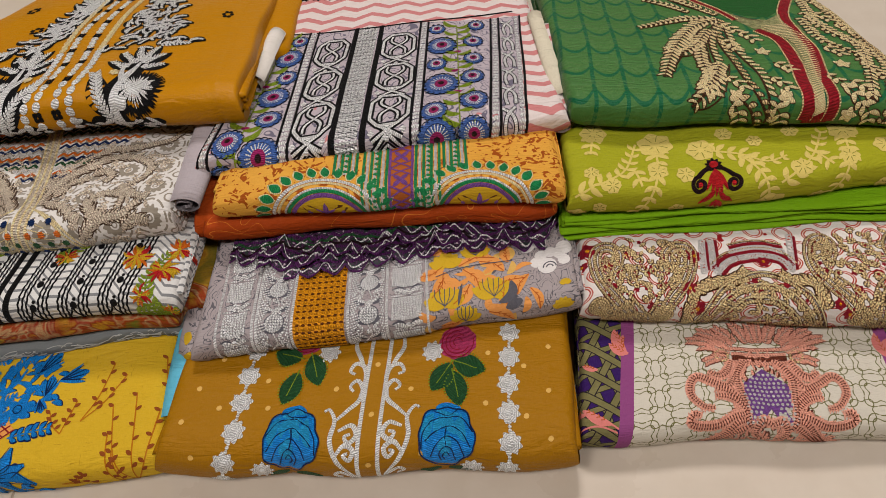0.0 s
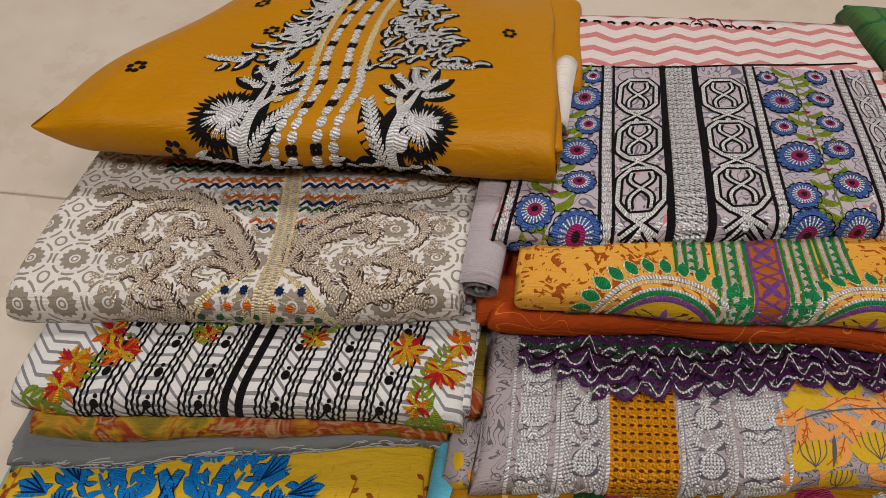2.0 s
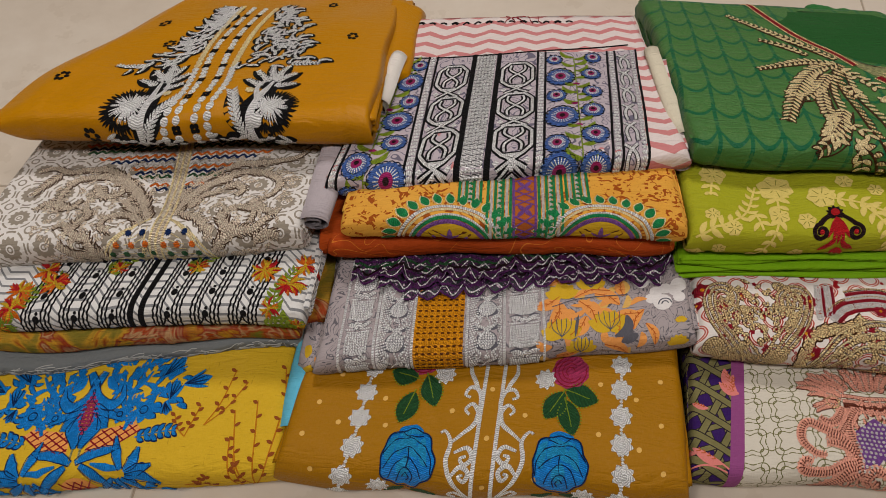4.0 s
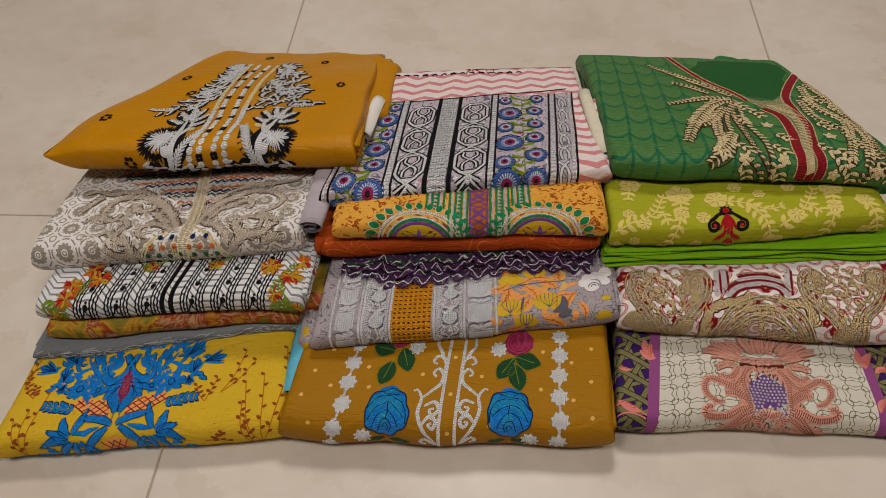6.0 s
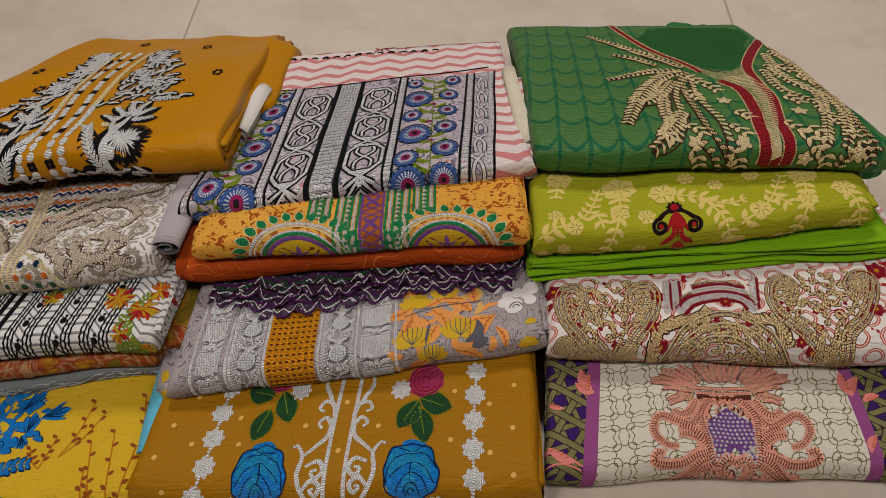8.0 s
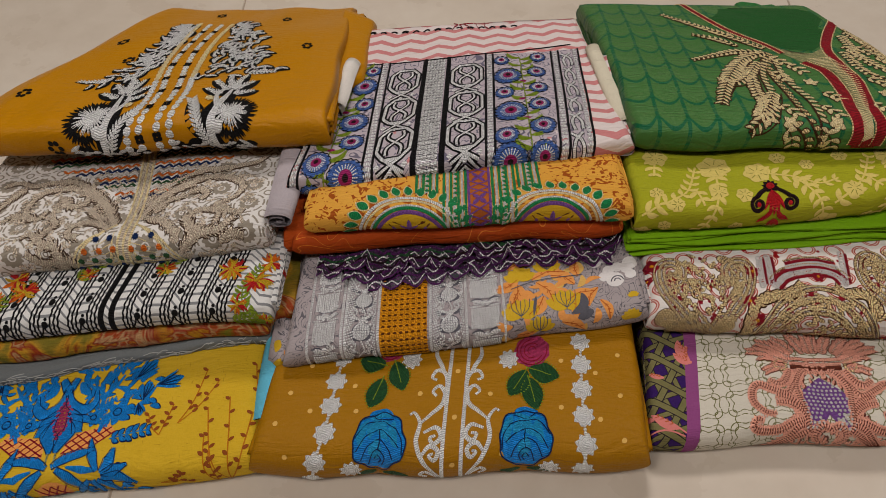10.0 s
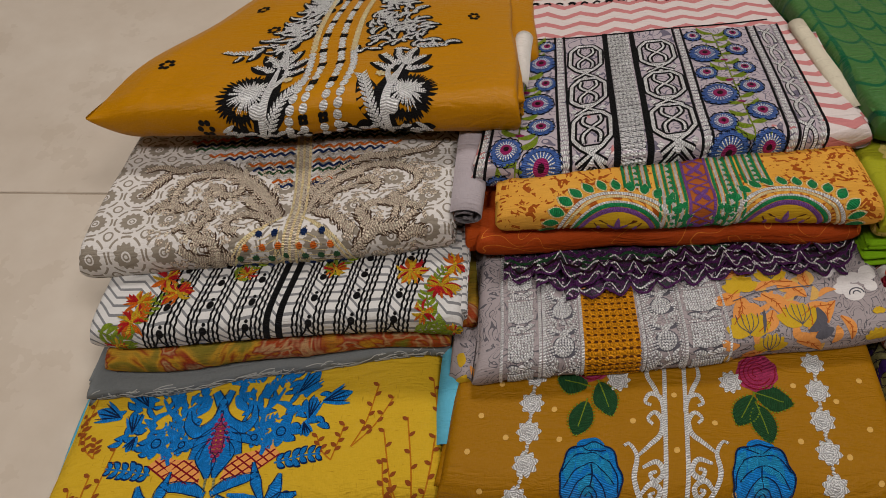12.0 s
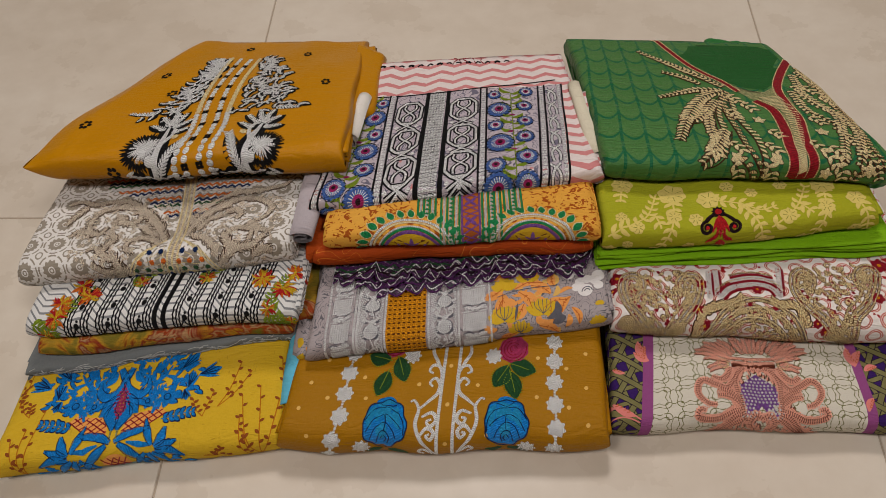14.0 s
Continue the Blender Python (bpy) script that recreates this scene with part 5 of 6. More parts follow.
    # pinched corner, back corner tip and rolled white lining
    roll("rolled_lining", (-0.152, 0.600, 0.148), (-0.144, 0.69, 0.132), 0.012, 1.7, MAT["white"], t, "rolled white lining edge", 0.5, flat=1.2)
    cloth_part("corner_tip", Fold((-0.190, 0.80, 0.082), (-0.146, 0.835, 0.082), (-0.148, 0.858, 0.074), (-0.19, 0.855, 0.07), 0.012, seed=66), MAT["mustard"], t, "pointed back corner", 24, 24)
    cloth_part("sleeve_fold", Fold((-0.165, 0.63, 0.128), (-0.128, 0.66, 0.110), (-0.130, 0.82, 0.075), (-0.17, 0.84, 0.08), 0.030, seed=67, side=6), MAT["mustard"], t, "tucked sleeve fold", 30, 40)


def filigree(f, parent, paths, seed, mat="antique", name="paisley_scroll", label="raised antique-gold scroll embroidery", leaf=9, wid=4, gap=4.2, stem=6.0):
    for i, p in enumerate(paths):
        s = Stitch(f, 0.3)
        c = curve(*p)
        s.fern(c, leaf, wid, gap, 48, stem, seed + i)
        o = s.make(name, mat, parent, label)
        # wider dark backing gives each scroll a painted shadow outline
        Stitch(f, 0.12).line(c, stem + 3.0, 0.2).fern(c, leaf + 1.2, wid + 1.3, gap, 48, 0, seed + i).make("shade_backing", "rustbrown" if mat == "coral" else "umber_shade", o)
        e = Stitch(f, 1.0)
        e.line(c + (0.9, 1.9), 1.3, 0.7).line(c - (0.9, 1.9), 1.3, 0.7)
        e.make("scroll_cord", mat, o)
        Stitch(f, 1.1).line(c, 0.9 if mat != "coral" else 3.4, 0.3).make("scroll_core", "brown" if mat == "coral" else mat, o)


def curls(f, parent, n, seed, inside, mat, name, label="", r=(1.6, 4.2), w=1.3, base=0.3, x=(0, 320), y=(15, 190)):
    rnd = random.Random(seed)
    s = Stitch(f, base)
    made = 0
    while made < n:
        px, py = rnd.uniform(*x), rnd.uniform(*y)
        if inside(px, py):
            if rnd.random() < 0.6:
                s.spiral(px, py, rnd.uniform(*r), rnd.uniform(0.7, 1.5), rnd.uniform(0, 360), rnd.choice((1, -1)), w)
            else:
                s.leaf(px, py, rnd.uniform(0, 360), rnd.uniform(*r) * 2, w * 2)
            made += 1
    return tagged(s.make(name, mat, parent, label), kind="stuff")


def rosette_shirt():
    t, f = garment("L2", "folded_shirt", "folded grey-beige rosette print shirt with antique gold scroll embroidery", MAT["rosette"])
    paths = [[(165, 65), (144, 97), (119, 124), (96, 131), (74, 127), (66, 110), (70, 93), (83, 86), (87, 97)], [(156, 86), (131, 116), (103, 139), (79, 143), (60, 139), (44, 146), (30, 142)],
             [(96, 118), (108, 102), (121, 104), (121, 118), (112, 120)], [(161, 59), (146, 72), (132, 73), (122, 68), (123, 56), (132, 54)], [(113, 11), (115, 44), (100, 51), (87, 61), (78, 58)],
             [(127, 27), (118, 36), (102, 33), (86, 44)], [(81, 86), (58, 95), (50, 86)], [(53, 137), (44, 121), (38, 107)], [(98, 54), (98, 66), (105, 74), (96, 87)], [(152, 75), (139, 85), (130, 94)],
             [(187, 70), (192, 101), (212, 118), (233, 129), (259, 125), (274, 110), (272, 94), (262, 85)], [(179, 87), (195, 119), (223, 139), (256, 142), (280, 148), (287, 157)], [(192, 72), (209, 65), (221, 53), (229, 49)],
             [(243, 49), (232, 65), (241, 76), (261, 69), (261, 55)], [(229, 34), (244, 47), (266, 49), (279, 57)], [(222, 107), (232, 113), (241, 103), (237, 94)], [(254, 86), (269, 68), (286, 60)], [(197, 80), (204, 97), (219, 102)],
             [(191, 89), (205, 111), (226, 121)], [(266, 38), (275, 44), (289, 40)]]
    filigree(f, t, paths, 31, leaf=8.5, wid=2.4, gap=3.4, stem=4)
    curls(f, t, 330, 5, lambda x, y: 58 < x < 292 and abs(x - 172) > 12 and (abs(((x - 112) if x < 172 else (x - 236))) / 56) ** 2 + ((y - 84) / 66) ** 2 < 1.15 and not (abs(x - 172) < 45 and y < 58), "antique", "gold_filling", "small antique-gold curls filling the scrolls", r=(2, 5), w=1.8)
    c = curve((171, 12), (179, 60), (176, 102), (163, 185))
    b = Stitch(f, 0.3).line(c, 13, 0.4).make("centre_band", "antique", t, "antique-gold placket band")
    s = Stitch(f, 0.8)
    for dx in (-5.5, 0, 5.5):
        s.line(c + (dx, 0), 2.2, 0.7)
    s.make("band_cord", "pale_gold", b)
    for k, y in enumerate(np.arange(110, 192, 6.0)):
        half = np.interp(y, [108, 125, 142, 165, 190], [8, 24, 40, 84, 90])
        cx = np.interp(y, [12, 60, 102, 185], [171, 179, 176, 163])
        mat = ("navy", "orange", "white", "leaf", "navy", "orange", "white")[k % 7]
        for sg in (-1, 1):
            n = int(half / 4.4)
            pts = [(cx + sg * (8 + 4.6 * i), y + (2.8 if i % 2 else -1.8) + 0.05 * i) for i in range(n + 2)]
            Stitch(f, 0.35).line(pts, 2.6, 0.8, 1.2).make("zigzag", mat, t)
    g = Stitch(f, 0.3)
    for sg in (-1, 1):
        for r in (0, 4):
            g.line(curve((175 + sg * (56 - r), 16), (175 + sg * (40 - r), 44), (175 + sg * 8, 66)), 2.2, 0.8)
    for i in range(7):
        for sg in (-1, 1):
            g.line([(175 + sg * (8 + i * 7), 16), (175 + sg * 8, 20 + (6 - i) * 6)], 0.8, 0.4).line([(175 + sg * 8, 14 + i * 6.5), (175 + sg * (48 - i * 4), 16 + i * 5)], 0.8, 0.4)
    g = g.make("jewel_lattice", "pale_gold", t, "jewel-toned dotted lattice")
    for row, (y, xs, mat) in enumerate(((51, (151, 164, 188, 203), "navy"), (41, (140, 154, 167, 184, 196, 210), "orange"), (32, (134, 147, 160, 172, 188, 201, 214), "leaf"), (23, (130, 143, 157, 170, 192, 206, 218), "navy"))):
        for x in xs:
            Stitch(f, 0.6).disc(x, y, 3.3, 0.9, 16, 3.3, 8, 0.3).make("jewel", mat, g)
    roll("rolled_sleeve", (-0.193, 0.456, 0.144), (-0.184, 0.60, 0.138), 0.016, 1.8, MAT["lilac"], t, "rolled lilac-grey sleeve edge", 2.6, -1, 0.65)


def chevron_line_shirt():
    t, f = garment("L3", "folded_shirt", "folded white and grey chevron shirt with black stitching, orange flowers", MAT["greychevron"])
    L = lambda x, y: x + (y - 19) * 0.15
    s = Stitch(f, 0.3)
    for x in (142, 152):
        s.line([(L(x, 8), 8), (L(x, 110), 110)], 5.5, 0.6)
    s.make("centre_bar", "black", t, "black satin centre bars")
    base = [44, 78, 112, 163, 197, 231]
    for i, b in enumerate(base):
        s = Stitch(f, 0.3)
        for dx in (0, 3.6, 7.2, 17.4, 21, 24.6):
            pts = [(L(b + dx, y) + 0.5 * math.sin(y * 0.9 + dx), y) for y in np.arange(20 if dx in (3.6, 21) else 9, 112, 2.2)]
            s.line(pts, 1.7, 0.6, 2.5)
        s.line(curve((L(b + 5, 20), 20), (L(b + 10, 28), 28), (L(b + 12, 36), 36)), 1.6).line(curve((L(b + 19, 20), 20), (L(b + 14, 28), 28), (L(b + 12, 36), 36)), 1.6)
        s.line(curve((L(b + 2, 8), 8), (L(b + 12, 18), 18), (L(b + 22, 8), 8)), 1.6)
        for y in (36, 56, 78, 96):
            x = L(b + 13, y)
            s.disc(x, y, 3.0, 0.9, 10, 3.4).disc(x + 1, y + 5, 1.6, 0.7, 6)
        s.make("stitched_column", "black", t, "black chain-stitched column with knots")
    for x, y, r in ((38, 63, 12), (66, 71, 13), (37, 46, 11), (22, 26, 8), (256, 82, 13), (282, 68, 13), (270, 42, 9), (296, 27, 8), (120, 84, 8), (194, 86, 9), (292, 92, 11), (52, 88, 11)):
        o = Stitch(f, 0.4)
        q, e = Stitch(f, 0.8), Stitch(f, 0.9)
        rn = random.Random(int(x * 7 + y))
        for i in range(int(r * 2.2)):
            a = rn.uniform(0, 360)
            st = rn.choice((o, o, q, e))
            st.leaf(x + 1.5 * math.cos(math.radians(a)), y + 1.5 * math.sin(math.radians(a)), a, r * rn.uniform(0.7, 1.15), r * 0.26, 0.8, rn.uniform(-.2, .2))
        o.disc(x, y, 1.5, 0.5), q.disc(x, y, 1.2, 1.0), e.disc(x, y, r * 0.16, 1.3)
        o = o.make("orange_flower", "orange", t, "orange, yellow and red stitched flower")
        q.make("petal_stitch", "red", o), e.make("petal_stitch", "yellow", o)
    s, rnd = Stitch(f, 0.35), random.Random(8)
    for pts in (curve((24, 18), (32, 40), (50, 60), (70, 84)), curve((300, 16), (280, 34), (272, 60), (286, 90)), curve((110, 80), (122, 92), (134, 100)), curve((186, 82), (200, 96), (212, 104)), curve((262, 22), (280, 26), (300, 30)), curve((10, 40), (24, 34), (38, 24))):
        s.fern(pts, 11, 4.2, 5, 50, 1.4, 5)
    s.make("flower_leaf", "lime", t, "olive-green stitched leaves")


def blossom_dupatta():
    t, f = garment("L3b", "folded_dupatta", "folded crinkled chiffon scarf in blurred red, olive and amber blossom print", MAT["blossom"])
    for k in range(2):
        c = [p + np.array((0.004, 0.004 + 0.003 * k, -0.002 + 0.004 * k)) for p in f.c]
        c[1] = c[1] + np.array((0.016, 0.012, 0.002))
        cloth_part("inner_layer", Fold(*c, 0.010, 0.8, 26, seed=31 + k), MAT["blossom"], t, nu=60, nv=50)


def grey_cloth():
    t, f = garment("L4", "folded_trousers", "folded plain grey cotton trousers with frayed raw front edge", MAT["grey"])
    rnd = random.Random(14)
    s = Stitch(f, 0.4)
    for i in range(170):
        x = rnd.uniform(6, f.w * 1000 - 6)
        y = rnd.uniform(9, 18)
        L = rnd.uniform(5, 18)
        a = math.radians(rnd.choice((rnd.uniform(-25, 25), rnd.uniform(150, 210), rnd.uniform(230, 310))))
        s.line(curve((x, y), (x + L * .5 * math.cos(a), y + L * .5 * math.sin(a) + rnd.uniform(-2, 2)), (x + L * math.cos(a), max(1.5, y + L * .6 * math.sin(a))), n=8), 0.7, 0.6, 3)
    s.make("frayed_thread", MAT["fray"], t, "loose frayed grey threads")
    for k in range(3):
        c = [p + np.array((0, -0.003 + 0.003 * k, -0.010 + 0.005 * k)) for p in f.c]
        cloth_part("under_layer", Fold(*c, 0.0045, 0.8, 30, seed=140 + k), MAT["grey"], t, nu=50, nv=50)
    cloth_part("side_drape", Fold((-0.215, 0.392, 0.036), (-0.172, 0.415, 0.044), (-0.172, 0.60, 0.06), (-0.20, 0.60, 0.06), 0.020, seed=145, side=5), MAT["grey"], t, nu=30, nv=40)


MAT["fray"] = Mat("frayed_thread", 0.9).done(srgb(168, 168, 162))


def yellow_shirt():
    t, f = garment("L5", "folded_shirt", "folded yellow slub shirt with bright blue embroidery, on the floor", MAT["slub"])
    cx = lambda y: np.interp(y, [15, 110, 160], [134, 131, 124])
    half = lambda pts, m: [(cx(y) + m * (x - cx(y)), y) for x, y in pts]
    lattice = [(139, 61), (142, 78), (149, 87), (164, 90), (177, 95), (186, 86), (171, 75), (157, 67)]
    lat, dm = Stitch(f, 0.25), Stitch(f, 0.5)
    for m in (1, -1):
        q = half(lattice, m)
        lat.patch(q, 0.2)
        test, p = within(q)
        for k in range(-14, 15):
            for sl in (0.75, -0.75):
                pts = [(cx(84) + m * (40 + u), 84 + k * 7.5 + sl * u) for u in np.arange(-42, 42, 1.5)]
                run = [r for r in pts if test(*r)]
                if len(run) > 2:
                    dm.line([run[0], run[-1]], 1.3, 0.6)
    lat.disc(cx(30), 30, 15, 0.2, 16, 16)
    for q in (-9, -2, 5):
        dm.line([(cx(30) + q - 5, 18), (cx(30) + q + 9, 42)], 1.2).line([(cx(30) + q + 9, 18), (cx(30) + q - 5, 42)], 1.2)
    lat.make("lattice_ground", "orange_print", t, "pale orange stitched ground")
    dm.make("lattice", "crimson", t, "crimson crossed-stitch lattice")
    s = Stitch(f, 0.4)
    for r in range(11):
        y = 84 + r * 3.9
        n = (1, 2, 3, 4, 5, 5, 4, 4, 3, 2, 1)[r]
        for i in range(n):
            s.disc(cx(y) + (i - (n - 1) / 2) * 3.9, y, 2.2, 1.1, 7)
    s.make("berry_cluster", "pink", t, "pink knotted berry cluster")
    stem = Stitch(f, 0.5).line([(cx(84) - 2.5, 84), (cx(56) - 4, 56)], 2.0, 1.0).line([(cx(84) + 2.5, 84), (cx(56) + 4, 56)], 2.0, 1.0)
    stem.make("pale_stem", "sage", t, "pale stitched stem")
    strokes = [([(135, 69), (137, 82), (141, 90), (137, 102)], (3, 14, 13, 2)), ([(135, 57), (146, 63), (161, 67), (171, 70)], (4, 9, 8, 3)), ([(139, 55), (150, 48), (160, 39), (167, 25)], (4, 9, 8, 3)),
               ([(148, 56), (164, 53), (175, 53)], (2, 6, 3)), ([(176, 52), (170, 64), (165, 80)], (4, 9, 2)), ([(179, 51), (186, 58), (189, 70)], (3, 11, 3)), ([(180, 50), (191, 52), (204, 56)], (3, 9, 2)),
               ([(180, 47), (196, 47), (212, 40)], (4, 9, 2)), ([(176, 45), (186, 37), (194, 25)], (4, 9, 2)), ([(172, 45), (175, 36), (177, 25)], (4, 8, 2)), ([(168, 45), (161, 37), (154, 25)], (3, 8, 2)),
               ([(128, 133), (135, 118), (149, 110), (157, 118), (156, 130)], (4, 9, 11, 8, 3)), ([(136, 111), (145, 101), (149, 87)], (5, 10, 9)), ([(135, 105), (152, 101), (166, 95)], (4, 8, 3)), ([(169, 86), (172, 96), (176, 102)], (3, 6, 2)),
               ([(179, 145), (173, 133), (166, 125), (164, 111)], (2, 4, 5, 3)), ([(173, 133), (184, 129), (192, 120)], (2, 6, 3)), ([(166, 123), (157, 131), (148, 135)], (2, 6, 3)), ([(175, 120), (171, 112), (164, 108)], (2, 6, 3)),
               ([(138, 140), (142, 132), (151, 125)], (4, 7, 2)), ([(119, 145), (127, 133), (133, 125)], (6, 9, 3)), ([(154, 144), (147, 140), (139, 143)], (3, 7, 2)), ([(195, 128), (189, 123), (187, 114)], (2, 7, 2))]
    for m in (1, -1):
        A = lambda a: a if m > 0 else 180 - a
        s, e = Stitch(f, 0.4), Stitch(f, 1.5)
        for p, w in strokes:
            c = curve(*half(p, m))
            s.line(c, w, 1.5, 2.0)
            if max(w) > 7:
                e.line(c[2:-2], 0.8, 0.4)
                for sd in (1, -1):
                    e.line(offset(c, sd * np.interp(np.linspace(0, 1, len(c)), np.linspace(0, 1, len(w)), w) * 0.5), 0.7, 0.2)
        b = s.make("blue_leaf_spray", "blue", t, "bright blue satin-stitched leaf spray")
        e.make("thread_outline", "navy", b)
        for (x, y), r in zip(half([(183, 105), (161, 101)], m), (13, 9)):
            fl = Stitch(f, 0.5).flower(x, y, r, 6, r * 0.62, 1.3, 20).disc(x, y, r * 0.3, 1.8, 12).make("blue_flower", "blue", t, "bright blue six-petal flower")
            Stitch(f, 2.0).ring(x, y, r * 0.3, 0.9, 0.4).make("flower_ring", "navy", fl)
        s, o = Stitch(f, 0.6), Stitch(f, 0.4)
        drops(s, o, curve(*half([(182, 79), (199, 83), (219, 86)], m)), 9, 4.4, 6.4, 48, seed=3)
        g = s.line(curve(*half([(182, 79), (199, 83), (219, 86)], m)), 1.6, 1.2).make("blue_frond", "blue", t, "bright blue frond")
        o.make("frond_edge", "navy", g)
        for (x, y), a, l, w in zip(half([(192, 139), (215, 130), (205, 115), (201, 113)], m), (50, 20, 80, -70), (26, 26, 20, 14), (15, 12, 12, 9)):
            k, h = Stitch(f, 0.4), Stitch(f, 1.2)
            k.leaf(x, y, A(a), l, w, 0.9)
            for d in (-0.3, -0.1, 0.1, 0.3):
                h.leaf(x, y, A(a + d * 60), l * 0.9, 1.5, 0.6)
            k.leaf(x, y, A(a + 24), l * 0.9, 4, 1.2).leaf(x, y, A(a - 24), l * 0.9, 4, 1.2)
            g = k.make("blue_bud", "blue", t, "bright blue hatched bud")
            h.make("bud_stitch", "navy", g)
        s = Stitch(f, 0.4)
        for p in ([(164, 143), (173, 153), (185, 155)], [(137, 150), (147, 155), (157, 155)], [(164, 108), (169, 115), (178, 120)], [(176, 91), (169, 100), (168, 109)], [(115, 150), (116, 164), (113, 177)]):
            s.fern(curve(*half(p, m)), 7, 3.0, 3.6, 50, 2.0, 9)
        s.make("blue_sprig", "blue", t, "bright blue small sprigs")
    fill, edge, rb = Stitch(f, 0.35), Stitch(f, 0.25), random.Random(44)
    zone, zp = within([(cx(90) + x, y) for x, y in ((20, 96), (44, 100), (72, 92), (84, 112), (80, 140), (60, 158), (24, 160), (10, 140))])
    low, lp = within([(cx(30) + x, y) for x, y in ((24, 16), (50, 12), (82, 20), (70, 46), (56, 66), (40, 56), (26, 36))])
    for test, p, n in ((zone, zp, 84), (low, lp, 36)):
        for _ in range(n):
            x, y = rb.uniform(p[:, 0].min(), p[:, 0].max()), rb.uniform(p[:, 1].min(), p[:, 1].max())
            if not test(x, y):
                continue
            an, ln, wd = math.degrees(math.atan2(y - 60, x - cx(y))) + rb.uniform(-60, 60), rb.uniform(8, 14), rb.uniform(3.4, 5.2)
            for m in (1, -1):
                u = cx(y) + m * (x - cx(y))
                fill.leaf(u, y, an if m > 0 else 180 - an, ln, wd, 1.2, 0.14)
                edge.leaf(u, y, an if m > 0 else 180 - an, ln + 0.8, wd + 1.1, 0.6, 0.14)
    g = tagged(fill.make("blue_foliage", "blue", t, "close bright blue stitched leaflets"), kind="stuff")
    tagged(edge.make("leaflet_edge", "navy", g), kind="stuff")
    rnd = random.Random(2)
    for base, tips in (((293, 24), ((289, 112), (312, 94), (269, 104))), ((282, 24), ((270, 76), (276, 60))), ((243, 91), ((262, 145), (276, 132))), ((34, 24), ((33, 82), (20, 72), (46, 104))),
                       ((30, 96), ((26, 112), (14, 118))), ((12, 110), ((8, 136), (14, 160))), ((232, 36), ((262, 32), (254, 44))), ((318, 100), ((320, 130), (310, 146))), ((228, 80), ((236, 110), (214, 100)))):
        a, b = Stitch(f, 0.35), Stitch(f, 0.45)
        for tip in tips:
            c = curve(base, ((base[0] + tip[0]) / 2 + rnd.uniform(-3, 3), (base[1] * .6 + tip[1] * .4)), tip)
            a.line(c, 1.2, 0.1)
            for q in range(len(c) // 3, len(c), 5):
                sd = 1 if (q // 5) % 2 else -1
                b.leaf(c[q][0], c[q][1], 90 + sd * 55, 6, 3.4, 0.1)
        g = a.make("twig_print", "stalk", t, "printed ochre twig with brown buds")
        b.make("bud_print", "twig", g)
    c = [p + np.array(d) for p, d in zip(f.c, ((-0.012, 0.006, 0), (0, 0.01, 0), (0, 0, 0), (-0.014, 0, 0)))]
    cloth_part("blue_lining", Fold(*c, 0.02, 0.8, 40, seed=55), MAT["skyblue"], t, "sky-blue lining edge", 60, 60)
    roll("rolled_lining", (-0.201, 0.300, 0.036), (-0.194, 0.42, 0.050), 0.016, 1.7, MAT["skyblue"], t, "rolled sky-blue lining", 2.8, -1, 1.15)
    roll("rolled_lining", (-0.197, 0.288, 0.022), (-0.190, 0.40, 0.030), 0.014, 1.5, MAT["skyblue"], t, "", 2.0, -1, 0.8)


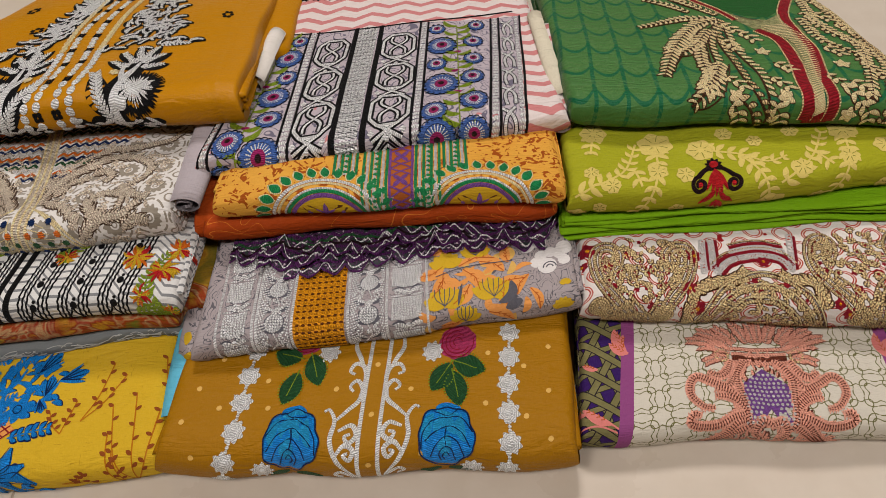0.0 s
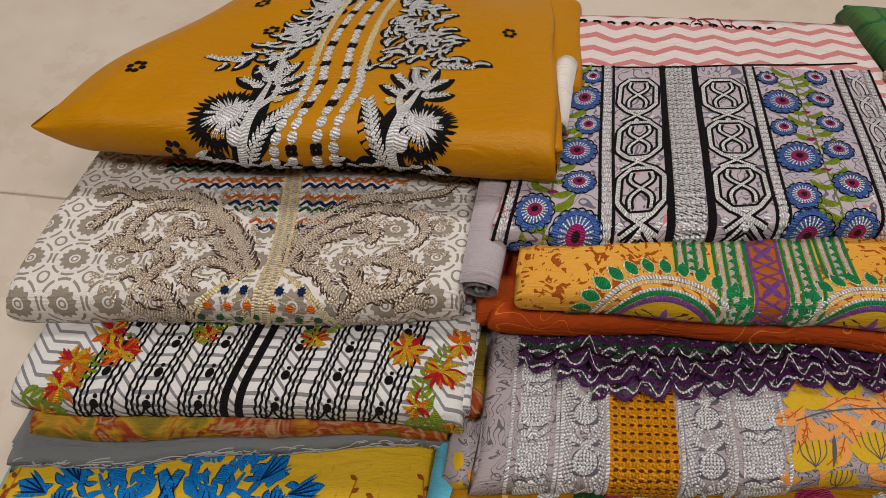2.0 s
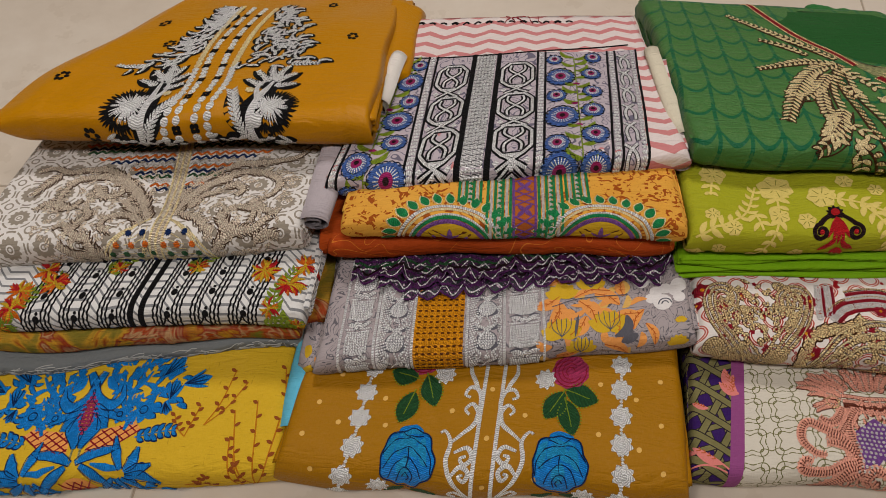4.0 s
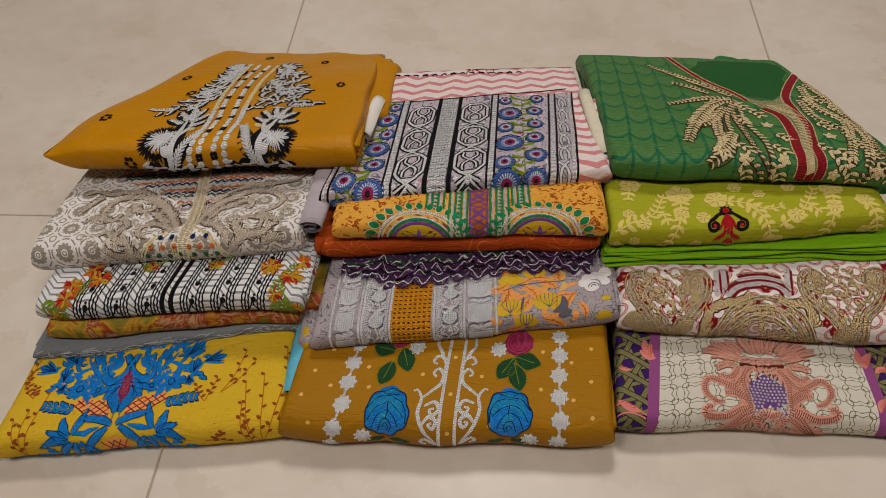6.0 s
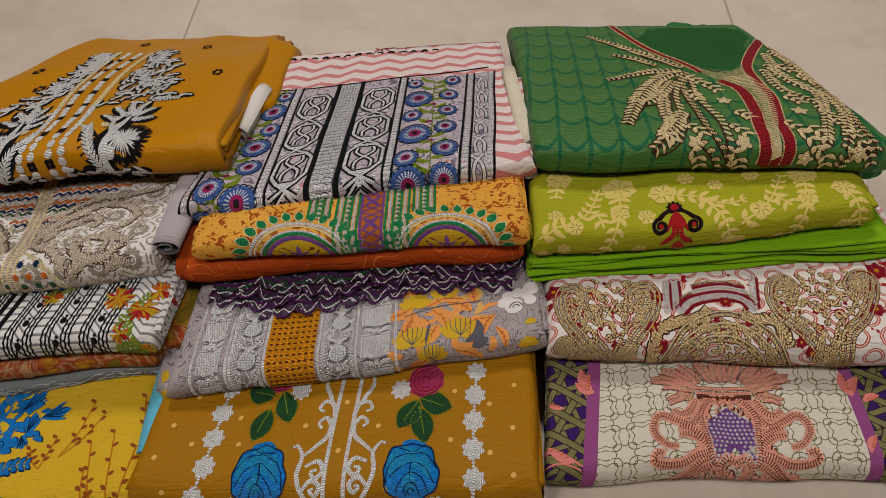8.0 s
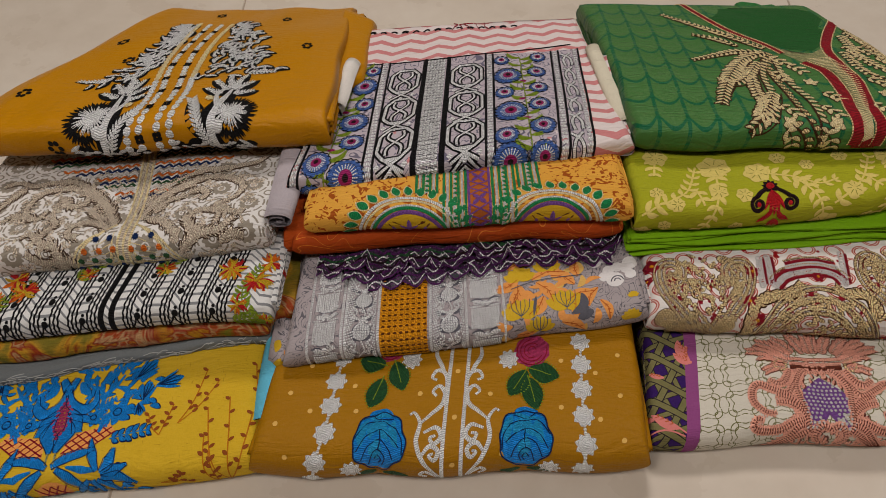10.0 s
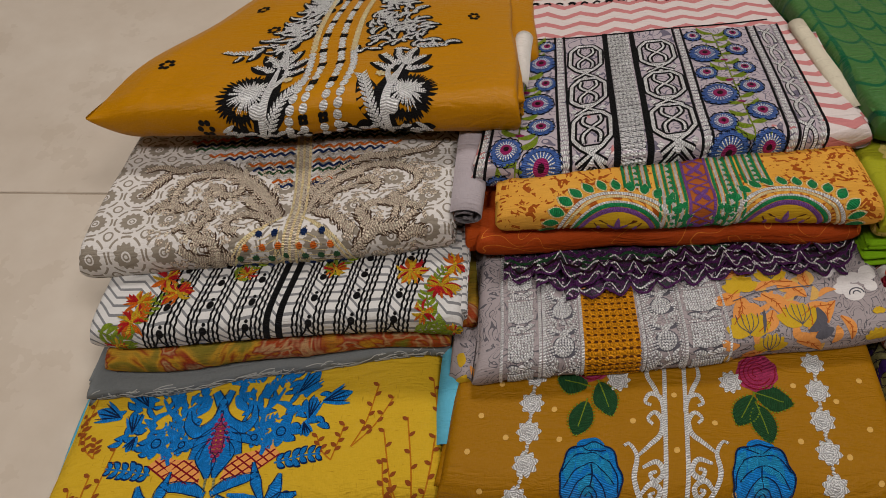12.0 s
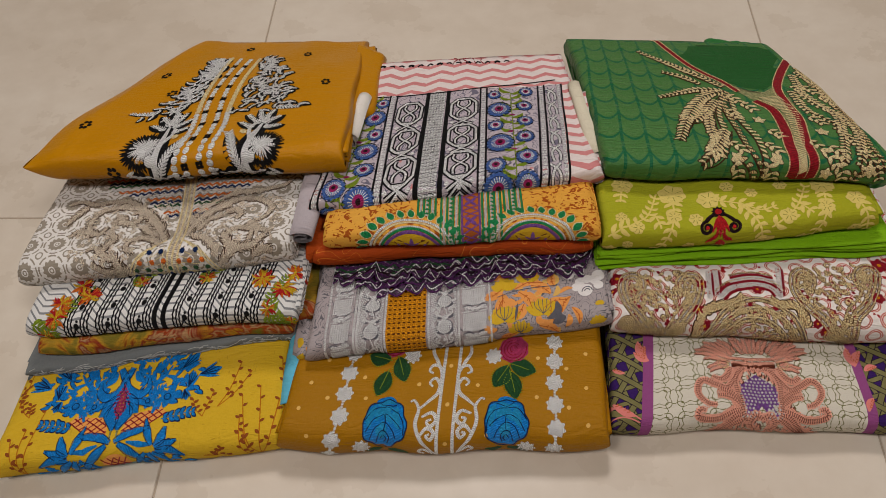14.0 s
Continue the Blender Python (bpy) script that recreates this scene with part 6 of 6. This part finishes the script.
# ---- right pile ----
def green_shirt():
    t, f = garment("R1", "folded_shirt", "folded green scalloped silk shirt with red placket and gold leaf embroidery", MAT["scale"])
    for pts, w in (([(323, 296), (287, 248), (262, 204), (255, 162), (253, 125), (237, 71), (232, 24)], 11), ([(145, 375), (166, 277), (196, 227), (207, 196)], 8), ([(219, 171), (231, 147), (226, 104), (215, 62), (211, 25)], 12)):
        c = curve(*pts, n=60)
        r = Stitch(f, 0.5).line(c, w, 0.8).make("red_braid", "darkred", t, "dark red braided neckline trim")
        e = Stitch(f, 0.7)
        for d in (-1, 1):
            e.line(offset(c, d * w / 2), 1.5, 0.8)
        e.make("gold_cord", "gold", r)
    # flat darker green patch laid on the cloth at the neck opening
    Stitch(f, 0.25).patch([(158, 377), (161, 304), (178, 270), (196, 244), (205, 225), (221, 208), (244, 202), (266, 220), (292, 260), (323, 304), (323, 336), (298, 342), (272, 344), (238, 346), (206, 344), (186, 376)], 0.2).make("neck_opening", MAT["neck"], t, "plain darker green patch at the neck opening")
    Stitch(f, 0.5).line([(210, 27), (233, 27)], 12, 0.8).make("red_braid", "darkred", t)
    s = Stitch(f, 0.35).line(curve((255, 182), (249, 141), (236, 90), (222, 50), (222, 32)), (24, 20, 15, 11, 9), 0.5)
    s.patch([(206, 216), (218, 202), (240, 195), (265, 213), (258, 188), (253, 154), (237, 149), (218, 172), (208, 193)], 0.5)
    b = s.make("placket", "sage", t, "sage and gold braided placket")
    s = Stitch(f, 1.0)
    spine = curve((240, 180), (249, 141), (236, 90), (222, 50), (222, 32), n=48)
    for k, (x, y) in enumerate(spine):
        w = np.interp(k, [0, 10, len(spine)], [14, 9, 3.5])
        s.line([(x - w, y - 2), (x + w, y + 2)], 1.4, 0.5)
    s.make("braid", "pale_gold", b)
    big = [([(189, 199), (153, 199), (99, 180)], 7.5), ([(187, 196), (155, 178), (122, 133), (94, 77)], 13), ([(169, 173), (140, 133), (121, 120), (112, 134)], 9),
           ([(156, 100), (135, 65), (121, 47), (109, 38)], 13), ([(153, 152), (139, 106), (134, 71), (121, 47)], 8),
           ([(193, 209), (173, 238), (143, 273), (105, 320)], 8), ([(165, 216), (146, 238), (122, 251)], 7)]
    for n, (p, wid) in enumerate(big):
        c = curve(*p)
        q = np.linspace(0, 1, len(c))
        side = wid * np.sin(np.pi * np.clip(q * 0.85 + 0.12, 0, 1)) ** 0.7
        g, o = Stitch(f, 0.6), Stitch(f, 0.3)
        drops(g, o, c, wid * 1.05, 4.4, 6.4, 48, (1, -1), n, 0.4, 2.0)
        k = o.line(c, 3.0, 0.9).line(offset(c, side), 1.5, 0.8).make("leaf_stem", "bronze", t, "bronze corded leaf outline")
        g.make("gold_leaf", "pale_gold", k, "pale gold stitched leaflets")
    stems = [[(189, 199), (170, 153), (167, 102), (166, 54), (182, 21)], [(180, 187), (158, 140), (148, 88), (135, 49)], [(188, 188), (179, 134), (182, 83), (178, 47), (178, 21)], [(151, 44), (162, 34), (173, 13)],
             [(302, 248), (289, 192), (293, 164), (305, 141), (286, 85), (267, 43)], [(285, 214), (293, 181), (305, 152), (312, 115), (298, 71), (283, 39)], [(323, 275), (315, 207), (319, 153), (307, 76), (310, 36)],
             [(276, 199), (273, 147), (286, 128), (294, 107)], [(287, 109), (293, 80), (297, 50), (308, 27)], [(280, 21), (285, 34), (296, 39)], [(312, 259), (319, 219), (319, 167)]]
    for n, p in enumerate(stems):
        c = curve(*p, n=60)
        g, o = Stitch(f, 0.6), Stitch(f, 0.3)
        drops(g, o, c, 8.5 if n < 4 else 7.5, 4.4 if n < 4 else 3.6, 8.0 if n < 4 else 6.6, 55, (1,) if n < 4 else (1, -1), n + 20, 0.2, 1.8)
        k = o.line(c, 2.6, 0.9).make("vine_stem", "bronze", t, "bronze corded vine stem")
        g.make("gold_leaf", "pale_gold" if n % 3 else "gold", k, "pale gold stitched leaflets")
    rnd = random.Random(31)
    for n, (x, y) in enumerate([(193, 178), (179, 140), (205, 126), (212, 94), (196, 63), (193, 45), (188, 30), (156, 63), (150, 45), (151, 32), (204, 158), (137, 81), (127, 55)] + [(273, 123), (266, 95), (248, 67), (254, 49), (248, 30), (265, 57), (265, 33), (294, 36), (314, 181), (304, 205)]):
        s, o = Stitch(f, 0.6), Stitch(f, 0.3)
        a0 = rnd.uniform(0, 360)
        if n % 3 == 2:
            s.flower(x, y, 7.5, 5, 5.2, 1.0, a0).disc(x, y, 1.6, 1.4)
            o.flower(x, y, 8.2, 5, 6.2, 0.4, a0)
        else:
            c = curve((x - 7, y + 9), (x, y + 1), (x + 4, y - 10))
            drops(s, o, c, 9.5, 4.6, 8.0, 50, (1, -1), n, 0.1, 1.7)
            o.line(c, 1.3, 0.8)
        g = s.make("gold_sprig", "pale_gold", t, "pale gold stitched sprig")
        o.make("sprig_edge", "bronze", g)
    # open neck showing the inside, drooping cuff
    cloth_part("neck_fold", Fold((0.320, 0.805, 0.080), (0.412, 0.790, 0.076), (0.400, 0.868, 0.062), (0.33, 0.868, 0.066), 0.020, seed=166, side=3, wrinkle=0.004), MAT["green"], t, "turned neck fold", 30, 40)
    cloth_part("drooping_corner", Fold((0.452, 0.548, 0.114), (0.487, 0.560, 0.104), (0.448, 0.63, 0.098), (0.425, 0.63, 0.106), 0.030, seed=167, side=4), MAT["green"], t, "drooping green corner", 30, 40)
    roll("cream_edge", (0.146, 0.575, 0.150), (0.128, 0.72, 0.130), 0.010, 1.5, MAT["ivory"], t, "rolled cream lining edge", 0.8)


def lime_shirt():
    t, f = garment("R2", "folded_shirt", "folded lime silk shirt with beige printed vines and red-black motif", MAT["olive"])
    rnd = random.Random(17)
    s = Stitch(f, 0.35)
    for p in (((6, 44), (38, 58), (54, 72), (67, 106)), ((85, 103), (82, 65), (70, 30), (60, 16)), ((125, 89), (160, 80), (181, 68), (200, 72)), ((160, 80), (176, 50), (185, 20)), ((190, 44), (210, 56), (225, 71), (240, 100)), ((260, 96), (254, 60), (244, 30), (236, 14)), ((291, 66), (300, 44), (306, 20)), ((60, 72), (66, 50)), ((29, 120), (24, 92)), ((225, 71), (238, 54))):
        c = curve(*p)
        s.line(c, 2.2, 0.1)
        s.fern(c, 13, 6.0, 10, 52, 0, rnd.randrange(99))
    s.make("vine_print", "beige_print", t, "beige printed vine and leaves")
    for x, y, r in ((85, 103, 16), (125, 89, 13), (29, 120, 12), (260, 98, 14), (185, 20, 14), (9, 20, 10), (82, 65, 9), (210, 56, 9), (254, 60, 9), (291, 70, 11), (22, 66, 7), (40, 52, 7), (150, 108, 8), (176, 96, 7), (212, 106, 8), (106, 60, 8), (100, 24, 7), (136, 20, 8), (290, 26, 8), (228, 22, 7), (30, 30, 6)):
        r *= 1.08
        fl = Stitch(f, 0.5).flower(x, y, r, 6, r * 0.95, 0.12, rnd.uniform(0, 60)).disc(x, y, r * 0.22, 0.2, 8).make("blossom_print", "beige_print", t, "beige printed blossom")
        o = Stitch(f, 0.8)
        for k in range(7):
            a = 2 * math.pi * k / 7 + 0.4
            o.line([(x + r * .25 * math.cos(a), y + r * .25 * math.sin(a)), (x + r * .75 * math.cos(a), y + r * .75 * math.sin(a))], 0.7, 0.1)
        o.make("blossom_line", "olive_print", fl)
    cx, cy = 133, 50
    k = Stitch(f, 0.5)
    k.disc(cx, cy + 19, 8.5, 0.8, 12, 8.5, 10, 0.3)
    for m in (1, -1):
        k.spiral(cx + m * 15, cy - 1, 7.5, 1.4, 90, -m, 3.8, 0.9)
        k.line(curve((cx + m * 4, cy + 16), (cx + m * 10, cy + 12), (cx + m * 16, cy + 6)), 4.5, 0.9)
    o = k.make("motif", "maroon", t, "red and black stitched floral motif")
    r = Stitch(f, 1.0)
    r.disc(cx, cy + 19, 4.2, 0.8)
    for a, l in ((-90, 26), (-78, 24), (-102, 24), (-64, 22), (-116, 22)):
        r.leaf(cx, cy + 14, a, l, 4, 0.7)
    for m in (1, -1):
        r.leaf(cx + m * 3, cy - 10, -90 + m * 55, 15, 5, 0.8).leaf(cx + m * 2, cy - 6, -90 + m * 35, 14, 5, 0.8).disc(cx + m * 15, cy - 1, 2.2, 0.7)
    for d in (-30, 0, 30):
        r.leaf(cx + 2, cy - 16, -90 + d, 10, 5, 0.8)
    r.make("motif_red", "red", o)


def lime_dupatta():
    t = thing("folded_dupatta", "folded plain lime-green cotton scarf in many thin layers", "clothing", "stacked garments")
    layer_sheets(FOLDS["R2b"], 7, MAT["lime"], t)


def paisley_shirt():
    t, f = garment("R3", "folded_shirt", "folded white and red ogee print shirt with heavy gold paisley embroidery", MAT["ogee"])
    outlines = [[(60, 25), (36, 48), (18, 68), (13, 90), (17, 104), (28, 107), (35, 98), (29, 84), (22, 88)],
                [(65, 25), (76, 51), (91, 71), (100, 91), (100, 106), (90, 110), (80, 102), (80, 88), (87, 87)],
                [(258, 25), (235, 53), (216, 72), (206, 91), (210, 114), (220, 124), (228, 118), (224, 102), (215, 98)],
                [(264, 26), (261, 58), (280, 78), (296, 103), (303, 124), (296, 131), (283, 122), (279, 105), (286, 103)]]
    for p in outlines:
        c = curve(*p, n=60)
        inner = -1 if outlines.index(p) % 2 == 0 else 1
        for d, w in ((0, 3.0), (4.6, 2.2), (-4.4, 2.2), (inner * 11, 2.0)):
            rope(f, t, offset(c, d), w, "gold", "bronze", "paisley_outline", "raised gold corded paisley outline")
    fills = ([(60, 25), (35, 51), (20, 73), (17, 96), (35, 108), (53, 116), (74, 115), (95, 110), (96, 90), (81, 63), (69, 18)],
             [(263, 18), (235, 55), (214, 76), (210, 103), (220, 121), (247, 132), (275, 136), (302, 128), (289, 96), (269, 71), (258, 55)],
             [(106, 25), (117, 52), (136, 68), (159, 77), (180, 70), (197, 54), (218, 15), (187, 25), (137, 25)],
             [(18, 25), (20, 41), (31, 47), (43, 42), (49, 25)])
    for k, poly in enumerate(fills):
        dense_curls(f, t, poly, (105, 115, 110, 22)[k], 70 + k, "gold", "bronze", "gold_filling", "dense gold curls filling the paisley", (2.2, 5.0), 1.7)
    # fan between the paisleys: nested arcs and side leaves
    fan = [[(105, 25), (113, 49), (132, 67), (160, 77), (183, 70), (200, 53), (219, 17)], [(114, 25), (122, 47), (138, 60), (158, 65), (176, 62), (192, 49), (203, 31)],
           [(124, 25), (132, 42), (142, 52), (157, 54), (170, 52), (184, 42), (193, 26)]]
    for p in fan:
        c = curve(*p, n=50)
        rope(f, t, c, 2.6, "gold", "bronze", "fan_cord", "gold corded fan")
        rope(f, t, offset(c, 3.6), 1.6, "pale_gold", "bronze", "fan_cord")
    for p in ([(101, 63), (116, 69), (133, 72), (147, 83)], [(208, 70), (197, 75), (184, 74), (174, 82)], [(94, 12), (96, 53), (103, 65), (116, 72)], [(211, 50), (208, 60), (203, 71)]):
        s, o = Stitch(f, 0.6), Stitch(f, 0.3)
        c = curve(*p)
        drops(s, o, c, 7.5, 3.4, 3.6, 48, seed=5)
        g = s.line(c, 1.6, 1.0).make("side_leaf", "gold", t, "gold feathered leaf")
        o.make("leaf_edge", "bronze", g)
    # round medallions at the hem
    for (mx, my), r in zip([(34, 25), (16, 46), (240, 43), (72, 41)], (13, 8, 9, 8)):
        for q in (1.0, 0.72, 0.46, 0.2):
            rope(f, t, arc_pts(mx, my, r * q + 0.6, 0, 360, 26), 1.7, "gold", "bronze", "medallion", "gold ringed medallion", tick=0)
    # red grounds, flowers and the white looped arch
    rd, pr = Stitch(f, 0.2), random.Random(71)
    for poly in fills[:3]:
        test, p = within(poly)
        for _ in range(46):
            x, y = pr.uniform(p[:, 0].min(), p[:, 0].max()), pr.uniform(p[:, 1].min(), p[:, 1].max())
            if test(x, y):
                rd.disc(x, y, pr.uniform(1.6, 3.6), 0.2, 10, None, 5, 0.35, pr.uniform(0, 6))
    tagged(rd.make("red_ground", "crimson", t, "crimson stitched patches between the gold"), kind="stuff")
    for k, p in enumerate(([(121, 80), (133, 91), (150, 96), (164, 98), (179, 96), (186, 87)], [(137, 101), (152, 105), (167, 107), (183, 105)])):
        c = curve(*p, n=34)
        s = Stitch(f, 0.4)
        for x, y in c:
            s.ring(x, y, 2.4, 1.2, 0.9)
        s.make("white_loop", "white", t, "white looped arch trim")
        rope(f, t, offset(c, -5), 2.4, "crimson", "darkred", "red_arch", "crimson stitched arch")
        rope(f, t, offset(c, 5), 2.6, "crimson", "darkred", "red_arch")
        rope(f, t, offset(c, 8.5), 1.3, "gold", "bronze", "gold_arch")
    for p in ([(110, 82), (111, 97), (113, 113)], [(187, 86), (190, 102), (194, 124)], [(118, 84), (120, 100), (121, 115)]):
        s = Stitch(f, 0.4)
        for x, y in curve(*p, n=12):
            s.ring(x, y, 2.6, 1.3, 0.9)
        s.make("white_loop", "white", t)
        rope(f, t, curve(*p) + (4.5, 0), 1.6, "crimson", "darkred", "red_arch")
    for (x, y), r in zip([(95, 66), (101, 48), (104, 98), (163, 91), (8, 104), (2, 89), (230, 47), (221, 55), (238, 66), (222, 25), (311, 134), (293, 86), (107, 19), (25, 86), (42, 98)], (7, 8, 7, 6, 8, 5, 6, 5, 5, 5, 10, 8, 5, 5, 4)):
        g = Stitch(f, 0.5).flower(x, y, r, 6, r * 0.8, 0.6, r * 20).make("red_flower", "crimson", t, "crimson stitched flower")
        Stitch(f, 0.9).disc(x, y, r * 0.25, 0.6, 8).make("flower_eye", "amber", g)


def net_shirt():
    t, f = garment("R4", "folded_shirt", "folded cream net-print shirt with violet cane sides and coral scroll motif", MAT["net"])
    half = [[(171, 108), (180, 101), (185, 88), (183, 72), (181, 54), (176, 43)], [(176, 104), (187, 91), (194, 81), (207, 85), (219, 91), (226, 85), (227, 74), (218, 63), (208, 61)],
            [(186, 108), (193, 95), (201, 91), (209, 96)], [(180, 59), (193, 70), (207, 72)], [(181, 58), (193, 54), (206, 48), (220, 48), (230, 52), (227, 58), (220, 56)],
            [(181, 53), (192, 48), (219, 15), (236, 16)], [(160, 49), (169, 52), (174, 43), (169, 33)], [(181, 66), (194, 76), (206, 79)], [(179, 49), (190, 41), (209, 19)]]
    cx = 161.0
    drop = Stitch(f, 0.3).patch([(cx - 20, 48), (cx - 24, 60), (cx - 24, 74), (cx - 18, 86), (cx - 10, 92), (cx, 100), (cx + 10, 92), (cx + 18, 86), (cx + 24, 74), (cx + 24, 60), (cx + 20, 48), (cx + 9, 46), (cx + 5, 55), (cx, 62), (cx - 5, 55), (cx - 9, 46)], 0.5, (cx, 76)).make("net_drop", "violet", t, "violet drop-shaped netting patch")
    s = Stitch(f, 0.9)
    for y in np.arange(50, 96, 4):
        w = np.interp(y, [46, 66, 84, 98], [20, 22, 17, 2])
        for x in np.arange(-w, w, 4):
            if abs(x) > 6 or y > 64:
                s.disc(cx + x + (2 if int(y / 4) % 2 else 0), y, 1.45, 0.4, 6)
    tagged(s.make("net_cell", "white", drop, "white net stitches"), kind="stuff")
    for p in half:
        for m in (1, -1):
            c = curve(*[(cx + m * (x - cx), y) for x, y in p], n=44)
            n = len(c)
            wd = 9.0 * np.sin(np.pi * np.clip(np.linspace(0.12, 0.94, n), 0, 1)) ** 0.6
            s, d = Stitch(f, 0.35), Stitch(f, 1.2)
            s.line(c, wd, 1.2, 1.5)
            s.fern(c, 6.0, 1.9, 2.2, 62, 0, 3, 0.3)
            o = s.make("scroll_arm", "coral", t, "coral satin-stitched scroll arm")
            L = np.r_[0, np.cumsum(np.hypot(*np.diff(c, axis=0).T))]
            for q in np.arange(2, L[-1] - 1, 2.3):
                x, y = np.interp(q, L, c[:, 0]), np.interp(q, L, c[:, 1])
                tx, ty = np.interp(q + 1, L, c[:, 0]) - x, np.interp(q + 1, L, c[:, 1]) - y
                h = 0.27 * np.interp(q, L, wd)
                d.line([(x - ty * h, y + tx * h), (x + ty * h, y - tx * h)], 1.1, 0.5)
            d.make("dark_stitch", "rustbrown", o, "dark rust cross stitches")
    test, p = within([(cx - 62, 20), (cx - 40, 44), (cx - 28, 60), (cx - 22, 96), (cx - 10, 112), (cx + 10, 112), (cx + 22, 96), (cx + 28, 60), (cx + 40, 44), (cx + 62, 20)])
    hole, _ = within([(cx - 22, 50), (cx - 24, 66), (cx - 18, 84), (cx, 100), (cx + 18, 84), (cx + 24, 66), (cx + 22, 50)])
    s, d, rnd = Stitch(f, 0.4), Stitch(f, 0.25), random.Random(8)
    for _ in range(900):
        x, y = rnd.uniform(p[:, 0].min(), p[:, 0].max()), rnd.uniform(18, 114)
        if not test(x, y) or hole(x, y):
            continue
        a = 90 - (x - cx) * 1.1 + rnd.uniform(-25, 25)
        s.leaf(x, y, a, rnd.uniform(4, 7), 2.3, 0.9)
        # shifted dark copy under each stitch, its shadow put in as colour
        d.leaf(x + 0.9, y - 0.6, a, rnd.uniform(4, 7), 3.6, 0.3)
    g = tagged(s.make("coral_filling", "coral", t, "close small coral stitches"), kind="stuff")
    tagged(d.make("stitch_shade", "rustbrown", g), kind="stuff")
    for y in (106, 110, 114, 119):
        rope(f, t, curve((cx - 24, y), (cx, y - 1), (cx + 24, y)), 3.0, "coral" if y != 110 else "rustbrown", "rustbrown", "waist_band", "coral and rust satin waist band")
    for m in (1, -1):
        for x, y, a, l in ((22, 120, 30, 20), (18, 124, 45, 24), (24, 116, 12, 30), (28, 110, -14, 22), (8, 124, 62, 24), (36, 122, 16, 26), (2, 124, 84, 20), (30, 126, 30, 24)):
            s, o = Stitch(f, 0.6), Stitch(f, 0.3)
            r = math.radians(a if m > 0 else 180 - a)
            drops(s, o, curve((cx + m * x, y), (cx + m * x + l * .5 * math.cos(r), y + l * .5 * math.sin(r) + 2), (cx + m * x + l * math.cos(r), y + l * math.sin(r))), 7, 2.2, 2.2, 42, seed=int(x + y), edge=1.1)
            g = s.make("side_leaf", "coral", t, "coral stitched side leaf")
            o.make("leaf_edge", "rustbrown", g)
        rope(f, t, arc_pts(cx + m * 33, 112, 5.5, 0, 360, 20), 2.2, "gold", "rustbrown", "gold_ring", "gold stitched ring")
    for (x, y), a, l, w in zip([(43, 122), (45, 122), (39, 123), (25, 56), (4, 63), (0, 51), (16, 106), (274, 111), (275, 111), (283, 106), (274, 58)], (110, 150, 80, 150, 130, 100, 160, 60, 100, 20, 60), (26, 20, 18, 26, 18, 14, 14, 22, 24, 16, 18), (11, 8, 7, 8, 6, 6, 5, 9, 9, 7, 7)):
        lf = Stitch(f, 0.3).leaf(x, y, a, l, w, 0.2, 0.12).make("leaf_print", "pink_print", t, "salmon printed leaf")
        v = Stitch(f, 0.6)
        ca, sa = math.cos(math.radians(a)), math.sin(math.radians(a))
        for q in (0.25, 0.42, 0.6, 0.76):
            for sd in (35, -35):
                v.line([(x + q * l * ca, y + q * l * sa), (x + q * l * ca + w * 0.4 * math.cos(math.radians(a + sd)), y + q * l * sa + w * 0.4 * math.sin(math.radians(a + sd)))], 0.7, 0.1)
        v.make("leaf_vein", "vein_print", lf)
    for p in ([(31, 53), (19, 59), (9, 62), (3, 68)], [(30, 50), (14, 54), (0, 52)]):
        Stitch(f, 0.3).line(curve(*p), 1.5, 0.2).make("stem_print", "pink_print", t, "salmon printed stem")


for build in (yellow_shirt, grey_cloth, blossom_dupatta, chevron_line_shirt, rosette_shirt, mustard_shirt, ochre_rose_shirt, lilac_panel_shirt,
              rust_dupatta, amber_arch_shirt, eyelet_panel_shirt, net_shirt, paisley_shirt, lime_dupatta, lime_shirt, green_shirt):
    build()
